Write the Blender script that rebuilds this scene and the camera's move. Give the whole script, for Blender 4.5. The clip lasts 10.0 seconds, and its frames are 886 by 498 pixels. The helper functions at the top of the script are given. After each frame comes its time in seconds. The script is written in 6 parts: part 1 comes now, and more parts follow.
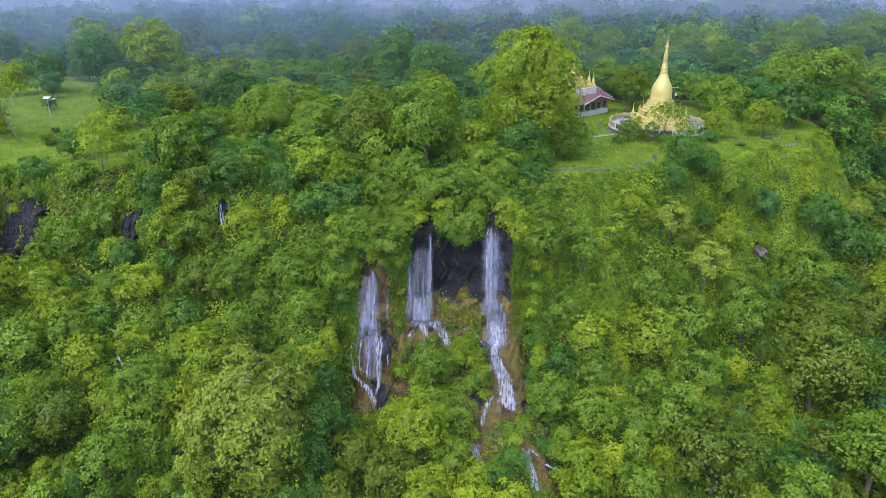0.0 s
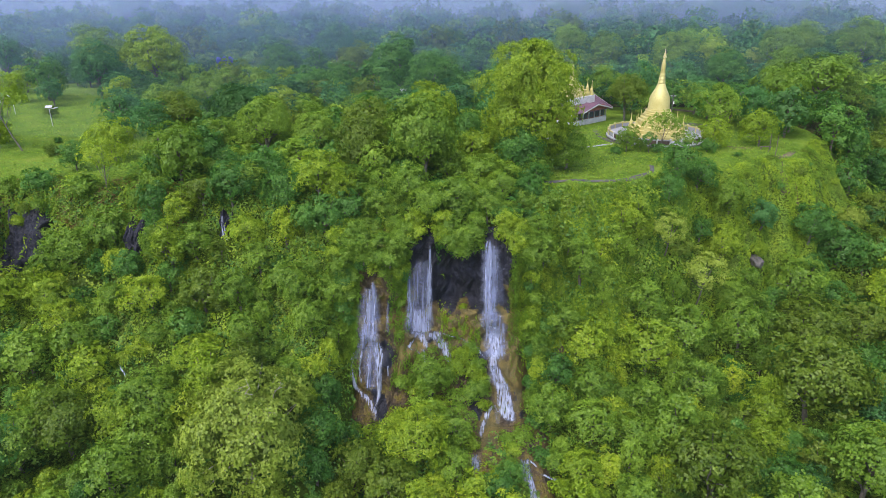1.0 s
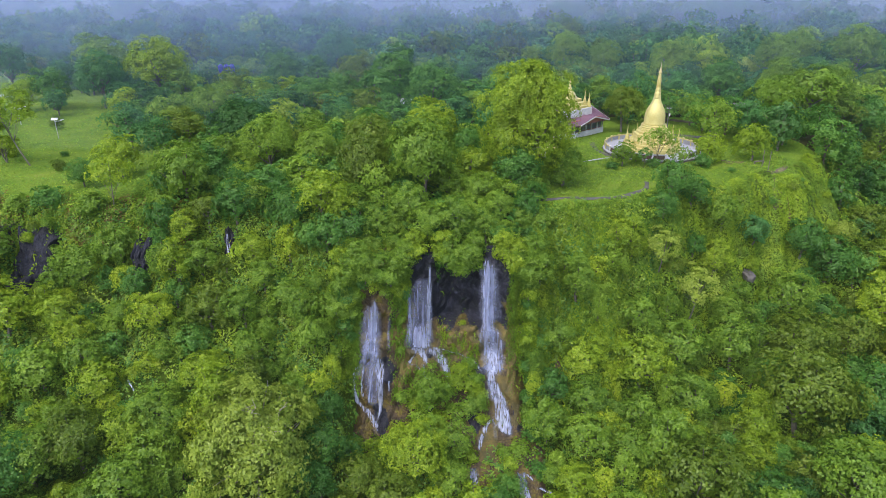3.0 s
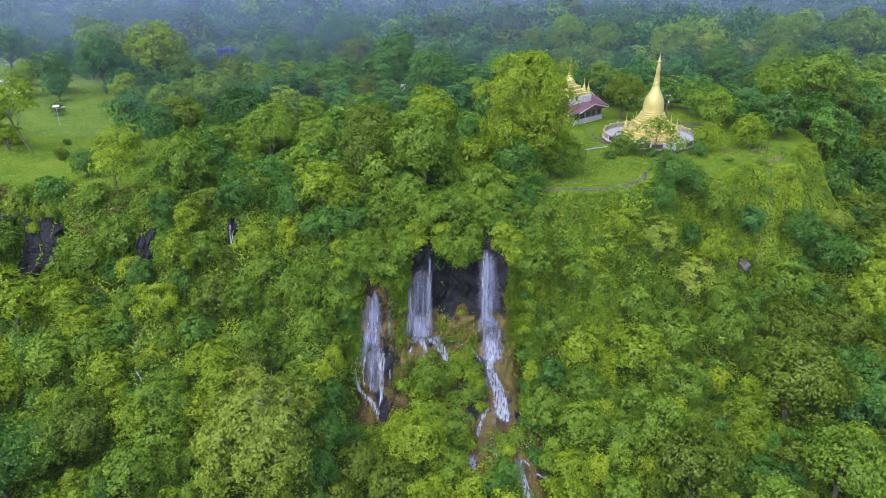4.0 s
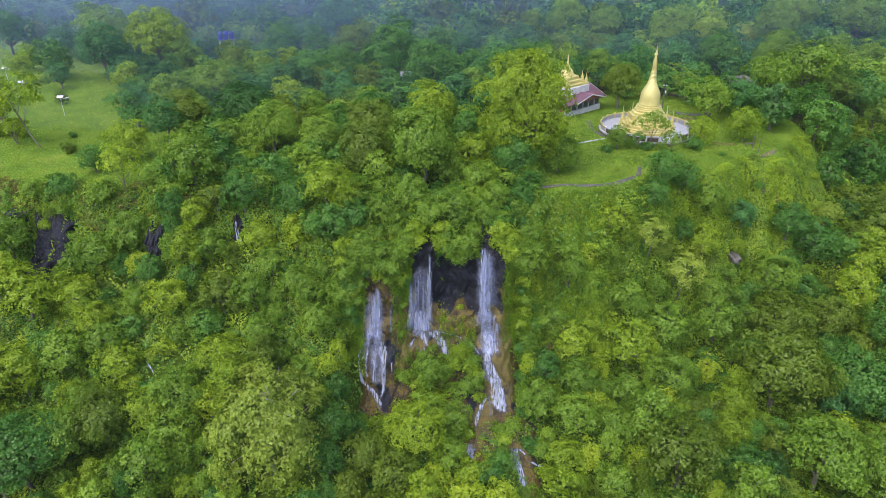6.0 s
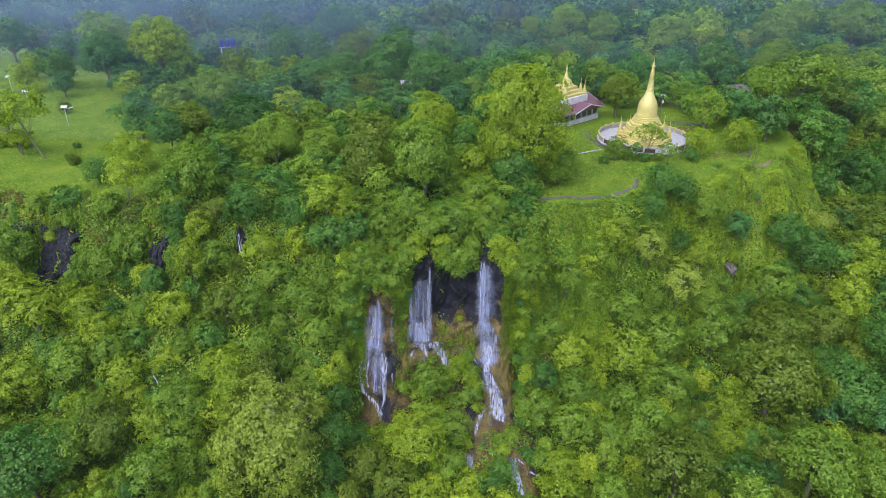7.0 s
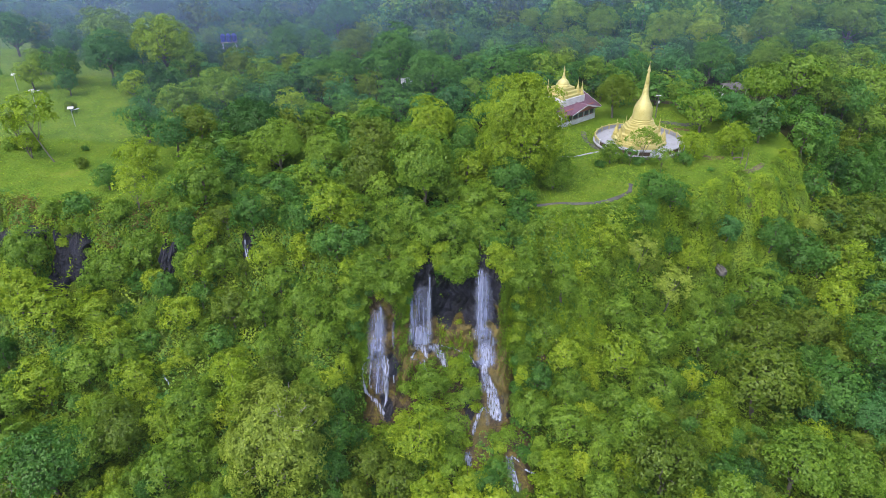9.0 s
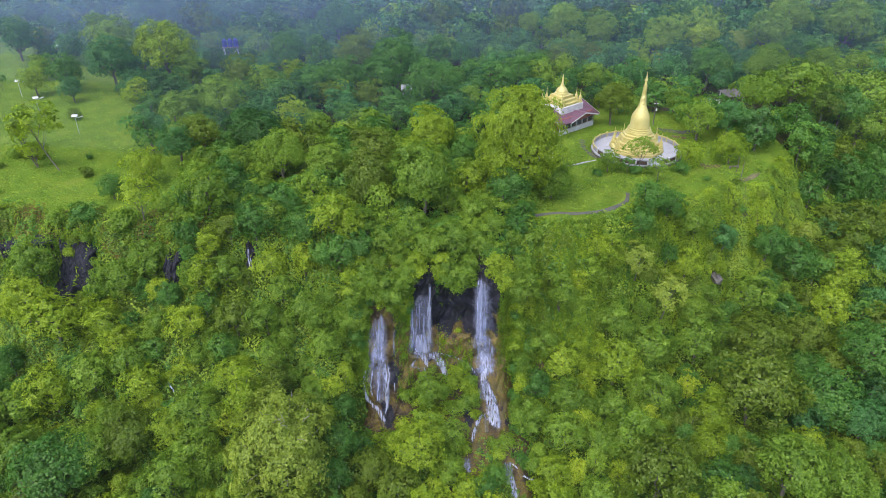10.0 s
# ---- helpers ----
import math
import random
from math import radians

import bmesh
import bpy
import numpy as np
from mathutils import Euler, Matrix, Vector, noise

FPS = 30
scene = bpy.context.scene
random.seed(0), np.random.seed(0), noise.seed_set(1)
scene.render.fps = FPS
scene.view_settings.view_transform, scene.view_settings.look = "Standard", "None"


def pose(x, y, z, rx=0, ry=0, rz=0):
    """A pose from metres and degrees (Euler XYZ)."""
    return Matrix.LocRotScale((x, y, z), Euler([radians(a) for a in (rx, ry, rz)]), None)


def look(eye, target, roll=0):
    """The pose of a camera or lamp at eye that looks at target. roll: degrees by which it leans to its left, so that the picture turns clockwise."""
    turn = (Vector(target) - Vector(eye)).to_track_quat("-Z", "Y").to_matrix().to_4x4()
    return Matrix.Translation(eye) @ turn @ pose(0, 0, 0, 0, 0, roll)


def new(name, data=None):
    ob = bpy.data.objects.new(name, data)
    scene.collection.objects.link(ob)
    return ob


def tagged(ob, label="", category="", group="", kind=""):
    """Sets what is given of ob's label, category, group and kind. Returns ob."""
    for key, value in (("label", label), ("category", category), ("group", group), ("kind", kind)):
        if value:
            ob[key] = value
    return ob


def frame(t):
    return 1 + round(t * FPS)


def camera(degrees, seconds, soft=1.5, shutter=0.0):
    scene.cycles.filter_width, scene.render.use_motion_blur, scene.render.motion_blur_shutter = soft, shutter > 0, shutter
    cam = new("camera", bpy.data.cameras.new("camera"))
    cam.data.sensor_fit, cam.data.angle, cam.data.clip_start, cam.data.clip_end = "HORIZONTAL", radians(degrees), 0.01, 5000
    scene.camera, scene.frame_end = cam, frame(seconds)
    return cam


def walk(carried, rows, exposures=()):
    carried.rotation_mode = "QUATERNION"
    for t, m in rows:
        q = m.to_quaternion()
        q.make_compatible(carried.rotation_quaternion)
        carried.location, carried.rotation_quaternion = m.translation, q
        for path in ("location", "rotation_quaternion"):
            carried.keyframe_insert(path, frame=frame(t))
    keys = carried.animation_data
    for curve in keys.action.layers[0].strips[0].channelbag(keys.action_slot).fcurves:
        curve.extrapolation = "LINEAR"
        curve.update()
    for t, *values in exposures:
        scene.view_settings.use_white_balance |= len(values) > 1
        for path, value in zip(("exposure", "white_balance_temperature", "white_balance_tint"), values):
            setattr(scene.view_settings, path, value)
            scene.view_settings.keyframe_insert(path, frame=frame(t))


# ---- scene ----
cam = camera(67.9, 10.0, soft=0.35)
METRES, EYE, TILT, LEAN, TURN = 22.0, 23.2, -22.0, 0.0, 0.0
ROWS = [
    (0.0, 0.0, 0.0, 0.0, 0.0, 0.0, -0.0),
    (0.5, -0.0001, -0.0193, 0.0337, -0.02, -0.02, 0.02),
    (1.0, 0.0005, -0.0388, 0.0683, -0.04, -0.03, 0.02),
    (1.5, 0.0004, -0.0594, 0.1032, -0.07, -0.04, 0.03),
    (2.0, 0.0009, -0.0827, 0.1369, -0.08, -0.06, 0.02),
    (2.5, 0.001, -0.1096, 0.1687, -0.07, -0.08, 0.02),
    (4.0, 0.0006, -0.2004, 0.2868, -0.1, -2.49, -0.03),
    (4.5, 0.0004, -0.2296, 0.3263, -0.1, -3.27, -0.04),
    (5.0, 0.0003, -0.2598, 0.3682, -0.11, -4.07, -0.04),
    (5.5, 0.0002, -0.2903, 0.4116, -0.13, -4.87, -0.04),
    (7.0, 0.0008, -0.3754, 0.5432, -0.15, -5.17, -0.04),
    (7.5, 0.0012, -0.407, 0.5877, -0.16, -5.2, -0.04),
    (8.0, 0.0023, -0.4398, 0.6315, -0.16, -5.46, -0.04),
    (8.5, 0.0028, -0.4722, 0.6789, -0.16, -6.21, -0.04),
    (9.0, 0.0029, -0.5042, 0.7277, -0.16, -6.96, -0.04),
    (9.5, 0.0027, -0.5351, 0.7779, -0.17, -7.24, -0.04),
    (10.0, 0.0025, -0.5666, 0.8224, -0.17, -7.25, -0.05),
]
walk(cam, [(t, pose(0, 0, EYE, TILT, LEAN, TURN) @ pose(METRES * x, METRES * y, METRES * z, 90 + pitch, roll, yaw)) for t, x, y, z, yaw, pitch, roll in ROWS], exposures=[(0.0, 0.77), (10.0, 0.77)])

# ---- world, sun, exposure ----
world = bpy.data.worlds.new("overcast_sky")
scene.world = world
world.use_nodes = True
wn, wl = world.node_tree.nodes, world.node_tree.links
sky = wn.new("ShaderNodeTexSky")
sky.sky_type, sky.sun_disc = "NISHITA", False
sky.sun_elevation, sky.sun_rotation = radians(58), radians(215)
sky.air_density, sky.dust_density, sky.ozone_density = 1.0, 4.0, 1.0
wl.new(sky.outputs[0], wn["Background"].inputs[0])
wn["Background"].inputs[1].default_value = 0.27

sun = new("sun", bpy.data.lights.new("sun", "SUN"))
sun.data.energy, sun.data.angle, sun.data.color = 1.08, radians(60), (1.0, 0.97, 0.88)
sun.matrix_world = look((-70, -45, 190), (0, 60, 0))


# ---- materials ----
def material(name, rough=0.8, metal=0.0):
    mat = bpy.data.materials.new(name)
    mat.use_nodes = True
    n, l = mat.node_tree.nodes, mat.node_tree.links
    b = n["Principled BSDF"]
    b.inputs["Roughness"].default_value, b.inputs["Metallic"].default_value = rough, metal
    return mat, n, l, b


def ramp(n, stops):
    r = n.new("ShaderNodeValToRGB")
    while len(r.color_ramp.elements) < len(stops):
        r.color_ramp.elements.new(0.5)
    for e, (p, c) in zip(r.color_ramp.elements, stops):
        e.position, e.color = p, (*c, 1)
    return r


def mathn(n, l, op, a, b):
    m = n.new("ShaderNodeMath")
    m.operation = op
    for k, v in enumerate((a, b)):
        if isinstance(v, (int, float)):
            m.inputs[k].default_value = v
        else:
            l.new(v, m.inputs[k])
    return m.outputs[0]


def noisen(n, l, scale, detail=4, coord="Object", stretch=None):
    t = n.new("ShaderNodeTexNoise")
    t.inputs["Scale"].default_value, t.inputs["Detail"].default_value = scale, detail
    c = n.new("ShaderNodeTexCoord").outputs[coord] if coord != "Position" else n.new("ShaderNodeNewGeometry").outputs["Position"]
    if stretch:
        m = n.new("ShaderNodeMapping")
        m.inputs["Scale"].default_value = stretch
        l.new(c, m.inputs[0])
        c = m.outputs[0]
    l.new(c, t.inputs["Vector"])
    return t.outputs["Fac"]


def mottled(name, stops, scale, rough=0.85, fine=8.0, bump=0.3, metal=0.0, coord="Position", stretch=None, dist=0.05):
    """A surface with two scales of mottling and a fine relief."""
    mat, n, l, b = material(name, rough, metal)
    if rough > 0.9:
        b.inputs["Specular IOR Level"].default_value = 0.15
    big, small = noisen(n, l, scale, 5, coord, stretch), noisen(n, l, scale * fine, 4, coord, stretch)
    mix = mathn(n, l, "ADD", mathn(n, l, "MULTIPLY", big, 0.65), mathn(n, l, "MULTIPLY", small, 0.35))
    r = ramp(n, stops)
    l.new(mix, r.inputs[0])
    l.new(r.outputs[0], b.inputs["Base Color"])
    bp = n.new("ShaderNodeBump")
    bp.inputs["Strength"].default_value, bp.inputs["Distance"].default_value = bump, dist
    l.new(small, bp.inputs["Height"])
    l.new(bp.outputs[0], b.inputs["Normal"])
    return mat


def leafage(name, dark, mid, light):
    """Leaves: colour varies from leaf to leaf, from clump to clump and from tree to tree; light passes through the blades."""
    mat, n, l, b = material(name, 0.55)
    geo, info = n.new("ShaderNodeNewGeometry"), n.new("ShaderNodeObjectInfo")
    clump = noisen(n, l, 0.7, 3, "Object")
    v = mathn(n, l, "ADD", mathn(n, l, "MULTIPLY", geo.outputs["Random Per Island"], 0.32), mathn(n, l, "MULTIPLY", clump, 0.6))
    v = mathn(n, l, "ADD", v, mathn(n, l, "MULTIPLY", mathn(n, l, "SUBTRACT", info.outputs["Random"], 0.5), 0.16))
    tone = n.new("ShaderNodeAttribute")
    tone.attribute_name = "tone"
    v = mathn(n, l, "ADD", v, mathn(n, l, "ADD", tone.outputs["Fac"], 0.06))
    r = ramp(n, [(0.2, dark), (0.5, mid), (0.85, light)])
    l.new(v, r.inputs[0])
    d, tr, g, m1, m2 = (n.new("ShaderNode" + k) for k in ("BsdfDiffuse", "BsdfTranslucent", "BsdfGlossy", "MixShader", "MixShader"))
    g.inputs["Roughness"].default_value = 0.45
    g.inputs["Color"].default_value = (0.7, 0.75, 0.7, 1)
    l.new(r.outputs[0], d.inputs[0])
    l.new(r.outputs[0], tr.inputs[0])
    m1.inputs[0].default_value, m2.inputs[0].default_value = 0.4, 0.02
    l.new(d.outputs[0], m1.inputs[1]), l.new(tr.outputs[0], m1.inputs[2])
    l.new(m1.outputs[0], m2.inputs[1]), l.new(g.outputs[0], m2.inputs[2])
    l.new(m2.outputs[0], n["Material Output"].inputs[0])
    return mat


LEAF = {
    "yellow": leafage("yellow_green_leaves", (0.0776, 0.145, 0.005), (0.1552, 0.25, 0.012), (0.2813, 0.375, 0.022)),
    "pale": leafage("pale_olive_leaves", (0.105, 0.16, 0.016), (0.185, 0.26, 0.03), (0.3, 0.385, 0.06)),
    "lime": leafage("fresh_green_leaves", (0.0524, 0.115, 0.007), (0.1038, 0.195, 0.016), (0.1892, 0.305, 0.025)),
    "green": leafage("mid_green_leaves", (0.0258, 0.085, 0.01), (0.0497, 0.142, 0.02), (0.1067, 0.23, 0.032)),
    "dark": leafage("dark_green_leaves", (0.0129, 0.05, 0.01), (0.0276, 0.09, 0.017), (0.057, 0.145, 0.03)),
    "teal": leafage("bluish_green_leaves", (0.0221, 0.074, 0.016), (0.0423, 0.135, 0.032), (0.0828, 0.22, 0.055)),
    "rust": leafage("dry_rusty_leaves", (0.0679, 0.055, 0.012), (0.1164, 0.085, 0.02), (0.1843, 0.14, 0.04)),
    "olive": leafage("olive_green_leaves", (0.0407, 0.082, 0.005), (0.0776, 0.132, 0.008), (0.1406, 0.205, 0.02)),
}
BARK = mottled("grey_bark", [(0.3, (0.045, 0.042, 0.034)), (0.7, (0.13, 0.12, 0.1))], 3.0, 0.9, 6, 0.5, coord="Object", stretch=(1, 1, 0.25))
PALE_BARK = mottled("pale_bark", [(0.3, (0.13, 0.12, 0.1)), (0.7, (0.3, 0.28, 0.25))], 3.0, 0.9, 6, 0.5, coord="Object", stretch=(1, 1, 0.25))
SOIL = mottled("slope_soil", [(0.3, (0.026, 0.05, 0.006)), (0.55, (0.05, 0.085, 0.009)), (0.72, (0.08, 0.105, 0.014)), (0.85, (0.1, 0.09, 0.032))], 0.25, 0.95, 9, 0.8, dist=0.4)
# Forest floor darkened in its colour, so gaps between crowns read as shade.
SHADED_LITTER = mottled("shaded_forest_floor", [(0.3, (0.012, 0.018, 0.005)), (0.6, (0.026, 0.03, 0.009)), (0.85, (0.045, 0.035, 0.018))], 0.5, 0.95, 8, 0.8, dist=0.3)
TURF = mottled("meadow_turf", [(0.3, (0.042, 0.087, 0.006)), (0.46, (0.072, 0.132, 0.009)), (0.62, (0.106, 0.16, 0.014)), (0.8, (0.14, 0.142, 0.035))], 0.2, 0.95, 12, 1.0, dist=0.5)
ROCK = mottled("wet_brown_rock", [(0.3, (0.007, 0.006, 0.005)), (0.42, (0.028, 0.02, 0.014)), (0.5, (0.055, 0.04, 0.02)), (0.57, (0.085, 0.066, 0.013)), (0.66, (0.055, 0.075, 0.008)), (0.82, (0.09, 0.1, 0.018))], 0.75, 0.55, 6, 1.0, dist=0.35, stretch=(1, 1, 0.7))
GREY_ROCK = mottled("grey_limestone", [(0.3, (0.03, 0.03, 0.034)), (0.6, (0.09, 0.085, 0.085)), (0.85, (0.22, 0.2, 0.18))], 0.5, 0.75, 7, 0.9, dist=0.2, stretch=(1, 1, 0.5))
PALEROOF = mottled("bright_white_sheeting", [(0.3, (0.7, 0.72, 0.74)), (0.7, (0.82, 0.83, 0.84))], 0.6, 0.5, 8, 0.1, coord="Object")
DIRT = mottled("trodden_earth", [(0.3, (0.055, 0.055, 0.03)), (0.7, (0.125, 0.11, 0.07))], 0.8, 0.95, 8, 0.5)
GOLD = mottled("gold_paint", [(0.3, (0.31, 0.27, 0.08)), (0.7, (0.42, 0.385, 0.165))], 0.6, 0.45, 9, 0.15, metal=0.15, coord="Object")
WHITE = mottled("weathered_white_paint", [(0.3, (0.28, 0.29, 0.31)), (0.65, (0.48, 0.49, 0.51))], 0.7, 0.7, 8, 0.15, coord="Object")
PAVING = mottled("pale_paving", [(0.3, (0.17, 0.18, 0.215)), (0.7, (0.28, 0.29, 0.33))], 0.6, 0.7, 10, 0.2, coord="Object")
MAROON = mottled("maroon_metal_roofing", [(0.3, (0.065, 0.03, 0.05)), (0.7, (0.11, 0.05, 0.08))], 0.5, 0.5, 10, 0.1, coord="Object")
BRICKRED = mottled("red_brown_wall", [(0.3, (0.14, 0.05, 0.035)), (0.7, (0.25, 0.09, 0.06))], 0.8, 0.8, 10, 0.2, coord="Object")
STEEL = mottled("galvanised_steel", [(0.3, (0.3, 0.31, 0.33)), (0.7, (0.55, 0.56, 0.58))], 2.0, 0.5, 6, 0.1, metal=0.5, coord="Object")
DARKWOOD = mottled("dark_timber", [(0.3, (0.03, 0.022, 0.018)), (0.7, (0.09, 0.06, 0.045))], 2.0, 0.8, 6, 0.2, coord="Object")
BLUE = mottled("blue_plastic", [(0.3, (0.008, 0.011, 0.13)), (0.7, (0.018, 0.024, 0.24))], 0.8, 0.4, 6, 0.05, coord="Object")

MOSS = mottled("mossy_rock", [(0.3, (0.03, 0.027, 0.007)), (0.44, (0.045, 0.037, 0.008)), (0.56, (0.085, 0.061, 0.011)), (0.7, (0.055, 0.062, 0.009)), (0.85, (0.11, 0.078, 0.028))], 0.6, 0.8, 7, 0.9, dist=0.2)


def see_through(name, colour, stops, scale, stretch, rough=0.3, detail=6, fade=False):
    """Water or mist: a pale scattering surface broken by gaps."""
    mat, n, l, b = material(name, rough)
    tr, mx, di, ti, m0 = (n.new("ShaderNode" + k) for k in ("BsdfTransparent", "MixShader", "BsdfDiffuse", "BsdfTranslucent", "MixShader"))
    r = ramp(n, [(p, (v, v, v)) for p, v in stops])
    l.new(noisen(n, l, scale, detail, "Position", stretch), r.inputs[0])
    cover = r.outputs[0]
    if fade:
        thin = n.new("ShaderNodeAttribute")
        thin.attribute_name = "body"
        cover = mathn(n, l, "MULTIPLY", cover, thin.outputs["Fac"])
    l.new(cover, mx.inputs[0])
    for k in (di, ti):
        k.inputs[0].default_value = (*colour, 1)
    m0.inputs[0].default_value = 0.5
    l.new(di.outputs[0], m0.inputs[1]), l.new(ti.outputs[0], m0.inputs[2])
    l.new(tr.outputs[0], mx.inputs[1]), l.new(m0.outputs[0], mx.inputs[2])
    l.new(mx.outputs[0], n["Material Output"].inputs[0])
    return mat


WATER = see_through("falling_water", (0.35, 0.40, 0.62), [(0.32, 0.12), (0.5, 0.48), (0.72, 0.9)], 1.0, (4.2, 0.9, 0.3), fade=True)
VEIL = see_through("thin_falling_water", (0.29, 0.33, 0.53), [(0.3, 0.12), (0.7, 0.6)], 1.0, (4.0, 0.9, 0.22), fade=True)
FOAM = see_through("white_water", (0.42, 0.47, 0.67), [(0.36, 0.1), (0.5, 0.6), (0.64, 0.96)], 1.0, (5.5, 1.2, 0.8), fade=True)
# Near-black rock colour; it also carries the hollow's shade behind the falls.
DARKROCK_AND_SHADE = mottled("dark_wet_rock_and_shade", [(0.3, (0.004, 0.005, 0.009)), (0.5, (0.009, 0.01, 0.019)), (0.65, (0.017, 0.019, 0.035)), (0.8, (0.042, 0.044, 0.066))], 0.7, 0.6, 6, 1.0, dist=0.3, stretch=(1, 1, 0.8))
DARKROCK_AND_SHADE.node_tree.nodes["Principled BSDF"].inputs["Specular IOR Level"].default_value = 0.22
ROCK.node_tree.nodes["Principled BSDF"].inputs["Specular IOR Level"].default_value = 0.25
EARTH = mottled("bare_reddish_earth", [(0.3, (0.06, 0.045, 0.022)), (0.7, (0.12, 0.09, 0.05))], 0.9, 0.95, 8, 0.5)
TARMAC = mottled("worn_dark_path", [(0.3, (0.04, 0.042, 0.04)), (0.7, (0.09, 0.09, 0.085))], 0.9, 0.95, 8, 0.4)
GLASS = mottled("dusty_window_glass", [(0.3, (0.035, 0.045, 0.06)), (0.7, (0.09, 0.105, 0.13))], 0.8, 0.25, 6, 0.05, coord="Object")


# ---- helpers ----
def grid_mesh(name, P):
    """A mesh from an array of points laid out in rows."""
    h, w = P.shape[:2]
    i = np.arange(h * w).reshape(h, w)
    q = np.stack([i[:-1, :-1], i[:-1, 1:], i[1:, 1:], i[1:, :-1]], -1).reshape(-1, 4)
    return quads_mesh(name, P.reshape(-1, 3), q)


def quads_mesh(name, V, Q, smooth=False):
    """A mesh from arrays of points and of faces with three or four corners."""
    me = bpy.data.meshes.new(name)
    w = Q.shape[1]
    me.vertices.add(len(V))
    me.vertices.foreach_set("co", np.ascontiguousarray(V, dtype=np.float32).ravel())
    me.loops.add(len(Q) * w)
    me.loops.foreach_set("vertex_index", np.ascontiguousarray(Q, dtype=np.int32).ravel())
    me.polygons.add(len(Q))
    me.polygons.foreach_set("loop_start", np.arange(len(Q), dtype=np.int32) * w)
    if smooth:
        me.polygons.foreach_set("use_smooth", np.ones(len(Q), dtype=bool))
    me.update(calc_edges=True)
    return me


def put(name, me, mat, parent=None, label=""):
    if mat:
        me.materials.append(mat)
    ob = new(name, me)
    ob.parent = parent
    return tagged(ob, label)


def part(name, bm, mat, parent=None, label="", smooth=False):
    """Links a bmesh as one mesh object, under a thing or under a part."""
    me = bpy.data.meshes.new(name)
    for f in bm.faces:
        f.smooth = smooth
    bm.to_mesh(me)
    bm.free()
    return put(name, me, mat, parent, label)


def thing(name, m, label, category, group="", kind=""):
    ob = new(name)
    ob.empty_display_size = 0.3
    ob.matrix_basis = m
    return tagged(ob, label, category, group, kind)


def box(bm, x0, x1, y0, y1, z0, z1, bevel=0.0):
    r = bmesh.ops.create_cube(bm, size=1, matrix=Matrix.Translation(((x0 + x1) / 2, (y0 + y1) / 2, (z0 + z1) / 2)) @ Matrix.Diagonal((x1 - x0, y1 - y0, z1 - z0, 1)))
    if bevel:
        es = {e for v in r["verts"] for e in v.link_edges}
        bmesh.ops.bevel(bm, geom=list(es), offset=bevel, segments=2, affect="EDGES", profile=0.5)
    return bm


def lathe(bm, profile, sides=32, cx=0, cy=0, turn=0.0):
    """A body of revolution from (radius, height) pairs; few sides give a polygonal plinth."""
    rings = []
    for r, z in profile:
        rings.append([bm.verts.new((cx + r * math.cos(2 * math.pi * k / sides + turn), cy + r * math.sin(2 * math.pi * k / sides + turn), z)) for k in range(sides)])
    for a, b in zip(rings, rings[1:]):
        for k in range(sides):
            bm.faces.new((a[k], a[(k + 1) % sides], b[(k + 1) % sides], b[k]))
    bm.faces.new(rings[0][::-1]), bm.faces.new(rings[-1])
    return bm


def tube(V, Q, pts, r0, r1, sides=6):
    """Adds a tapered tube along pts to the lists V and Q."""
    pts = np.asarray(pts, float)
    base = sum(len(v) for v in V)
    n = len(pts)
    tan = np.gradient(pts, axis=0)
    tan /= np.linalg.norm(tan, axis=1)[:, None] + 1e-9
    ref = np.where(np.abs(tan[:, 2:3]) > 0.9, [[1.0, 0, 0]], [[0, 0, 1.0]])
    u = np.cross(tan, ref)
    u /= np.linalg.norm(u, axis=1)[:, None]
    w = np.cross(tan, u)
    a = np.linspace(0, 2 * np.pi, sides, endpoint=False)
    r = np.linspace(r0, r1, n)[:, None, None]
    ring = pts[:, None] + r * (np.cos(a)[None, :, None] * u[:, None] + np.sin(a)[None, :, None] * w[:, None])
    V.append(ring.reshape(-1, 3))
    i = base + np.arange(n * sides).reshape(n, sides)
    j = np.roll(i, -1, axis=1)
    Q.append(np.stack([i[:-1], j[:-1], j[1:], i[1:]], -1).reshape(-1, 4))


def unit(v):
    return v / (np.linalg.norm(v, axis=-1, keepdims=True) + 1e-9)


def leaves(C, N, length, rng, width=0.75, droop=0.0):
    """Pointed leaf blades at the points C facing N."""
    n = len(C)
    N = unit(N)
    u = unit(np.cross(N, rng.normal(size=(n, 3))))
    if droop:
        u = unit(u * (1 - droop) + np.array([0, 0, -droop]))
    v = unit(np.cross(N, u))
    L = length * rng.uniform(0.65, 1.35, (n, 1))
    W = L * width
    V = np.stack([C - u * L * 0.4 + v * W / 2, C - u * L * 0.4 - v * W / 2, C + u * L * 0.6 - N * L * 0.15], 1).reshape(-1, 3)
    return V, np.arange(3 * n).reshape(n, 3)


# ---- the lie of the land ----
EDGE_X = [-160, -70, -55, -30, -14, -6, 0, 8, 13, 20, 27, 33, 45, 56, 62, 72, 90, 120, 200]
EDGE_Y = [96, 88, 86, 85, 81.5, 79, 78, 78.5, 80.5, 83.5, 85.0, 89.5, 95, 99, 107, 122, 145, 172, 205]


def bend(a, b, x):
    k = np.clip((x - a) / (b - a), 0, 1)
    return k * k * (3 - 2 * k)


def edge(x):
    return np.interp(x, EDGE_X, EDGE_Y) + 0.9 * np.sin(x * 0.55) + 0.6 * np.sin(x * 1.3 + 1)


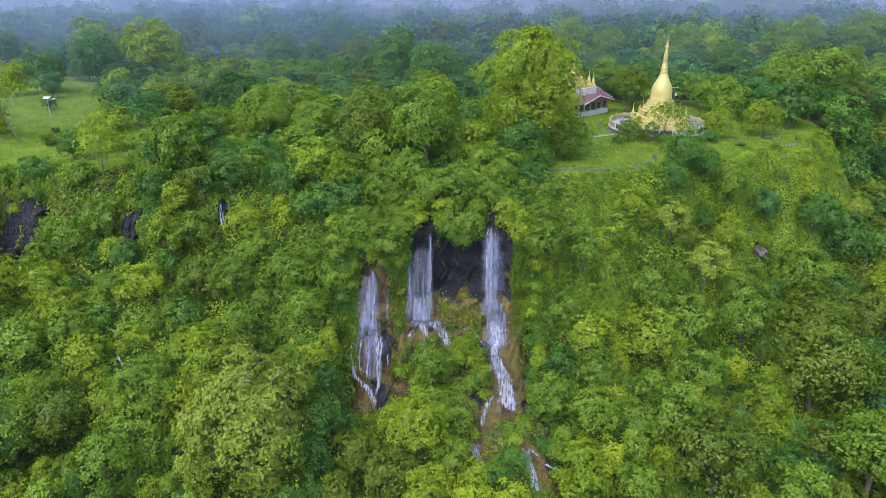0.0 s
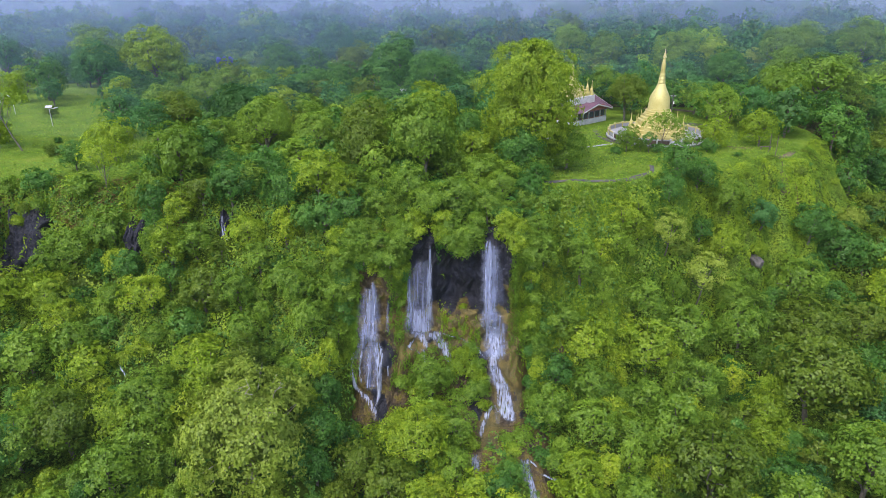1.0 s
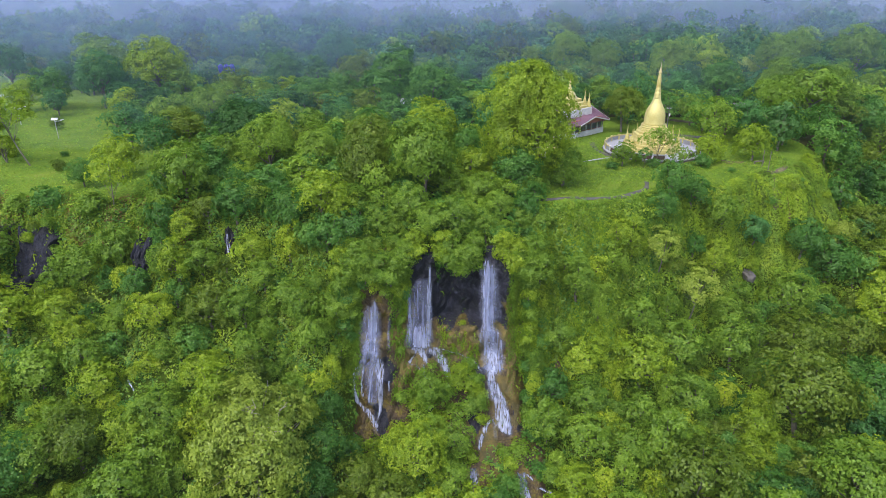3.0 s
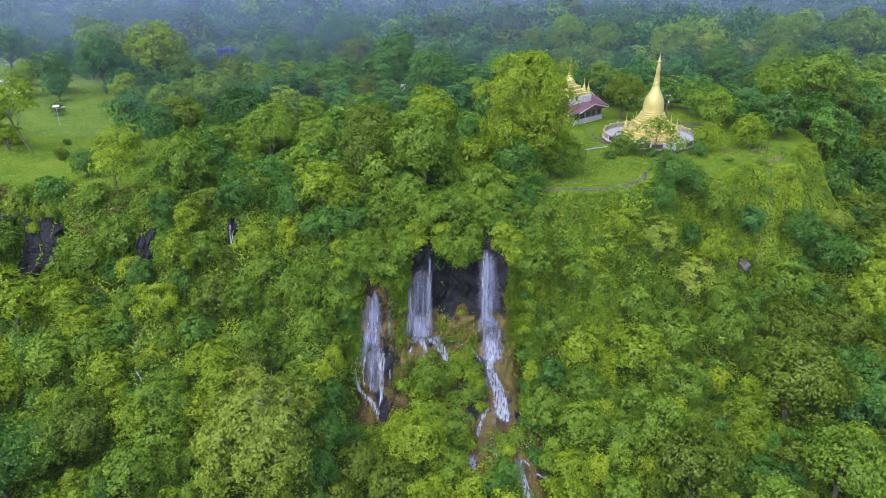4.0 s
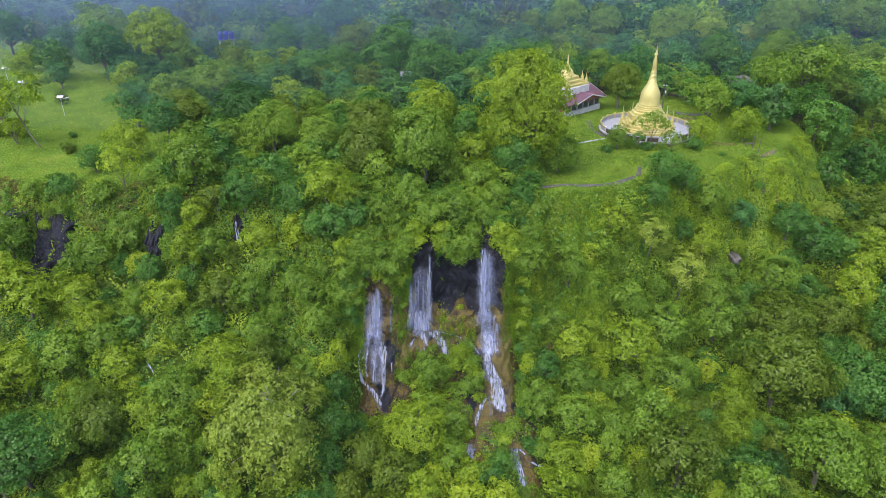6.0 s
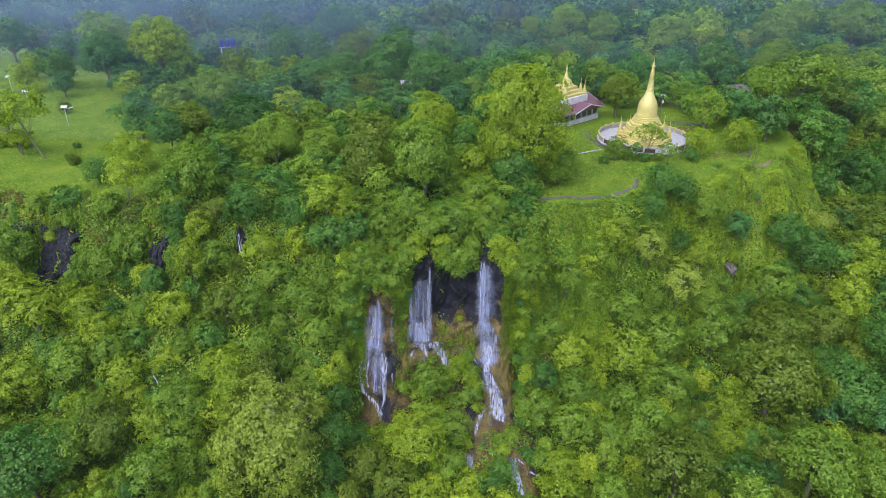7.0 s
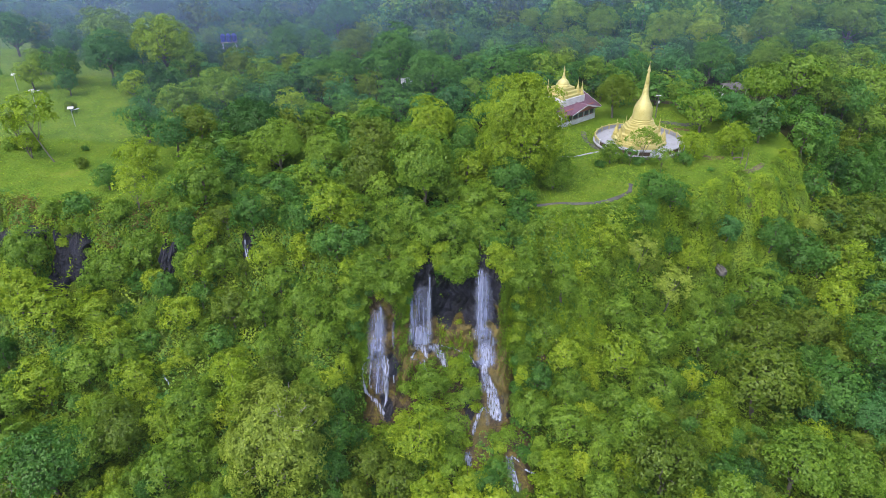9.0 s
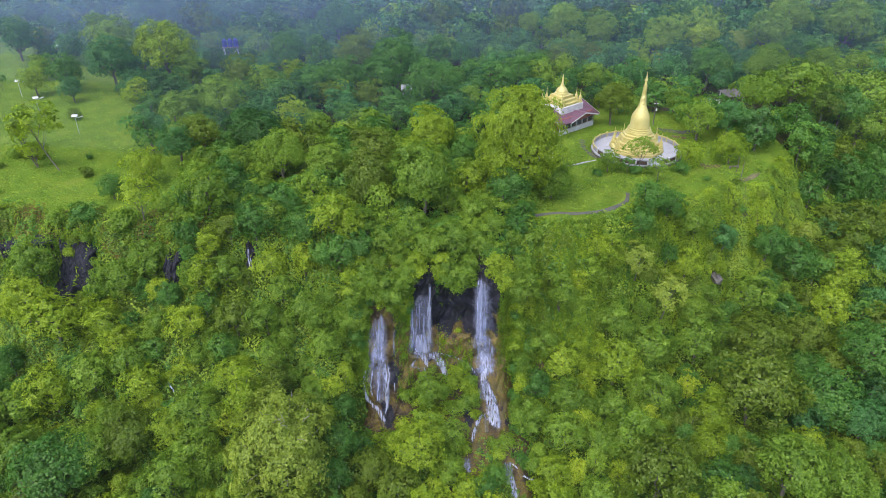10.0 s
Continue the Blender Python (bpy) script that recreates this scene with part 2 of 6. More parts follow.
def open_grass(x, y):
    """Where the plateau is open meadow: round the gilded stupa and on the far side from it."""
    e = edge(x)
    right = (x > 11) & (x < 58) & (y > e - 1) & (y < 120 + 5 * np.sin(x * 0.3) + 12 * bend(36, 40, x) * (1 - bend(48, 53, x))) & (x > 12.5 + (y - 84) * 0.28)
    left = (x < -40.5 - 2 * np.sin(y * 0.4) - np.maximum(0, y - 104) * 0.75) & (y < 126 + (-46 - x) * 0.9) & (y > e)
    return right | left


def ripple(x, y):
    return np.sin(x * 0.31 + 1.3 * np.sin(y * 0.17)) * np.sin(y * 0.27 + 0.9 * np.sin(x * 0.23 + 2)) + 0.5 * np.sin(x * 0.83 + y * 0.6) * np.sin(y * 0.71 - x * 0.4 + 1)


def ground(x, y):
    """Height of the land: a plateau behind the edge, the cliff below it, the valley floor in front."""
    x, y = np.asarray(x, float), np.asarray(y, float)
    d = edge(x) - y
    left = np.interp(d, [-4, 0, 3, 6, 12, 18, 24, 32, 50, 80, 200], [0, -0.6, -4.5, -8, -13.5, -19, -23.5, -26.5, -30, -34, -36])
    right = np.interp(d, [-4, 0, 2.5, 5, 10, 14, 20, 30, 50, 80, 200], [0, -0.5, -3.5, -9, -19, -23, -26.5, -29, -32, -34, -36])
    mid = np.interp(d, [-5, 0, 1.2, 2.0, 2.6, 8, 12, 15, 20, 29, 60, 200], [0, -1.0, -2.2, -4, -16, -19.5, -22.8, -24.2, -26.0, -28.8, -34, -36])
    far = np.interp(d, [-4, 0, 10, 25, 45, 80, 200], [0, -0.5, -8.5, -20, -27, -32, -36])
    k = bend(-6, 12, x)
    side = left * (1 - k) + right * k
    side = side + (far - side) * bend(56, 70, x)
    m = bend(-15, -9, x) * (1 - bend(10, 14, x))
    z = side * (1 - m) + mid * m
    rough = ripple(x, y)
    z = z + rough * np.where(d > 0, 0.75, 0.22) * bend(-30, 8, d + 22) + np.where(d > 2, 0.35 * np.sin(x * 1.9 + y) * np.sin(y * 1.6), 0)
    return z


def uneven(lo, hi, stops):
    """Spacing of the land's mesh: fine near the cliff, coarse far away."""
    out = []
    for a, b, n in stops:
        out += list(np.linspace(a, b, n, endpoint=False))
    return np.array(out + [hi])


gx = uneven(-3200, 3200, [(-3200, -400, 8), (-400, -90, 16), (-90, 90, 190), (90, 400, 16), (400, 3200, 8)])
gy = uneven(-800, 4200, [(-800, -50, 6), (-50, 35, 20), (35, 130, 125), (130, 260, 40), (260, 700, 14), (700, 4200, 8)])
GX, GY = np.meshgrid(gx, gy)
GZ = ground(GX, GY)
land = put("ground", grid_mesh("ground", np.stack([GX, GY, GZ], -1)), SOIL)
land.data.materials.append(TURF)
land.data.materials.append(SHADED_LITTER)
meads = open_grass(GX, GY) | (GY > edge(GX)) & ((GX < -42) & (GY < 230) | (GX > 11) & (GX < 66) & (GY < 142)) | (GY > 420) & (np.sin(GX * 0.021 + 1) * np.sin(GY * 0.016) > 0.5)
land.data.polygons.foreach_set("material_index", np.where(meads, 1, np.where(GY > edge(GX) + 1, 2, 0))[:-1, :-1].ravel().astype(np.int32))
land.data.polygons.foreach_set("use_smooth", np.ones(len(land.data.polygons), dtype=bool))
tagged(land, "overgrown cliff below a grassy plateau", "ground", kind="structure")


# ---- trees: a few models, then many copies ----
def crown_model(seed, R, H, base, boughs, per, leaf, flat=1.0, droop=0.0, hang=0.0, spread=0.3, limbs=8, bare=0.0, thick=1.0, dome=0.8, core=0.1):
    """Crown and trunk meshes of one kind of tree. R: crown radius, H: height, base: where the crown begins.
    The crown is made of boughs, each bough of sprays, each spray of a few leaves that face the same way."""
    rng = np.random.default_rng(seed)
    cz, rz = (H + base) / 2, (H - base) / 2
    k = np.arange(boughs) + 0.5
    ph, ct = k * 2.39996 + rng.uniform(-0.6, 0.6, boughs), 1 - (1.75 if base < 1 else 1.5) * k / boughs
    st = np.sqrt(np.clip(1 - ct ** 2, 0, 1))
    D = np.stack([st * np.cos(ph), st * np.sin(ph), ct], 1)
    tilt = rng.normal(size=3) * 0.9
    lobes = 1 + 0.13 * np.sin(D @ tilt * 3 + seed) + 0.08 * np.sin(D[:, :1] * 5 + seed)[:, 0]
    out = (rng.uniform(0.7, 1.0, boughs) * lobes)[:, None]
    r = spread * R * rng.uniform(0.6, 1.35, boughs)
    C = D * out * np.array([R - 0.55 * spread * R, R - 0.55 * spread * R, (rz - 0.45 * spread * R) * flat]) + np.array([0, 0, cz])
    C[:, :2] += rng.normal(size=(boughs, 2)) * 0.05 * R
    Cs, Ns, Ls = [], [], []
    for c, rr, d in zip(C, r, D):
        m = max(2, int(per * (rr / (spread * R)) ** 1.7 / 8))
        w = unit(rng.normal(size=(m, 3)) + 0.7 * d + np.array([0, 0, 0.65]))
        p = c + w * rr * rng.uniform(0.75, 1.12, (m, 1)) * np.array([1, 1, 0.72])
        face = unit(0.8 * w + dome * d + np.array([0, 0, 0.3]) + 0.2 * rng.normal(size=(m, 3)))
        q = rng.normal(size=(m, 8, 3)) * leaf * 0.85
        q -= (q * face[:, None]).sum(-1, keepdims=True) * face[:, None] * 0.75
        q = (p[:, None] + q).reshape(-1, 3)
        if hang:
            q[:, 2] -= rng.uniform(0, 1, len(q)) ** 2 * hang * (rng.uniform(0, 1, len(q)) < 0.5)
        Cs.append(q)
        Ns.append((face[:, None] + 0.3 * rng.normal(size=(m, 8, 3))).reshape(-1, 3))
        Ls.append(np.full(len(q), leaf))
    n = int(boughs * per * core)
    w = unit(rng.normal(size=(n, 3)) + np.array([0, 0, 0.3]))
    Cs.append(w * rng.uniform(0.35, 0.72, (n, 1)) * np.array([R, R, rz]) + np.array([0, 0, cz]))
    Ns.append(w + 0.5 * rng.normal(size=(n, 3)))
    Ls.append(np.full(n, leaf * 2.0))
    V, Q = leaves(np.concatenate(Cs), np.concatenate(Ns), np.concatenate(Ls)[:, None], rng, droop=droop)
    crown = quads_mesh("crown", V, Q)
    TV, TQ = [], []
    t = np.linspace(0, 1, 7)[:, None]
    top = np.array([rng.normal() * 0.1 * R, rng.normal() * 0.1 * R, cz + 0.3 * rz])
    sway = np.sin(t * 3.1) * rng.normal(size=(1, 3)) * 0.04 * H * np.array([1, 1, 0])
    tr = t * top + sway + np.array([0, 0, -0.6]) * (1 - t)
    r0 = (0.022 * H + 0.03) * thick
    tube(TV, TQ, tr[::2], r0 * 1.25, r0 * 0.4, 6)
    for c in C[:: max(1, boughs // limbs)]:
        s = rng.uniform(0.35, 0.8)
        a = tr[int(s * 6)]
        mid_ = (a + c) / 2 + np.array([0, 0, 0.08 * H]) * rng.uniform(-0.3, 0.6)
        tube(TV, TQ, [a, mid_ + rng.normal(size=3) * 0.04 * R, c * 0.55 + mid_ * 0.45, c], r0 * 0.42, r0 * 0.1, 4)
    if bare:
        for c, d in zip(C, D):
            if (d[2] > 0.7 or bare > 0.9) and rng.uniform() < bare:
                for k in range(3):
                    q = c + unit(d + 0.7 * rng.normal(size=3)) * R * rng.uniform(0.25, 0.42) * (1 if bare > 0.9 else 0.62)
                    tube(TV, TQ, [c * 0.75 + tr[4] * 0.25, c, (c + q) / 2 + rng.normal(size=3) * 0.05 * R, q], r0 * 0.2, r0 * 0.06, 3)
    trunk = quads_mesh("trunk", np.concatenate(TV), np.concatenate(TQ), True)
    return crown, trunk, R, H, V, Q, np.concatenate(TV), np.concatenate(TQ)


KINDS = {
    "big": [crown_model(11, 5.6, 11.5, 1.5, 64, 104, 0.33, spread=0.25), crown_model(12, 5.2, 11, 1.2, 58, 104, 0.33, spread=0.26), crown_model(13, 5.4, 11.6, 2.2, 52, 120, 0.34, spread=0.29, flat=0.9)],
    "round": [crown_model(21, 3.4, 7.2, 0.4, 34, 96, 0.29, spread=0.3), crown_model(22, 3.1, 7.0, 0.5, 28, 104, 0.29, spread=0.34), crown_model(23, 3.6, 7.0, 0.4, 40, 88, 0.29, spread=0.27)],
    "layered": [crown_model(31, 3.6, 7.4, 1.8, 26, 110, 0.29, spread=0.32, flat=0.8), crown_model(32, 3.2, 7.2, 1.6, 22, 120, 0.29, spread=0.34, flat=0.8)],
    "tall": [crown_model(41, 2.5, 9, 0.4, 40, 84, 0.28, hang=1.2, droop=0.2), crown_model(42, 2.3, 8.6, 0.4, 38, 84, 0.28, hang=1.5, droop=0.25)],
    "sparse": [crown_model(51, 2.6, 7.5, 3.2, 16, 84, 0.26, spread=0.27, core=0.005, thick=0.55), crown_model(52, 2.4, 8, 3.6, 14, 88, 0.26, spread=0.28, core=0.005, thick=0.55)],
    "open": [crown_model(53, 3.0, 7.6, 3.0, 24, 90, 0.25, spread=0.25, core=0.01, thick=0.42, limbs=6), crown_model(54, 2.9, 7.4, 2.6, 22, 90, 0.25, spread=0.26, core=0.01, thick=0.42, limbs=6)],
    "domed": [crown_model(24, 3.5, 7.8, 0.9, 24, 160, 0.26, spread=0.36, dome=0.6), crown_model(25, 3.3, 7.4, 0.7, 20, 170, 0.26, spread=0.39, dome=0.6), crown_model(26, 3.6, 7.6, 0.9, 28, 140, 0.26, spread=0.33, dome=0.6)],
    "canopy": [crown_model(17, 5.4, 12.4, 1.8, 30, 260, 0.29, spread=0.34, dome=0.5), crown_model(18, 5.0, 11.8, 1.5, 26, 280, 0.29, spread=0.37, dome=0.5), crown_model(19, 5.6, 12.2, 2.2, 34, 240, 0.29, spread=0.32, dome=0.5)],
    "giant": [crown_model(16, 7.6, 17.5, 0.6, 54, 380, 0.29, spread=0.3, limbs=14, dome=0.3)],
    "twiggy": [crown_model(15, 5.4, 10.0, 0.2, 130, 130, 0.25, spread=0.19, limbs=16, bare=0.35)],
    "bare": [crown_model(55, 3.4, 7.5, 2.0, 18, 34, 0.3, spread=0.3, core=0.01, limbs=18, bare=0.95)],
    "shrub": [crown_model(61, 1.9, 2.8, 0.0, 16, 80, 0.26, spread=0.38), crown_model(62, 1.7, 2.4, 0.0, 14, 80, 0.26, spread=0.38), crown_model(63, 2.1, 3.4, 0.0, 17, 80, 0.26, hang=0.6, spread=0.38)],
}
WOODKIND = [crown_model(81, 3.2, 6.4, 0.2, 28, 72, 0.32, limbs=3), crown_model(82, 2.8, 6.0, 0.2, 24, 72, 0.32, spread=0.34, limbs=3), crown_model(83, 2.4, 5.2, 0.1, 20, 72, 0.3, hang=0.8, spread=0.34, limbs=3)]
FORESTKIND = [crown_model(71, 4.2, 8.6, 0.6, 30, 52, 0.43, spread=0.28, limbs=3), crown_model(72, 3.8, 8.4, 0.6, 26, 56, 0.43, spread=0.32, limbs=3), crown_model(73, 4.5, 8.0, 0.6, 34, 50, 0.43, spread=0.27, limbs=3), crown_model(74, 3.4, 8.8, 0.8, 24, 56, 0.42, spread=0.33, limbs=3)]
FARKIND = [crown_model(75, 4.2, 8.6, 0.6, 20, 24, 0.78, spread=0.33, limbs=2), crown_model(76, 4.5, 8.0, 0.6, 22, 22, 0.8, spread=0.32, limbs=2), crown_model(77, 3.9, 8.4, 0.6, 16, 28, 0.78, spread=0.37, limbs=2)]
LOWKIND = [crown_model(78, 4.2, 8.6, 0.6, 10, 16, 1.35, spread=0.42, limbs=1), crown_model(79, 4.5, 8.0, 0.6, 11, 16, 1.35, spread=0.42, limbs=1)]
for models in KINDS.values():
    for model in models:
        model[0].materials.append(LEAF["green"])
        model[1].materials.append(BARK)
WORDS = {"rust": "rusty", "yellow": "yellow-green", "lime": "fresh green", "green": "mid-green", "dark": "dark green", "teal": "bluish green", "olive": "olive green", "pale": "pale olive"}
FORM = {"big": "large broad-crowned", "round": "round-crowned", "layered": "layered-crowned", "tall": "tall creeper-draped", "sparse": "thin open-crowned", "open": "slender feathery open", "domed": "dome-crowned", "canopy": "tall high-crowned", "giant": "very large dense-crowned", "twiggy": "large dense twig-topped", "bare": "half-bare twiggy", "shrub": "low bushy"}
rng = np.random.default_rng(7)
placed = []
bare_spots = [(9.5, 88.6, 1.3), (-54.8, 80.4, 3.2), (-56.6, 77.0, 1.8), (-39.8, 79.4, 0.9), (-67.2, 84.2, 0.8), (45.5, 87.9, 0.9), (14.7, 72.3, 1.1), (-28.4, 75.6, 0.8), (-28.5, 80.8, 1.3), (-37.7, 66.6, 0.7), (4.2, 61.5, 1.3), (4.2, 58.5, 1.2), (10.5, 59, 2.0), (11.0, 56, 2.0), (10.5, 53, 1.8)]


def tree(x, y, h, r, colour, kind="round", z=None, where="on the plateau", sink=0.0, lean=(0.0, 0.0)):
    """One tree with its foot on the land at x, y: height h, crown radius r."""
    crown, trunk, R, H = KINDS[kind][rng.integers(len(KINDS[kind]))][:4]
    z = float(ground(x, y)) if z is None else z
    shrub = kind == "shrub"
    e = thing("shrub" if shrub else "tree", Matrix.Translation((x, y, z - sink)) @ Euler((radians(lean[0]), radians(lean[1]), 0)).to_matrix().to_4x4() @ Euler((rng.normal() * 0.04, rng.normal() * 0.04, rng.uniform(0, 6.28))).to_matrix().to_4x4() @ Matrix.Diagonal((r / R, r / R, h / H, 1)),
              f"{FORM[kind]} {WORDS[colour]} {'shrub' if shrub else 'tree'} {where}", "shrub" if shrub else "tree")
    c = new("crown", crown)
    c.parent = e
    c.material_slots[0].link = "OBJECT"
    c.material_slots[0].material = LEAF[colour]
    t = new("trunk", trunk)
    t.parent = e
    if kind in ("twiggy", "bare"):
        t.material_slots[0].link = "OBJECT"
        t.material_slots[0].material = PALE_BARK
    placed.append((x, y, r))
    return e


def free(x, y, r, k=0.75):
    return all((x - a) ** 2 + (y - b) ** 2 > (c + 0.75 * r) ** 2 for a, b, c in bare_spots) and all((x - a) ** 2 + (y - b) ** 2 > (k * (r + c)) ** 2 for a, b, c in placed)


class Mass:
    """Many plants joined into one object, with a material for each colour."""

    def __init__(self):
        self.V, self.Q, self.M, self.T, self.n = [], [], [], [], 0
        self.names = list(LEAF)

    def add(self, V, Q, colour, tone=0.0):
        if Q.shape[1] == 4:
            Q = np.concatenate([Q[:, :3], Q[:, [0, 2, 3]]])
        self.V.append(V), self.Q.append(Q + self.n)
        self.M.append(np.full(len(Q), len(self.names) if colour == "bark" else self.names.index(colour), dtype=np.int32))
        self.T.append(np.full(len(V), tone, dtype=np.float32))
        self.n += len(V)

    def plant(self, model, x, y, z, r, h, colour, turn):
        R, H, V, Q, TV, TQ = model[2:]
        c, s = math.cos(turn), math.sin(turn)
        A = np.array([[c * r / R, -s * r / R, 0], [s * r / R, c * r / R, 0], [0, 0, h / H]])
        o = np.array([x, y, z])
        self.add(V @ A.T + o, Q, colour, 0.16 * math.sin(37.0 * x + 91.0 * y))
        self.add(TV @ A.T + o, TQ, "bark")

    def finish(self, name, label, category):
        me = quads_mesh(name, np.concatenate(self.V), np.concatenate(self.Q))
        for c in self.names:
            me.materials.append(LEAF[c])
        me.materials.append(BARK)
        me.polygons.foreach_set("material_index", np.concatenate(self.M))
        me.attributes.new("tone", "FLOAT", "POINT").data.foreach_set("value", np.concatenate(self.T))
        return tagged(new(name, me), label, category, kind="stuff")

# ---- trees that stand out, one by one ----
tree(-11.2, 100.4, 8.4, 4.0, "olive", "round", where="on the grassy plateau")
tree(51.9, 106.7, 6.4, 3.0, "yellow", "round", where="on the grassy plateau")
tree(44.0, 105.0, 5.2, 2.5, "yellow", "round", where="on the grassy plateau")
tree(29.2, 102.5, 4.1, 2.0, "lime", "round", where="on the grassy plateau")
tree(-74.6, 109.0, 2.9, 2.1, "yellow", "shrub", where="on the grassy plateau")
tree(-78.1, 109.7, 2.0, 1.5, "lime", "shrub", where="on the grassy plateau")
tree(-45.2, 84.8, 7.8, 3.1, "yellow", "open", where="on the grassy plateau")
tree(-48.7, 96.4, 6.8, 3.2, "yellow", "round", where="on the grassy plateau")
tree(-52.1, 91.1, 4.3, 2.1, "green", "round", where="on the grassy plateau")
tree(-61.2, 100.9, 1.6, 1.2, "olive", "shrub", where="on the grassy plateau")
tree(-35.3, 85.7, 8.2, 3.9, "lime", "round", where="on the grassy plateau")
tree(-34.3, 111.0, 9.7, 4.6, "dark", "round", where="on the grassy plateau")
tree(-54.8, 85.8, 3.1, 2.2, "green", "shrub", where="on the grassy plateau")
tree(-58.8, 85.5, 2.4, 1.7, "lime", "shrub", where="on the grassy plateau")
tree(-47.8, 84.2, 2.9, 2.1, "lime", "shrub", where="on the grassy plateau")
tree(34.9, 103.4, 6.4, 2.6, "lime", "open", where="on the grassy plateau")
tree(32.4, 101.5, 3.2, 1.3, "green", "open", where="on the grassy plateau")
tree(37.0, 98.9, 4.5, 1.8, "lime", "open", where="on the grassy plateau")
tree(31.5, 102.7, 1.7, 1.2, "lime", "shrub", where="on the grassy plateau")
tree(34.0, 102.0, 1.5, 1.1, "green", "shrub", where="on the grassy plateau")
tree(36.5, 102.2, 1.4, 1.0, "lime", "shrub", where="on the grassy plateau")
tree(42.1, 102.7, 2.2, 1.6, "green", "shrub", where="on the grassy plateau")
tree(27.2, 101.1, 1.2, 0.9, "green", "shrub", where="on the grassy plateau")
tree(-31.4, 101.3, 6.1, 2.9, "lime", "round", where="on the grassy plateau")
tree(-19.9, 55.5, 14.6, 7.1, "pale", "twiggy", where="on the overgrown cliff")
tree(1.6, 77.2, 5.7, 2.7, "lime", "round", where="on the overgrown cliff")
tree(-14.5, 77.5, 6.1, 2.9, "green", "round", where="on the overgrown cliff")
tree(-58.3, 63.7, 6.5, 3.1, "lime", "round", where="on the overgrown cliff")
tree(-36.4, 60.9, 6.1, 2.9, "yellow", "round", where="on the overgrown cliff")
tree(-51.4, 53.3, 6.9, 3.0, "olive", "bare", where="on the overgrown cliff")
tree(-52.3, 68.9, 5.4, 2.6, "green", "round", where="on the overgrown cliff")
tree(-44.8, 62.6, 5.5, 2.6, "lime", "round", where="on the overgrown cliff")
tree(-25.0, 72.6, 5.4, 2.6, "lime", "round", where="on the overgrown cliff")
tree(-39.4, 75.7, 4.5, 2.1, "green", "round", where="on the overgrown cliff")
tree(-17.5, 71.8, 5.4, 2.6, "lime", "round", where="on the overgrown cliff")
tree(-16.8, 63.4, 4.8, 2.3, "lime", "round", where="on the overgrown cliff")
tree(17.7, 75.6, 7.1, 2.1, "lime", "tall", where="on the overgrown cliff")
tree(25.7, 77.2, 6.5, 3.1, "lime", "round", where="on the overgrown cliff")
tree(17.7, 66.8, 6.1, 2.9, "lime", "round", where="on the overgrown cliff")
tree(14.0, 68.9, 5.2, 2.5, "green", "round", where="on the overgrown cliff")
tree(25.8, 81.3, 6.9, 2.0, "yellow", "tall", where="on the overgrown cliff")
tree(46.1, 88.5, 2.8, 1.3, "yellow", "round", where="on the overgrown cliff")
tree(64.7, 85.6, 10.6, 3.1, "yellow", "tall", where="on the overgrown cliff")
tree(70.4, 96.5, 7.8, 4.0, "olive", "big", where="on the overgrown cliff")
tree(40.6, 82.8, 5.1, 2.4, "lime", "round", where="on the overgrown cliff")
tree(58.2, 88.2, 6.6, 3.1, "green", "round", where="on the overgrown cliff")
tree(62.5, 85.7, 6.4, 3.0, "green", "round", where="on the overgrown cliff")
tree(54.6, 88.7, 4.6, 2.2, "green", "round", where="on the overgrown cliff")
tree(43.9, 86.4, 2.5, 1.8, "lime", "shrub", where="on the overgrown cliff")
tree(61.7, 66.5, 7.9, 4.1, "teal", "big", where="on the overgrown cliff")
tree(1.2, 57.5, 4.7, 2.3, "lime", "round", where="on the overgrown cliff")
tree(6.1, 54.9, 3.7, 1.8, "green", "round", where="on the overgrown cliff")
tree(-13.1, 63.1, 3.9, 1.8, "green", "round", where="on the overgrown cliff")
tree(12.5, 92.3, 18.2, 6.4, "yellow", "giant", where="beside the meadow of the stupa")
tree(17.6, 91.6, 6.4, 2.9, "lime", "round", where="beside the meadow of the stupa")
tree(10.6, 88.4, 7.0, 3.2, "green", "round", where="beside the meadow of the stupa")
tree(-2.6, 85.0, 11.5, 4.6, "lime", "big", where="above the waterfalls")
tree(-10.8, 88.0, 8.5, 3.6, "olive", "round", where="above the waterfalls")
tree(-71.5, 104.5, 4.6, 2.4, "yellow", "sparse", where="in the meadow")
tree(-78.0, 112.0, 6.5, 2.0, "olive", "sparse", where="in the meadow")
tree(-117.7, 183.2, 11.9, 5.4, "teal", "domed", where="in the plateau woods")
tree(-108.7, 190.3, 5.2, 2.3, "teal", "domed", where="in the plateau woods")
tree(-108.6, 182.2, 5.0, 2.3, "dark", "domed", where="in the plateau woods")
tree(-101.3, 163.1, 6.8, 3.1, "lime", "domed", where="in the plateau woods")
tree(-95.2, 149.1, 7.0, 3.2, "yellow", "domed", where="in the plateau woods")
tree(-89.1, 151.1, 9.7, 4.4, "green", "domed", where="in the plateau woods")
tree(-84.3, 144.1, 6.0, 2.7, "teal", "domed", where="in the plateau woods")
tree(-83.3, 167.3, 15.4, 6.7, "lime", "canopy", where="in the plateau woods")
tree(-78.5, 153.7, 12.9, 5.6, "teal", "canopy", where="in the plateau woods")
tree(-66.0, 155.3, 16.1, 7.0, "yellow", "canopy", where="in the plateau woods")
tree(-60.2, 153.9, 9.2, 4.2, "lime", "domed", where="in the plateau woods")
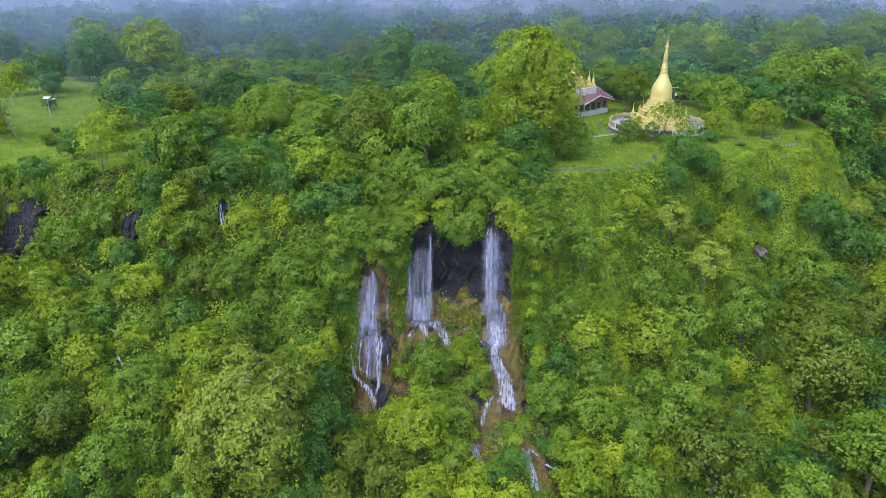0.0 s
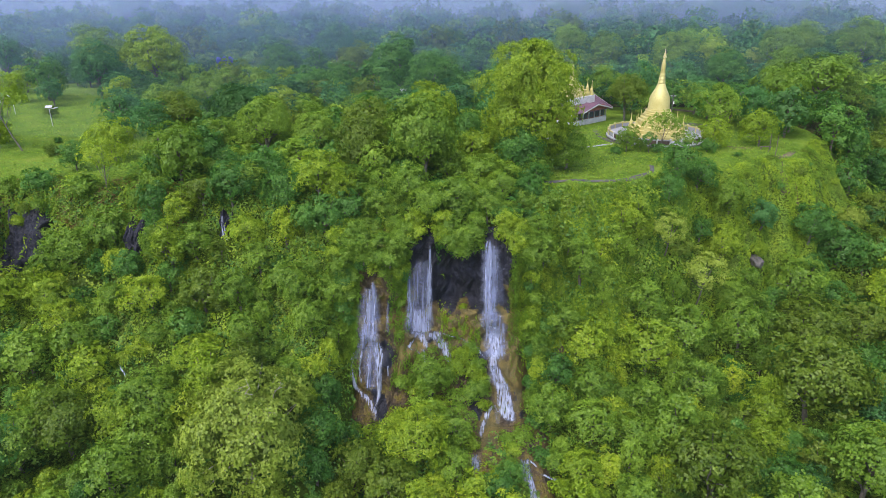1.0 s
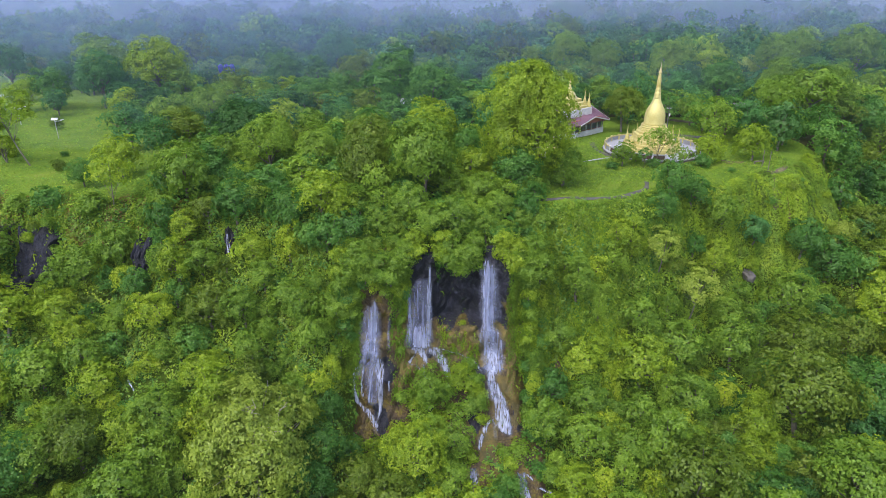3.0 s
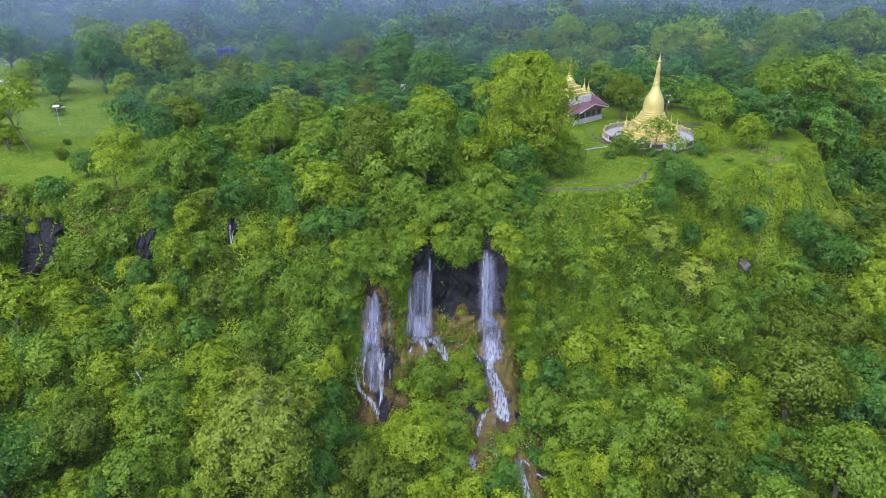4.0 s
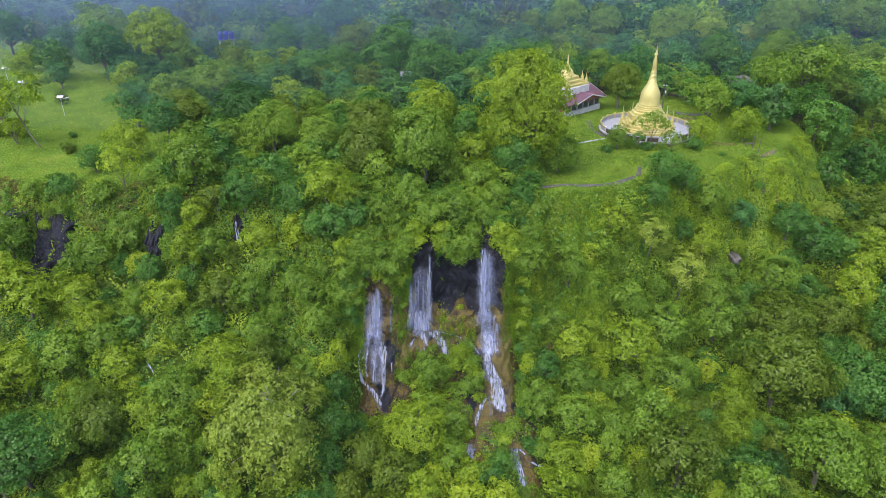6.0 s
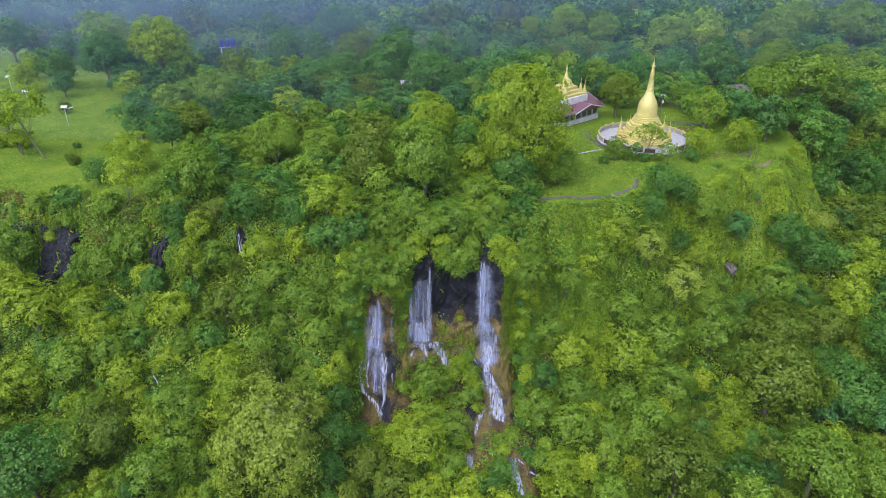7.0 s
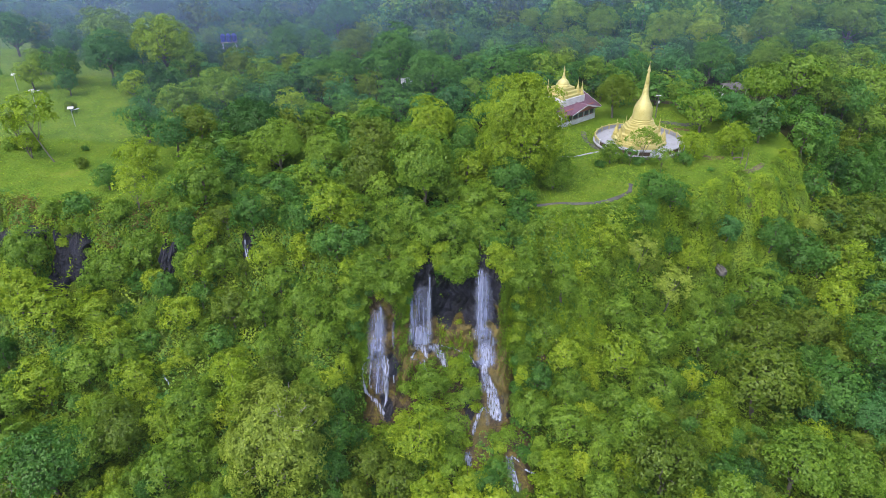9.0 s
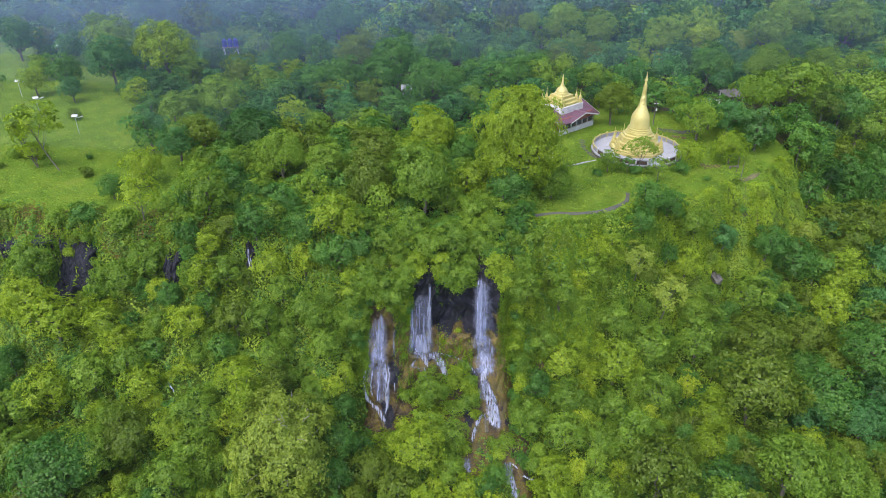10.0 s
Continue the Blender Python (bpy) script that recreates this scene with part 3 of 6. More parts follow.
tree(-64.0, 142.2, 8.1, 3.7, "dark", "domed", where="in the plateau woods")
tree(-58.8, 136.1, 7.2, 3.3, "dark", "domed", where="in the plateau woods")
tree(-66.3, 138.2, 7.4, 3.4, "yellow", "domed", where="in the plateau woods")
tree(-56.6, 161.9, 8.2, 3.7, "dark", "domed", where="in the plateau woods")
tree(-47.6, 150.7, 9.5, 4.3, "olive", "domed", where="in the plateau woods")
tree(-65.7, 189.1, 7.1, 3.2, "lime", "domed", where="in the plateau woods")
tree(-60.3, 196.0, 7.3, 3.3, "lime", "domed", where="in the plateau woods")
tree(-51.5, 209.0, 5.9, 2.7, "yellow", "domed", where="in the plateau woods")
tree(-39.7, 166.9, 11.7, 5.1, "green", "canopy", where="in the plateau woods")
tree(-49.8, 223.8, 9.0, 4.1, "lime", "domed", where="in the plateau woods")
tree(-35.5, 156.2, 7.1, 3.2, "yellow", "domed", where="in the plateau woods")
tree(-40.1, 145.4, 8.5, 3.9, "lime", "domed", where="in the plateau woods")
tree(-43.0, 124.7, 10.6, 4.6, "lime", "canopy", where="in the plateau woods")
tree(-51.7, 126.8, 7.8, 3.5, "lime", "domed", where="in the plateau woods")
tree(-43.3, 108.2, 9.1, 4.2, "olive", "domed", where="at the wood's edge")
tree(-54.4, 113.3, 8.7, 4.0, "teal", "domed", where="at the wood's edge")
tree(-46.7, 105.9, 7.7, 3.5, "teal", "domed", where="at the wood's edge")
tree(-31.8, 106.1, 10.1, 4.4, "dark", "canopy", where="at the wood's edge")
tree(-29.9, 123.4, 7.3, 3.3, "yellow", "domed", where="in the plateau woods")
tree(-25.8, 96.7, 9.7, 4.2, "lime", "canopy", where="at the wood's edge")
tree(-33.6, 98.7, 6.1, 2.8, "lime", "domed", where="at the wood's edge")
tree(-58.7, 202.7, 6.6, 3.0, "green", "domed", where="in the plateau woods")
tree(-127.1, 210.5, 13.4, 6.1, "teal", "domed", where="in the plateau woods")
tree(-116.7, 204.8, 11.0, 5.0, "teal", "domed", where="in the plateau woods")
tree(-108.2, 223.7, 13.5, 6.1, "teal", "domed", where="in the plateau woods")
tree(-90.5, 208.9, 15.8, 6.9, "teal", "canopy", where="in the plateau woods")
tree(-78.6, 209.7, 15.5, 6.8, "teal", "canopy", where="in the plateau woods")
tree(-69.8, 206.0, 11.9, 5.4, "teal", "domed", where="in the plateau woods")
tree(-62.7, 220.1, 12.5, 5.7, "teal", "domed", where="in the plateau woods")
tree(-57.3, 228.0, 9.2, 4.2, "green", "domed", where="in the plateau woods")
tree(-31.3, 168.7, 10.2, 3.4, "green", "tall", where="in the plateau woods")
tree(-40.0, 195.4, 8.6, 3.9, "green", "domed", where="in the plateau woods")
tree(-30.2, 198.3, 14.0, 6.1, "teal", "canopy", where="in the plateau woods")
tree(-25.1, 216.1, 11.9, 5.4, "teal", "domed", where="in the plateau woods")
tree(-21.9, 168.2, 11.3, 4.9, "olive", "canopy", where="in the plateau woods")
tree(-16.8, 221.3, 10.4, 4.7, "green", "domed", where="in the plateau woods")
tree(-10.8, 155.0, 13.6, 5.9, "green", "canopy", where="in the plateau woods")
tree(-15.6, 203.7, 7.2, 3.3, "lime", "domed", where="in the plateau woods")
tree(-4.2, 196.0, 8.5, 3.9, "green", "domed", where="in the plateau woods")
tree(-0.8, 173.7, 9.7, 4.4, "green", "domed", where="in the plateau woods")
tree(5.3, 174.5, 8.3, 3.8, "teal", "domed", where="in the plateau woods")
tree(3.5, 210.4, 12.1, 5.3, "dark", "canopy", where="in the plateau woods")
tree(13.0, 222.3, 10.5, 4.8, "dark", "domed", where="in the plateau woods")
tree(27.7, 212.2, 8.8, 3.8, "lime", "canopy", where="in the plateau woods")
tree(36.4, 195.7, 13.9, 6.0, "lime", "canopy", where="in the plateau woods")
tree(47.2, 219.8, 7.9, 3.6, "lime", "domed", where="in the plateau woods")
tree(18.3, 154.1, 9.3, 4.2, "green", "domed", where="in the plateau woods")
tree(24.9, 162.5, 8.2, 3.7, "green", "domed", where="in the plateau woods")
tree(30.0, 168.4, 8.2, 3.7, "olive", "domed", where="in the plateau woods")
tree(19.8, 202.3, 6.4, 2.9, "lime", "domed", where="in the plateau woods")
tree(35.2, 148.0, 8.6, 3.9, "lime", "domed", where="in the plateau woods")
tree(-28.3, 144.5, 8.9, 4.0, "green", "domed", where="in the plateau woods")
tree(-22.9, 152.7, 8.7, 3.9, "green", "domed", where="in the plateau woods")
tree(-14.1, 143.8, 10.2, 4.6, "green", "layered", where="in the plateau woods")
tree(-24.7, 136.9, 6.8, 3.1, "olive", "domed", where="in the plateau woods")
tree(-23.1, 143.5, 5.3, 2.4, "yellow", "domed", where="in the plateau woods")
tree(-15.2, 135.0, 7.7, 3.5, "olive", "domed", where="in the plateau woods")
tree(-10.5, 131.5, 7.5, 3.4, "green", "domed", where="in the plateau woods")
tree(-1.2, 133.5, 12.4, 5.4, "green", "canopy", where="in the plateau woods")
tree(6.5, 130.5, 8.0, 3.6, "lime", "domed", where="in the plateau woods")
tree(-3.9, 122.8, 6.6, 3.0, "yellow", "domed", where="in the plateau woods")
tree(-1.5, 107.4, 9.9, 4.3, "yellow", "canopy", where="at the wood's edge")
tree(-22.6, 113.2, 7.7, 3.5, "lime", "domed", where="at the wood's edge")
tree(-18.9, 122.7, 6.4, 2.9, "green", "domed", where="in the plateau woods")
tree(-14.5, 110.1, 5.8, 2.6, "olive", "domed", where="at the wood's edge")
tree(-7.7, 100.3, 6.4, 2.9, "lime", "domed", where="at the wood's edge")
tree(-3.7, 97.1, 8.2, 3.6, "yellow", "canopy", where="at the wood's edge")
tree(-18.6, 96.0, 8.3, 3.6, "lime", "canopy", where="at the wood's edge")
tree(-12.1, 96.8, 7.1, 3.2, "olive", "domed", where="at the wood's edge")
tree(4.8, 114.8, 5.3, 2.4, "teal", "domed", where="at the wood's edge")
tree(3.9, 102.8, 6.1, 2.8, "green", "domed", where="at the wood's edge")
tree(46.6, 192.6, 12.2, 5.3, "lime", "canopy", where="in the plateau woods")
tree(58.8, 222.6, 10.8, 4.9, "dark", "domed", where="in the plateau woods")
tree(45.7, 166.6, 8.9, 4.1, "teal", "domed", where="in the plateau woods")
tree(40.0, 174.0, 7.8, 3.5, "olive", "domed", where="in the plateau woods")
tree(35.5, 128.3, 9.1, 3.9, "olive", "canopy", where="in the plateau woods")
tree(49.3, 160.2, 6.7, 3.0, "lime", "domed", where="in the plateau woods")
tree(60.9, 180.3, 13.7, 6.0, "lime", "canopy", where="in the plateau woods")
tree(74.3, 224.0, 9.2, 4.2, "lime", "domed", where="in the plateau woods")
tree(61.2, 167.5, 9.2, 4.2, "dark", "domed", where="in the plateau woods")
tree(82.9, 214.6, 11.7, 5.1, "green", "canopy", where="in the plateau woods")
tree(71.2, 180.4, 11.2, 4.9, "yellow", "canopy", where="in the plateau woods")
tree(64.5, 154.8, 11.1, 4.8, "green", "canopy", where="in the plateau woods")
tree(58.8, 177.9, 4.5, 2.0, "yellow", "domed", where="in the plateau woods")
tree(47.2, 142.4, 6.0, 2.7, "green", "domed", where="in the plateau woods")
tree(83.6, 185.4, 8.4, 3.6, "pale", "canopy", where="in the plateau woods")
tree(89.6, 182.5, 14.2, 6.2, "lime", "canopy", where="in the plateau woods")
tree(76.5, 150.9, 11.9, 5.2, "lime", "canopy", where="in the plateau woods")
tree(107.6, 206.1, 14.2, 6.2, "lime", "canopy", where="in the plateau woods")
tree(95.3, 173.4, 10.1, 4.6, "green", "layered", where="in the plateau woods")
tree(93.2, 157.4, 9.8, 4.3, "lime", "canopy", where="in the plateau woods")
tree(86.8, 148.1, 8.2, 3.7, "yellow", "domed", where="in the plateau woods")
tree(116.4, 191.6, 16.6, 7.2, "lime", "canopy", where="in the plateau woods")
tree(130.1, 200.4, 12.6, 5.5, "green", "canopy", where="in the plateau woods")
tree(106.0, 163.6, 7.7, 3.5, "lime", "domed", where="in the plateau woods")
tree(51.2, 134.8, 6.4, 2.9, "lime", "domed", where="in the plateau woods")
tree(50.6, 119.5, 8.7, 4.0, "lime", "domed", where="in the plateau woods")
tree(56.3, 119.8, 8.1, 3.7, "teal", "domed", where="in the plateau woods")
tree(66.1, 129.8, 11.1, 5.0, "lime", "layered", where="in the plateau woods")
tree(75.2, 134.1, 12.9, 5.9, "lime", "layered", where="in the plateau woods")
tree(66.0, 149.8, 6.5, 3.0, "teal", "domed", where="in the plateau woods")
tree(97.9, 144.2, 15.3, 6.9, "lime", "layered", where="on the overgrown cliff")
tree(88.9, 136.5, 11.7, 5.3, "green", "layered", where="on the overgrown cliff")
tree(62.2, 117.3, 6.5, 2.9, "yellow", "domed", where="at the wood's edge")
tree(83.2, 135.1, 8.9, 4.1, "olive", "domed", where="on the overgrown cliff")
tree(80.6, 135.1, 8.9, 4.1, "lime", "domed", where="in the plateau woods")
tree(93.4, 135.7, 14.5, 6.3, "lime", "canopy", where="on the overgrown cliff")
tree(84.5, 125.7, 8.6, 3.9, "olive", "domed", where="on the overgrown cliff")
tree(73.7, 116.3, 7.3, 3.3, "green", "domed", where="on the overgrown cliff")
tree(96.6, 133.6, 10.0, 4.6, "green", "domed", where="on the overgrown cliff")
tree(23.5, 81.0, 5.2, 2.3, "yellow", "open", where="on the overgrown cliff")
tree(29.7, 81.5, 7.0, 3.0, "pale", "open", where="on the overgrown cliff")
tree(35.2, 82.0, 8.7, 3.8, "pale", "open", where="on the overgrown cliff")
tree(69.8, 92.8, 10.3, 3.4, "yellow", "tall", where="on the overgrown cliff")
tree(84.0, 111.3, 11.2, 5.6, "olive", "big", where="on the overgrown cliff")
tree(32.0, 86.8, 5.6, 2.7, "green", "round", where="on the overgrown cliff")
tree(36.2, 89.3, 5.0, 2.5, "green", "round", where="on the overgrown cliff")
tree(30.6, 84.7, 4.4, 2.2, "green", "round", where="on the overgrown cliff")
tree(40.8, 88.9, 5.6, 2.7, "lime", "round", where="on the overgrown cliff")
tree(46.5, 90.6, 5.0, 2.4, "teal", "round", where="on the overgrown cliff")
tree(54.8, 91.5, 6.5, 3.2, "green", "round", where="on the overgrown cliff")
tree(61.7, 95.2, 8.3, 4.0, "green", "round", where="on the overgrown cliff")
tree(83.9, 120.8, 9.6, 4.7, "green", "round", where="on the overgrown cliff")
tree(73.7, 106.3, 7.6, 3.7, "olive", "round", where="on the overgrown cliff")
tree(65.6, 99.1, 4.3, 2.1, "pale", "round", where="on the overgrown cliff")
tree(93.9, 127.8, 9.1, 4.4, "green", "round", where="on the overgrown cliff")
tree(47.0, 70.1, 13.3, 6.6, "olive", "big", where="on the overgrown cliff")
tree(58.1, 70.9, 11.1, 5.5, "green", "big", where="on the overgrown cliff")
tree(29.3, 57.1, 11.0, 5.5, "olive", "big", where="on the overgrown cliff")
tree(33.4, 61.4, 4.0, 1.9, "yellow", "round", where="on the overgrown cliff")
tree(47.2, 57.7, 10.8, 5.4, "lime", "big", where="on the overgrown cliff")
tree(54.1, 57.2, 9.3, 4.6, "lime", "big", where="on the overgrown cliff")
tree(67.1, 77.0, 10.6, 5.3, "green", "big", where="on the overgrown cliff")
tree(38.2, 58.1, 6.5, 3.2, "green", "round", where="on the overgrown cliff")
tree(51.5, 86.5, 7.6, 3.7, "lime", "round", where="on the overgrown cliff")
tree(39.7, 86.5, 6.0, 2.9, "yellow", "round", where="on the overgrown cliff")
tree(40.0, 67.6, 6.4, 3.1, "yellow", "round", where="on the overgrown cliff")
tree(50.7, 79.6, 10.1, 5.1, "olive", "big", where="on the overgrown cliff")
tree(60.4, 82.2, 8.6, 4.3, "olive", "big", where="on the overgrown cliff")
tree(40.5, 78.3, 7.9, 3.8, "lime", "round", where="on the overgrown cliff")
tree(32.1, 76.0, 7.5, 3.7, "lime", "round", where="on the overgrown cliff")
tree(26.0, 72.1, 7.9, 3.9, "yellow", "round", where="on the overgrown cliff")
tree(32.4, 70.4, 6.7, 3.3, "lime", "round", where="on the overgrown cliff")
tree(24.7, 67.5, 6.4, 3.1, "lime", "round", where="on the overgrown cliff")
tree(22.0, 61.8, 5.8, 2.8, "lime", "round", where="on the overgrown cliff")
tree(29.1, 64.3, 6.1, 3.0, "lime", "round", where="on the overgrown cliff")
tree(-48.9, 54.6, 10.4, 5.2, "green", "big", where="on the overgrown cliff")
tree(-46.0, 57.8, 8.7, 4.4, "lime", "big", where="on the overgrown cliff")
tree(-41.5, 59.8, 8.6, 4.3, "olive", "big", where="on the overgrown cliff")
tree(-56.9, 58.3, 7.6, 3.7, "lime", "round", where="on the overgrown cliff")
tree(-55.7, 72.8, 7.7, 3.8, "yellow", "round", where="on the overgrown cliff")
tree(-60.2, 74.6, 7.1, 3.5, "yellow", "round", where="on the overgrown cliff")
tree(-48.8, 72.9, 5.7, 2.8, "yellow", "round", where="on the overgrown cliff")
tree(-59.8, 79.1, 7.2, 3.5, "lime", "round", where="on the overgrown cliff")
tree(-54.3, 65.8, 7.6, 3.7, "yellow", "round", where="on the overgrown cliff")
tree(-44.0, 68.9, 5.5, 2.7, "lime", "round", where="on the overgrown cliff")
tree(-41.8, 66.2, 6.1, 3.0, "yellow", "round", where="on the overgrown cliff")
tree(-33.4, 62.9, 7.8, 3.9, "lime", "big", where="on the overgrown cliff")
tree(-33.2, 58.8, 6.9, 3.4, "lime", "round", where="on the overgrown cliff")
tree(-34.7, 54.7, 6.7, 3.3, "lime", "round", where="on the overgrown cliff")
tree(-24.8, 78.3, 4.9, 2.4, "yellow", "round", where="on the overgrown cliff")
tree(-22.9, 75.9, 4.5, 2.2, "lime", "round", where="on the overgrown cliff")
tree(-47.7, 78.4, 5.7, 2.8, "lime", "round", where="on the overgrown cliff")
tree(-34.6, 81.7, 4.8, 2.3, "yellow", "round", where="on the overgrown cliff")
tree(-15.7, 68.5, 5.0, 2.4, "lime", "round", where="on the overgrown cliff")
tree(-36.2, 72.1, 5.7, 2.8, "yellow", "round", where="on the overgrown cliff")
tree(-29.3, 73.2, 6.3, 3.1, "olive", "round", where="on the overgrown cliff")
tree(-31.8, 78.8, 5.4, 2.6, "lime", "round", where="on the overgrown cliff")
tree(-43.0, 80.3, 6.8, 3.3, "lime", "round", where="on the overgrown cliff")
tree(-49.0, 67.3, 6.7, 3.3, "lime", "round", where="on the overgrown cliff")
tree(-1.6, 67.1, 5.7, 2.8, "lime", "round", where="on the overgrown cliff")
tree(-3.0, 58.3, 7.9, 3.9, "yellow", "big", where="on the overgrown cliff")
tree(1.6, 62.0, 5.0, 2.4, "lime", "round", where="on the overgrown cliff")
tree(-9.0, 57.5, 6.4, 3.2, "olive", "big", where="on the overgrown cliff")
tree(-5.8, 54.9, 6.4, 3.1, "olive", "round", where="on the overgrown cliff")
tree(15.4, 58.5, 5.0, 2.5, "yellow", "round", where="on the overgrown cliff")
tree(12.7, 64.3, 6.1, 3.0, "lime", "round", where="on the overgrown cliff")
tree(17.3, 62.9, 6.1, 3.0, "lime", "round", where="on the overgrown cliff")
tree(15.1, 73.9, 5.3, 2.6, "lime", "round", where="on the overgrown cliff")
tree(18.3, 71.3, 6.3, 3.1, "yellow", "round", where="on the overgrown cliff")
tree(-13.4, 58.5, 5.5, 2.7, "green", "round", where="on the overgrown cliff")
tree(-15.7, 54.5, 5.4, 2.6, "green", "round", where="on the overgrown cliff")
tree(-15.5, 80.6, 6.8, 3.3, "yellow", "round", where="on the overgrown cliff")
tree(-13.1, 80.0, 5.1, 2.5, "yellow", "round", where="on the overgrown cliff")
tree(-8.2, 79.1, 5.1, 2.5, "lime", "round", where="on the overgrown cliff")
tree(-4.0, 78.5, 5.6, 2.7, "lime", "round", where="at the wood's edge")
tree(5.0, 82.9, 5.1, 2.5, "lime", "round", where="at the wood's edge")
tree(7.3, 79.2, 4.0, 2.0, "lime", "round", where="at the wood's edge")
tree(-1.6, 76.1, 4.9, 2.4, "lime", "round", where="on the overgrown cliff")
tree(5.6, 77.3, 4.6, 2.3, "lime", "round", where="on the overgrown cliff")
tree(-11.4, 78.2, 5.1, 2.5, "green", "round", where="on the overgrown cliff")
tree(-20.0, 81.9, 6.3, 3.1, "green", "round", where="on the overgrown cliff")
tree(-27.4, 81.8, 6.4, 3.1, "green", "round", where="on the overgrown cliff")
tree(-4.9, 76.8, 4.0, 2.0, "lime", "round", where="on the overgrown cliff")
tree(12.5, 92.3, 18.2, 6.4, "yellow", "giant", where="beside the meadow of the stupa")
tree(17.6, 91.6, 6.4, 2.9, "lime", "round", where="beside the meadow of the stupa")
tree(10.6, 88.4, 7.0, 3.2, "green", "round", where="beside the meadow of the stupa")
tree(-2.6, 85.0, 11.5, 4.6, "lime", "big", where="above the waterfalls")
tree(-10.8, 88.0, 8.5, 3.6, "olive", "round", where="above the waterfalls")


# ---- the woods between them ----
TALL = {"big": 2.0, "round": 2.05, "layered": 2.2, "tall": 3.2, "sparse": 2.8, "open": 2.5, "shrub": 1.4}


def sites(count, x0, x1, y0, y1, rmin, rmax, test, k):
    """Free places for plants, none too near to another."""
    done = tries = 0
    while done < count and tries < count * 25:
        tries += 1
        x, y, r = rng.uniform(x0, x1), rng.uniform(y0, y1), rng.uniform(rmin, rmax)
        if test(x, y) and free(x, y, r, k):
            done += 1
            yield x, y, r


def fill(count, x0, x1, y0, y1, rmin, rmax, colours, kinds, test, where, k):
    for x, y, r in sites(count, x0, x1, y0, y1, rmin, rmax, test, k):
        kind = kinds[rng.integers(len(kinds))]
        tree(x, y, r * TALL[kind] * rng.uniform(0.9, 1.15), r, colours[rng.integers(len(colours))], kind, where=where)


def meadow(x, y):
    return bool(open_grass(np.float64(x), np.float64(y)))


def woods(x, y):
    return not (x > 50 and y < 112 and y < float(edge(x)) + 6) and y > float(edge(x)) + 0.3 and not meadow(x, y) and not (20 < x < 33 and 117 < y < 133) and math.hypot(x - 37.3, y - 112.8) > 13 and not (15 < x < 36 and 98 < y < 136) and not (-61 < x < -52 and 175 < y < 186) and not (58 < x < 73 and 130 < y < 148)


def cliff(x, y):
    d = float(edge(x)) - y
    return d > 0.3 and not (-11.5 < x < 11.5 and 63 < y < 79) and y > 41 and not (36 < x < 67 and d < 9) and not (10.5 < x <= 36 and d < 4.5) and not (x < -40 and d < 5)


def brow(x, y):
    return -5 < float(edge(x)) - y < 2.0 and not meadow(x, y)


fill(24, -62, 22, 42, 92, 1.7, 3.0, ["lime", "yellow", "lime", "green", "yellow", "olive"], ["round", "layered", "tall"], cliff, "on the overgrown cliff", 0.62)
fill(14, 22, 66, 42, 92, 1.7, 3.0, ["lime", "yellow", "green", "green", "olive"], ["round", "layered", "tall"], cliff, "on the overgrown cliff", 0.62)
fill(50, -46, 14, 74, 92, 0.9, 1.7, ["lime", "green", "lime"], ["shrub"], brow, "on the brow of the cliff", 0.42)
fill(110, -60, 62, 44, 95, 0.9, 1.7, ["lime", "yellow", "lime", "green", "olive"], ["shrub"], cliff, "clinging to the cliff", 0.42)

fill(4, -88, -46, 88, 118, 0.5, 1.5, ["lime", "green", "olive"], ["shrub"], meadow, "in the rough meadow", 1.2)
fill(6, -112, -74, 122, 165, 1.2, 2.4, ["lime", "yellow", "olive", "green"], ["round", "open", "round"], meadow, "in the far meadow", 1.1)
fill(7, 16, 56, 92, 108, 0.4, 0.8, ["green", "lime"], ["shrub"], meadow, "in the meadow grass", 1.5)
wood = Mass()


def thicket(count, x0, x1, y0, y1, rmin, rmax, colours, models, test, k, tall):
    """Trees of the closed woods, joined."""
    for x, y, r in sites(count, x0, x1, y0, y1, rmin, rmax, test, k):
        placed.append((x, y, r))
        wood.plant(models[rng.integers(len(models))], x, y, float(ground(x, y)) - 0.3, r, r * tall * rng.uniform(0.8, 1.25), colours[rng.integers(len(colours))], rng.uniform(0, 6.28))


def far_side(x, y):
    return 3.5 < float(edge(x)) - y < 200 and x - 30 < y * 0.72 + 6 and not (x < 68 and y > 80)


thicket(130, -45, 15, 76, 104, 1.6, 3.0, ["green", "lime", "green", "lime", "yellow", "lime"], WOODKIND, woods, 0.45, 1.8)
thicket(80, -60, 60, 78, 114, 2.6, 4.2, ["green", "lime", "green", "dark", "yellow", "olive", "lime"], WOODKIND, woods, 0.6, 2.0)
thicket(330, -150, 150, 112, 195, 2.4, 4.2, ["green", "lime", "teal", "green", "dark", "teal", "green"], FORESTKIND, woods, 0.6, 1.8)
for k in range(44):
    x = -13 + 23.5 * k / 43 + 0.3 * rng.normal()
    y = float(edge(x)) - rng.uniform(-0.5, 2.3)
    r = rng.uniform(1.0, 1.6)
    wood.plant(WOODKIND[2], x, y, float(ground(x, y)) - 0.3, r, r * 1.5, ["lime", "green", "lime"][k % 3], rng.uniform(0, 6.28))
thicket(150, 54, 135, 62, 200, 2.2, 4.2, ["green", "lime", "green", "dark", "teal", "olive"], FORESTKIND, far_side, 0.55, 2.1)
TALLKIND = [crown_model(43, 2.4, 8.6, 0.3, 26, 76, 0.31, hang=1.6, droop=0.3, limbs=2), crown_model(44, 2.2, 8.0, 0.3, 24, 76, 0.31, hang=2.0, droop=0.3, limbs=2)]
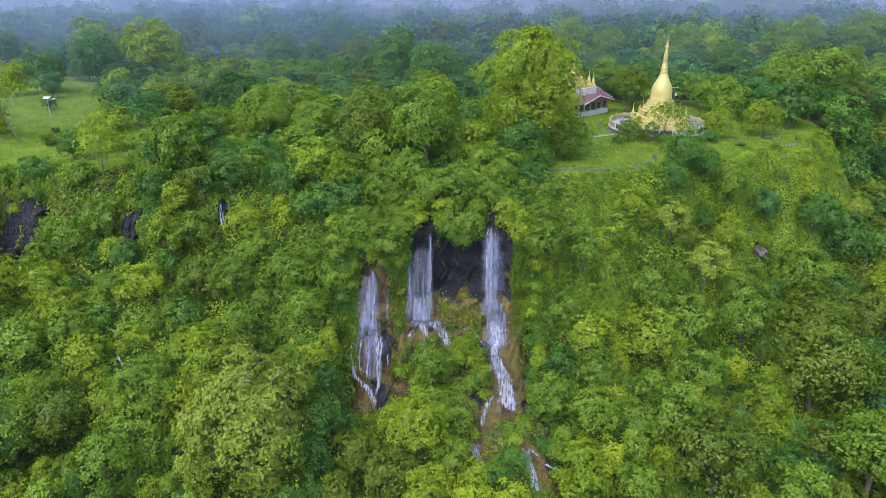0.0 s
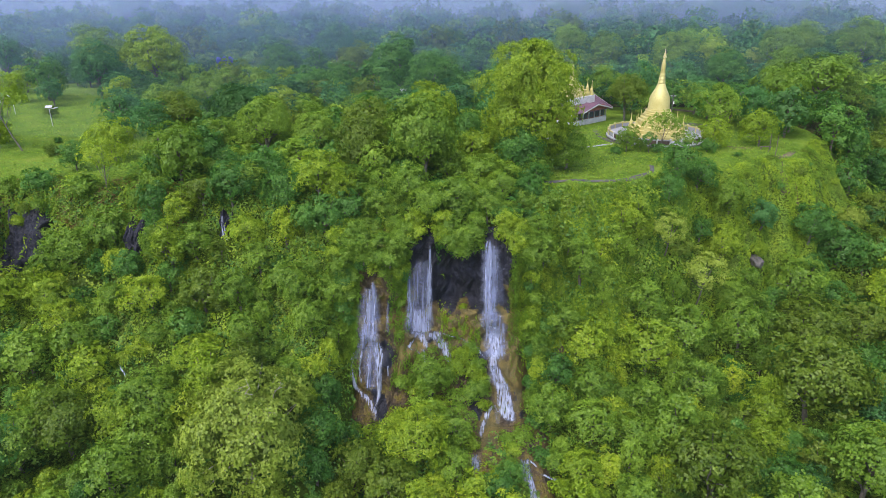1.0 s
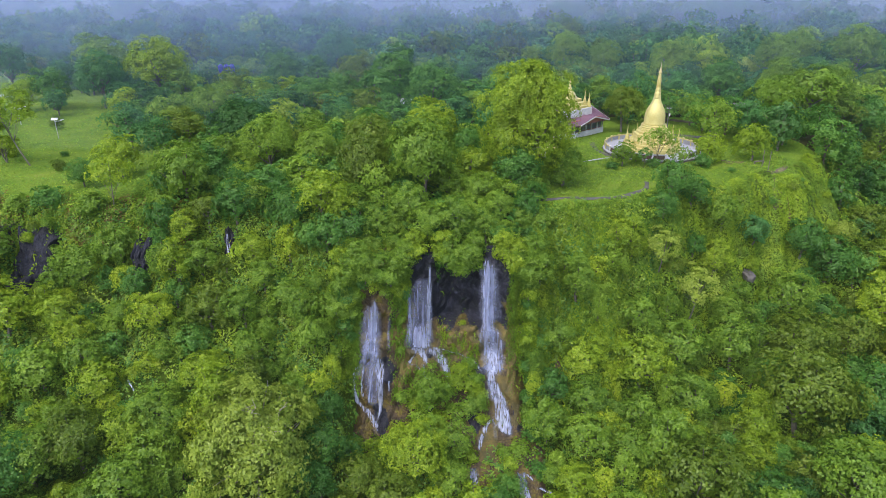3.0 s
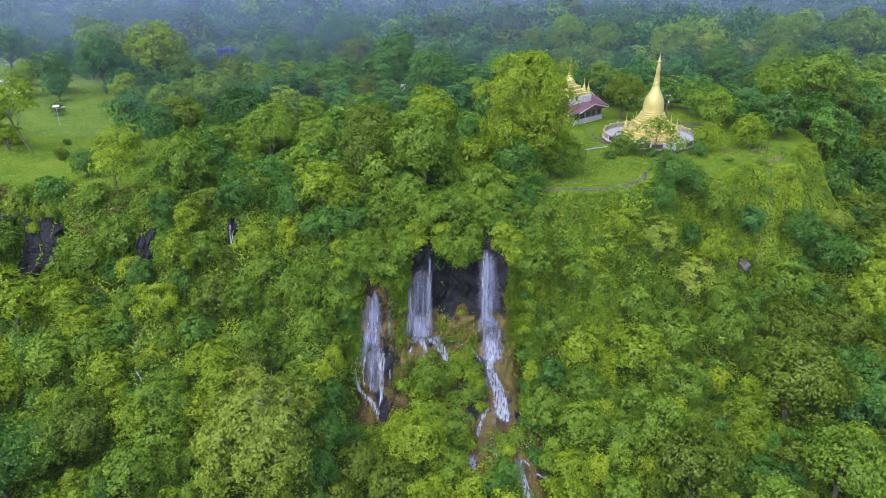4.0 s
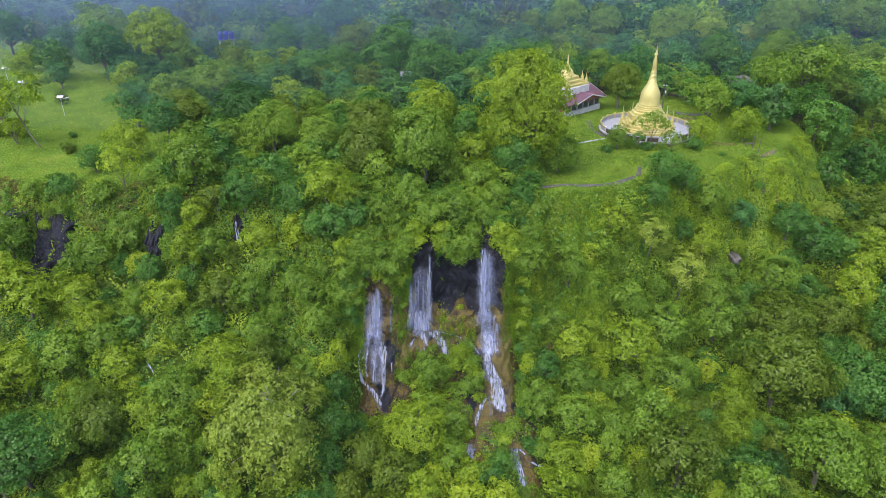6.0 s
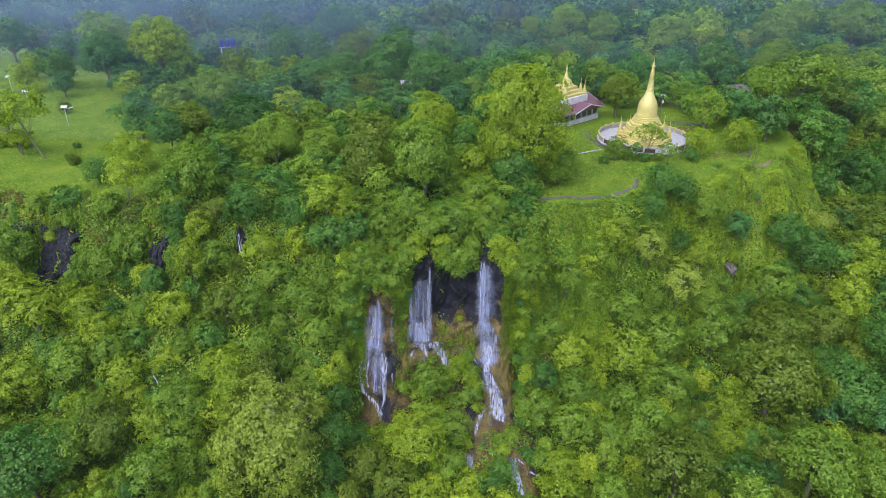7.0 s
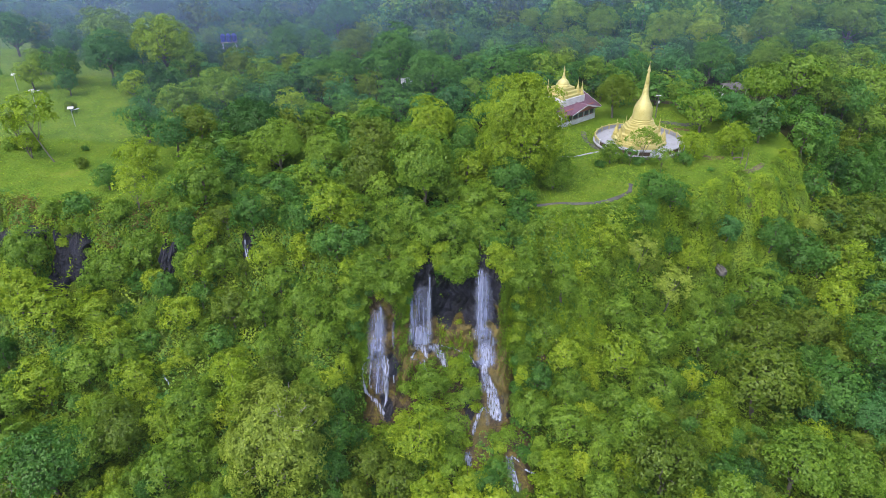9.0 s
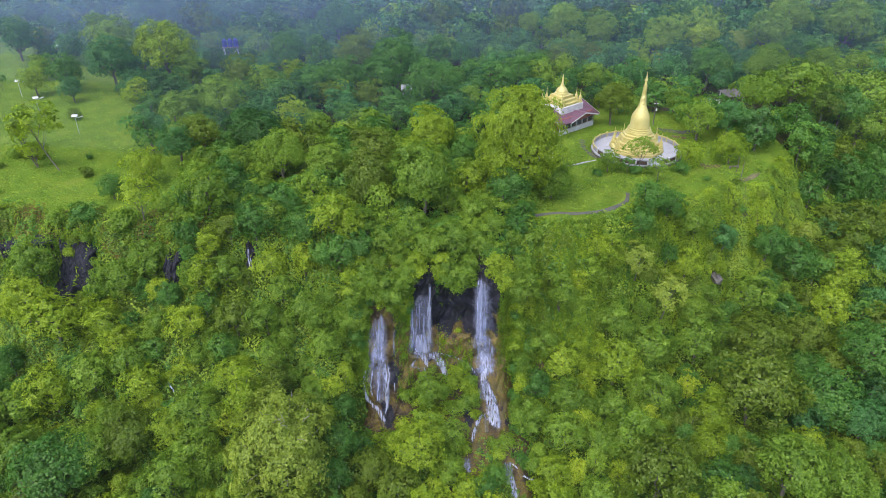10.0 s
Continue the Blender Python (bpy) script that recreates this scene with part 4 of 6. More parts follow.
thicket(46, 10, 34, 58, 88, 1.2, 1.9, ["lime", "yellow", "yellow", "lime"], TALLKIND, cliff, 0.6, 3.4)
thicket(40, 30, 66, 50, 92, 1.3, 2.1, ["lime", "green", "yellow", "olive"], TALLKIND, cliff, 0.6, 3.2)
thicket(34, -62, -13, 50, 84, 1.2, 1.9, ["lime", "yellow", "lime", "green"], TALLKIND, cliff, 0.6, 3.0)
thicket(66, -64, 22, 42, 96, 1.8, 3.0, ["lime", "yellow", "green", "lime", "olive"], WOODKIND, cliff, 0.58, 2.0)
thicket(54, 22, 66, 42, 96, 1.8, 3.0, ["green", "olive", "lime", "green", "olive", "dark"], WOODKIND, cliff, 0.58, 2.0)
thicket(95, -64, 22, 42, 96, 1.3, 2.3, ["green", "lime", "yellow", "lime", "yellow"], WOODKIND, cliff, 0.48, 1.8)
thicket(75, 22, 66, 42, 96, 1.3, 2.3, ["green", "olive", "lime", "green"], WOODKIND, cliff, 0.48, 1.8)
thicket(70, 33, 67, 84, 112, 0.5, 1.2, ["lime", "olive", "yellow", "green"], WOODKIND[2:], lambda x, y: -1 < float(edge(x)) - y < 9, 1.1, 1.3)
wood.finish("woods", "dense mixed green trees of the plateau woods", "woods")


# ---- undergrowth on the slope ----
scrub = Mass()


def carpet(n, x0, x1, d0, d1, size, lift, colours, seed, droop=0.0):
    """Low leaves over the slope, in drifts of one colour."""
    g = np.random.default_rng(seed)
    x = g.uniform(x0, x1, n)
    d = g.uniform(d0, d1, n)
    y = edge(x) - d
    keep = ~((x > -11) & (x < 11) & (y > 62.5) & (y < 75)) & (y > 36)
    if lift > 1:
        keep &= ~((x > 34) & (x < 68) & (d < 9))
    for a, c, r in bare_spots:
        keep &= np.hypot(x - a, y - c) > r
    x, y = x[keep], y[keep]
    z = ground(x, y)
    e = 0.3
    N = unit(np.stack([ground(x - e, y) - ground(x + e, y), ground(x, y - e) - ground(x, y + e), np.full(len(x), 2 * e)], -1))
    w = np.sin(x * 0.9 + 2 * np.sin(y * 0.6 + seed)) * np.sin(z * 0.9 + 1.5 * np.sin(x * 0.5 + seed)) + 0.5 * np.sin(x * 2.3 + seed) * np.sin(z * 2.1 + y)
    hum = np.clip(0.5 + 0.4 * w, 0.02, 1)
    P = np.stack([x, y, z], -1) + N * (lift * hum * g.uniform(0.75, 1.08, len(x)))[:, None]
    drift = np.sin(x * 0.37 + 1.7 * np.sin(z * 0.3 + seed)) * np.sin(z * 0.45 + 1.2 * np.sin(x * 0.21)) + 0.5 * np.sin(x * 1.1 + z) + 0.25 * g.normal(size=len(x))
    which = np.clip(((drift + 1.5) / 3.0 * len(colours)).astype(int), 0, len(colours) - 1)
    for k, c in enumerate(colours):
        s = which == k
        V, Q = leaves(P[s], N[s] * 0.7 + np.array([0, -0.1, 0.5]) + 0.25 * g.normal(size=P[s].shape), size, g, droop=droop)
        scrub.add(V, Q, c)


carpet(115000, -75, 22, -1, 42, 0.31, 2.0, ["olive", "lime", "green", "lime", "yellow"], 3)
carpet(72000, 22, 75, -1, 42, 0.31, 2.0, ["olive", "lime", "yellow", "lime", "green"], 4)
carpet(62000, 33, 69, -1, 10, 0.22, 0.5, ["lime", "yellow", "lime", "olive"], 7)
carpet(9000, -70, -33, -1, 3.5, 0.26, 0.8, ["rust", "olive", "rust", "lime"], 13)
carpet(20000, -44, 14, -28, 0, 0.5, 2.2, ["green", "lime"], 9)
carpet(46000, -78, -13, -1.5, 16, 0.3, 0.9, ["olive", "lime", "yellow", "olive", "yellow"], 11)
scrub.finish("undergrowth", "dense green creepers and scrub covering the cliff", "undergrowth")


def hangings(n, x0, x1, d0, length, colour, seed, reach=0.7, size=0.31):
    """Creepers that hang down the steep face in tresses."""
    g = np.random.default_rng(seed)
    V0, n0 = [], 0
    for k in range(n):
        x, y = g.uniform(x0, x1), 0.0
        y = float(edge(x)) - d0 + g.normal() * 0.7
        L = length * g.uniform(0.4, 1.2)
        m = int(L * 7)
        s = np.linspace(0, L, m)
        zz = float(ground(x, y)) + 0.5 - s
        ys = np.linspace(y + 1, y - 32, 130)
        zs = np.minimum.accumulate(ground(np.full(130, x), ys)) + np.linspace(0.001, 0, 130)
        yy = np.interp(zz, zs[::-1], ys[::-1])
        P = np.stack([x + 0.25 * np.sin(s * 0.8 + k) + g.normal(size=m) * 0.18, yy - reach * g.uniform(0.3, 1) - 0.1 * g.uniform(size=m), zz + 0.1 * g.normal(size=m)], -1)
        V0.append(P)
    P = np.concatenate(V0)
    V, Q = leaves(P, np.array([0, -0.7, 0.5]) + 0.27 * g.normal(size=P.shape), size, g, droop=0.5)
    return V, Q


tress = Mass()
for a in ((260, 11, 34, 0.0, 13, "lime", 31), (260, 10.5, 25, 0.8, 16, "yellow", 37), (160, 11, 25, 3.5, 14, "lime", 50), (90, 12, 24, 6.0, 10, "yellow", 51), (50, 24, 44, 2.0, 10, "yellow", 38), (70, 12, 30, 1.5, 9, "green", 32), (60, -17, -9, -0.5, 11, "lime", 33), (60, 32, 56, 0.5, 8, "yellow", 34), (90, -56, -16, 1.0, 7, "lime", 35), (60, -56, -16, 2.0, 8, "yellow", 39), (50, -50, 50, 4, 7, "olive", 36)):
    V, Q = hangings(*a[:5], a[5], a[6])
    tress.add(V, Q, a[5])
for a in ((26, -58, -51.5, 1.2, 5.0, "lime", 63, 2.4), (14, -57, -52, 1.2, 7.0, "yellow", 64, 2.6), (10, -41, -38.5, 1.0, 4.5, "lime", 65, 2.2), (26, -66, -57, -0.2, 2.6, "rust", 61), (30, -42, -35, 0.2, 4.0, "rust", 62)):
    V, Q = hangings(*a)
    tress.add(V, Q, a[5])
tress.finish("hanging_creepers", "long green creepers hanging down the cliff face", "creepers")


# ---- grass of the meadows ----
TRACK = [(10.6, 84.2), (12.5, 85.0), (15.6, 86.0), (22.7, 86.8), (27.0, 88.2), (29.8, 90.6), (30.6, 93.5)]
trodden = np.stack([np.interp(np.linspace(0, 6, 80), np.arange(7), np.array(TRACK)[:, c]) for c in (0, 1)], -1)


def grass(n, x0, x1, y0, y1, seed):
    g = np.random.default_rng(seed)
    x, y = g.uniform(x0, x1, n), g.uniform(y0, y1, n)
    k = open_grass(x, y) & (np.sin(x * 0.9 + 2 * np.sin(y * 0.5)) + g.uniform(-1, 1.6, n) > 0) & (np.hypot(x - 37.3, y - 112.8) > 8.4)
    x, y = x[k], y[k]
    k = np.hypot(x[:, None] - trodden[:, 0], y[:, None] - trodden[:, 1]).min(1) > 0.75
    x, y = x[k], y[k]
    P = np.stack([x, y, ground(x, y) + 0.1 + 0.35 * np.clip(np.sin(x * 1.3 + 2 * np.sin(y)) * np.sin(y * 1.1), 0, 1) * g.uniform(size=len(x))], -1)
    return leaves(P, np.array([0, -0.55, 0.75]) + 0.45 * g.normal(size=P.shape), 0.36, g, 0.24)


turf = Mass()
for a, c in (((44000, 11, 59, 82, 135, 41), "lime"), ((14000, 11, 59, 82, 135, 42), "yellow"), ((22000, 11, 59, 82, 135, 45), "olive"), ((52000, -150, -43, 84, 200, 43), "lime"), ((16000, -150, -43, 84, 200, 44), "green"), ((7000, -150, -43, 84, 150, 46), "yellow"), ((12000, -150, -43, 84, 150, 47), "olive")):
    V, Q = grass(*a)
    turf.add(V, Q, c)
turf.finish("grass", "rough green meadow grass in tufts", "grass")


# ---- far woods ----
def far_woods(seed, n, y0, y1, models, colours, label, k):
    """Distant trees too many to count, joined."""
    g = np.random.default_rng(seed)
    mass, spots = Mass(), []
    for _ in range(n * 12):
        y = y0 + (y1 - y0) * g.uniform() ** 1.2
        x, r = g.uniform(-1, 1) * (50 + y * 0.72), g.uniform(3.4, 6.4)
        if (x < -46 and y < 126 + (-46 - x) * 0.9) or (y > 330 and math.sin(x * 0.021 + 1) * math.sin(y * 0.016) > 0.6):
            continue
        if spots:
            S = np.array(spots)
            if (np.hypot(S[:, 0] - x, S[:, 1] - y) < k * (S[:, 2] + r)).any():
                continue
        spots.append((x, y, r))
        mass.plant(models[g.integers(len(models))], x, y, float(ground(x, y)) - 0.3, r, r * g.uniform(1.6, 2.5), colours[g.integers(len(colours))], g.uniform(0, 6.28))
        if len(spots) >= n:
            break
    mass.finish("distant_woods", label, "woods")


far_woods(91, 620, 194, 330, FARKIND, ["green", "teal", "dark", "lime", "green", "teal", "olive"], "mixed green distant woods on the plain", 0.62)
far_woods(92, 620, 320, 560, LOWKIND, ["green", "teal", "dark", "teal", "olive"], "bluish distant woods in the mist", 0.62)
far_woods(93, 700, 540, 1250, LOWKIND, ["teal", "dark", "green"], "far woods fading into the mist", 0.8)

# ---- mist over the plain and an added haze sheet ----
# Faint sheet added in front of everything to lift the dark tones.
haze = see_through("haze", (0.36, 0.42, 0.36), [(0.2, 0.006), (0.8, 0.02)], 0.01, (1, 1, 2), 0.9, 3)
X, Z = np.meshgrid(np.linspace(-60, 60, 30), np.linspace(-60, 60, 20))
tagged(put("mist", grid_mesh("mist", np.stack([X, 30 + 2 * np.sin(X * 0.06), Z], -1)), haze), "faint added haze sheet that lifts the dark tones of the valley", "mist", kind="stuff")
# Aerial haze put into tinted see-through sheets, denser and paler farther off.
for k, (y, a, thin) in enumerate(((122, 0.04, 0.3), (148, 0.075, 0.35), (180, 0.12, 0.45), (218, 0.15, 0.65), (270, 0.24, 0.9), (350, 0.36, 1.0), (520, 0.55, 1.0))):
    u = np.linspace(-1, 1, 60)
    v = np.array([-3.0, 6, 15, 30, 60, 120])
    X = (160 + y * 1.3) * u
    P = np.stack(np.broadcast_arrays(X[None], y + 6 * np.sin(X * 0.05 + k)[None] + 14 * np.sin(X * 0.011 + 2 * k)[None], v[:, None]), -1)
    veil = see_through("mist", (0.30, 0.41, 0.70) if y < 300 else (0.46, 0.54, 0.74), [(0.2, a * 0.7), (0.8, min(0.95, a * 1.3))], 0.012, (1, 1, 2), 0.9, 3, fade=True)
    sheet = tagged(put("mist", grid_mesh("mist", P), veil), "thin bluish mist over the distant plain, painted as tinted sheets", "mist", kind="stuff")
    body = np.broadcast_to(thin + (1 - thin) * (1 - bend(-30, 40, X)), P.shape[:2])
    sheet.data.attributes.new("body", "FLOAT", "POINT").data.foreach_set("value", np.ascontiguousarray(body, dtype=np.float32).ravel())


# ---- the gilded stupa on its terrace ----
def small_stupa(parent, x, y, z, s):
    bm = bmesh.new()
    lathe(bm, [(a * s, b * s + z) for a, b in ((0.36, 0), (0.36, 0.22), (0.28, 0.24), (0.28, 0.42), (0.2, 0.46), (0.22, 0.52), (0.2, 0.75), (0.11, 0.95), (0.09, 1.0), (0.1, 1.04), (0.06, 1.15), (0.025, 1.6), (0.045, 1.66), (0.01, 1.95))], 12, x, y)
    return part("corner_stupa", bm, GOLD, parent, smooth=False)


SX, SY = 36.8, 112.6
zt = float(ground(SX, SY - 8)) + 0.55
terrace = thing("terrace", pose(SX, SY, 0), "pale paved round terrace with a low balustrade under the stupa", "terrace")
bm = bmesh.new()
lathe(bm, [(8.3, -1.5), (8.3, zt - 0.06), (8.1, zt)], 24)
part("paving", bm, PAVING, terrace)
# Darker wall ring carries the shadow seen on the terrace side.
bm = bmesh.new()
lathe(bm, [(8.34, -1.5), (8.34, zt - 0.2)], 24)
part("retaining_wall", bm, GREY_ROCK, terrace, "retaining wall with the shadow on it painted dark")
stupa = thing("stupa", pose(SX, SY, zt), "tall gold-painted bell-shaped stupa with a slender spire", "stupa")
bm = bmesh.new()
lathe(bm, [(5.0, 0.0), (5.0, 0.5), (4.85, 0.55), (4.85, 0.75), (4.4, 0.8), (4.4, 1.25), (4.2, 1.3), (3.9, 1.32), (3.9, 1.8), (3.55, 1.85), (3.4, 1.9), (3.4, 2.4)], 8, turn=math.pi / 8)
part("plinth", bm, GOLD, stupa)
bm = bmesh.new()
lathe(bm, [(3.3, 2.4), (3.3, 2.75), (3.1, 2.8), (2.9, 2.85), (2.9, 3.2), (2.7, 3.3), (2.55, 3.32), (2.55, 3.6)], 8, turn=math.pi / 8)
part("upper_plinth", bm, GOLD, stupa)
bm = bmesh.new()
lathe(bm, [(2.35, 3.55), (2.35, 3.7), (2.2, 3.8), (2.25, 3.95), (2.1, 4.05), (2.12, 4.3), (2.05, 4.4)], 40)
part("moulding_ring", bm, GOLD, stupa)
bm = bmesh.new()
lathe(bm, [(1.88, 4.4), (1.78, 4.6), (1.74, 5.3), (1.7, 6.0), (1.6, 6.55), (1.36, 7.1), (1.06, 7.6), (0.83, 8.1), (0.69, 8.5), (0.62, 8.75)], 40)
part("bell", bm, GOLD, stupa, smooth=True)
bm = bmesh.new()
prof = []
for k in range(9):
    z0, r0 = 8.75 + 0.22 * k, 0.62 - 0.026 * k
    prof += [(r0 * 0.88, z0), (r0, z0 + 0.06), (r0, z0 + 0.13), (r0 * 0.87, z0 + 0.2)]
prof += [(0.38, 10.75), (0.33, 11.3), (0.37, 11.55), (0.3, 12.1), (0.2, 12.6), (0.14, 12.9)]
lathe(bm, prof, 24)
part("spire", bm, GOLD, stupa, smooth=True)
bm = bmesh.new()
lathe(bm, [(0.1, 12.9), (0.34, 12.95), (0.26, 13.2), (0.17, 13.35), (0.18, 13.5), (0.08, 13.8), (0.035, 14.2), (0.012, 14.8)], 16)
part("finial", bm, GOLD, stupa, "slender gold umbrella finial")
for k in range(8):
    a = math.pi / 8 + k * math.pi / 4
    small_stupa(stupa, 4.3 * math.cos(a), 4.3 * math.sin(a), 0.8, 1.55)
    a += math.pi / 8
    small_stupa(stupa, 3.55 * math.cos(a), 3.55 * math.sin(a), 1.3, 1.05)
for k in range(24):
    a, c = 2 * math.pi * k / 24, 2 * math.pi * (k + 1) / 24
    p, q = Vector((8.0 * math.cos(a), 8.0 * math.sin(a), zt)), Vector((8.0 * math.cos(c), 8.0 * math.sin(c), zt))
    m, d = (p + q) / 2, (q - p)
    at = Matrix.Translation(m) @ Matrix.Rotation(math.atan2(d.y, d.x), 4, "Z")
    front = 13 <= k <= 21
    if k != 18:
        bm = bmesh.new()
        box(bm, -d.length / 2, d.length / 2, -0.1, 0.1, 0.72, 0.92, 0.03)
        part("rail", bm, PAVING if front else GOLD, terrace, "pale stone rail" if front else "gold-painted balustrade rail").matrix_basis = at
        bm = bmesh.new()
        box(bm, -d.length / 2 + 0.15, d.length / 2 - 0.15, -0.05, 0.05, 0.06, 0.7, 0.02)
        part("panel", bm, DARKWOOD if front else PAVING, terrace, "dark openwork panel" if front else "").matrix_basis = at
    bm = bmesh.new()
    box(bm, -0.12, 0.12, -0.12, 0.12, -0.1, 0.95, 0.03)
    box(bm, -0.16, 0.16, -0.16, 0.16, 0.95, 1.03, 0.02)
    part("rail_post", bm, WHITE if front else GOLD, terrace).matrix_basis = Matrix.Translation(p) @ Matrix.Rotation(a, 4, "Z")

# ---- the shrine hall with its maroon roof ----
hall = thing("shrine_hall", pose(24.7, 128.0, 0, 0, 0, 42), "shrine hall with maroon gabled roof and white roof terrace", "shrine")
HX, HY = 5.6, 4.6
bm = bmesh.new()
box(bm, -HX, HX, -HY, HY, -0.6, 0.95, 0.04)
part("dado", bm, WHITE, hall, "white-painted low wall")
bm = bmesh.new()
box(bm, -HX + 0.35, HX - 0.35, -HY + 0.35, HY - 0.35, 0.9, 3.2)
part("wall", bm, BRICKRED, hall)
for k in range(7):
    x = -HX + 0.2 + k * (2 * HX - 0.4) / 6
    for y in (-HY + 0.15, HY - 0.15):
        bm = bmesh.new()
        box(bm, x - 0.1, x + 0.1, y - 0.1, y + 0.1, 0.93, 2.75, 0.02)
        part("post", bm, STEEL, hall)
    if k < 6:
        bm = bmesh.new()
        box(bm, x + 0.25, x + 1.6, -HY + 0.29, -HY + 0.34, 1.1, 2.3)
        w = part("window", bm, GLASS, hall, "dusty grey window panes")
        bm = bmesh.new()
        box(bm, x + 0.9, x + 0.96, -HY + 0.25, -HY + 0.3, 1.1, 2.3)
        part("mullion", bm, DARKWOOD, w)
for k in range(4):
    y = -HY + 0.6 + k * 2.3
    bm = bmesh.new()
    box(bm, HX - 0.34, HX - 0.29, y, y + 1.6, 1.1, 2.3)
    part("window", bm, GLASS, hall, "dusty grey window panes")
EX, EY, EZ, RZ = 6.3, 5.4, 2.6, 4.9
PX, PW, PY, PZ = 1.0, 4.6, -EY - 0.35, 3.8


def slope(corners, name, parent, mat, label="", thick=0.12):
    """A sheet of roofing of some thickness over its corners."""
    bm = bmesh.new()
    up = [bm.verts.new(c) for c in corners]
    low = [bm.verts.new((x, y, z - thick)) for x, y, z in corners]
    bm.faces.new(up), bm.faces.new(low[::-1])
    for k in range(len(up)):
        j = (k + 1) % len(up)
        bm.faces.new((up[k], low[k], low[j], up[j]))
    bmesh.ops.recalc_face_normals(bm, faces=bm.faces)
    return part(name, bm, mat, parent, label)


roof = slope([(-EX, -EY, EZ), (EX, -EY, EZ), (EX, 0, RZ), (-EX, 0, RZ)], "roof", hall, MAROON, "maroon sheet-metal roof slope")
slope([(EX, EY, EZ), (-EX, EY, EZ), (-EX, 0, RZ), (EX, 0, RZ)], "roof", hall, MAROON, "maroon sheet-metal roof slope")
valley = -EY + EY * (PZ - EZ) / (RZ - EZ)
slope([(PX - PW, PY, EZ + 0.02), (PX, PY, PZ), (PX, valley, PZ), (PX - PW, -EY, EZ + 0.02)], "porch_roof", hall, MAROON, "maroon slope of the porch gable")
slope([(PX, PY, PZ), (PX + PW, PY, EZ + 0.02), (PX + PW, -EY, EZ + 0.02), (PX, valley, PZ)], "porch_roof", hall, MAROON, "maroon slope of the porch gable")
for sx in (-1, 1):
    slope([(PX, PY - 0.03, PZ + 0.03), (PX + sx * PW, PY - 0.03, EZ + 0.05), (PX + sx * PW, PY - 0.09, EZ + 0.05), (PX, PY - 0.09, PZ + 0.03)], "fascia", hall, WHITE, "pale fascia board", 0.2)
    slope([(sx * (EX + 0.06), -EY, EZ + 0.03), (sx * (EX + 0.01), -EY, EZ + 0.03), (sx * (EX + 0.01), 0, RZ + 0.03), (sx * (EX + 0.06), 0, RZ + 0.03)], "fascia", hall, WHITE, "pale fascia board", 0.2)
    slope([(sx * (HX - 0.4), -HY + 0.35, 3.1), (sx * (HX - 0.4), HY - 0.35, 3.1), (sx * (HX - 0.4), 0, RZ - 0.2), (sx * (HX - 0.42), 0, RZ - 0.2)], "gable_wall", hall, BRICKRED, "", 0.05)
bm = bmesh.new()
tri = [(PX - PW + 0.4, EZ - 0.1), (PX + PW - 0.4, EZ - 0.1), (PX, PZ - 0.16)]
front = [bm.verts.new((x, -EY + 0.05, z)) for x, z in tri]
rear = [bm.verts.new((x, -EY + 0.25, z)) for x, z in tri]
bm.faces.new(front), bm.faces.new(rear[::-1])
for k in range(3):
    bm.faces.new((front[k], rear[k], rear[(k + 1) % 3], front[(k + 1) % 3]))
part("porch_gable", bm, BRICKRED, hall, "red-brown boarded porch gable")
for k in range(16):
    x = -EX + 0.3 + k * (2 * EX - 0.6) / 15
    V, Q = [], []
    tube(V, Q, [(x, -EY, EZ + 0.02), (x, -0.05, RZ + 0.01)], 0.03, 0.03, 4)
    put("roof_seam", quads_mesh("roof_seam", np.concatenate(V), np.concatenate(Q)), MAROON, roof)
bm = bmesh.new()
box(bm, -3.55, 3.55, -3.05, 3.05, 3.5, 4.95, 0.06)
part("parapet", bm, WHITE, hall, "white-painted parapet of the roof terrace")
bm = bmesh.new()
lathe(bm, [(3.9, 4.9), (3.9, 5.35), (3.6, 5.4), (3.1, 5.42), (3.1, 5.95), (2.9, 6.0), (2.4, 6.05), (2.4, 6.6), (1.7, 6.8)], 4, turn=math.pi / 4)
part("roof_plinth", bm, GOLD, hall, "stepped gold-painted plinth")
bm = bmesh.new()
lathe(bm, [(1.45, 6.8), (1.4, 7.0), (1.2, 7.15), (1.15, 7.4), (0.95, 7.75), (0.55, 8.1), (0.36, 8.3), (0.4, 8.45), (0.25, 8.8), (0.1, 9.7), (0.2, 9.8), (0.03, 10.7)], 24)
part("roof_stupa", bm, GOLD, hall, "gold-painted stupa on the roof")
for sx, sy in ((-1, -1), (1, -1), (1, 1), (-1, 1)):
    small_stupa(hall, sx * 3.0, sy * 2.5, 4.95, 1.45)
    small_stupa(hall, sx * 2.3, sy * 2.0, 5.4, 1.4)

# ---- the waterfalls and their rock ----
def bump3(x, y, z):
    return np.sin(x * 1.3 + 1.7 * np.sin(z * 0.6)) * np.sin(z * 0.9 + 1.2 * np.sin(x * 0.8 + 1)) + 0.5 * np.sin(x * 3.1 + z) * np.sin(z * 2.3 - x) + 0.3 * np.sin(x * 6.3 + 2 * np.sin(z * 2.2))


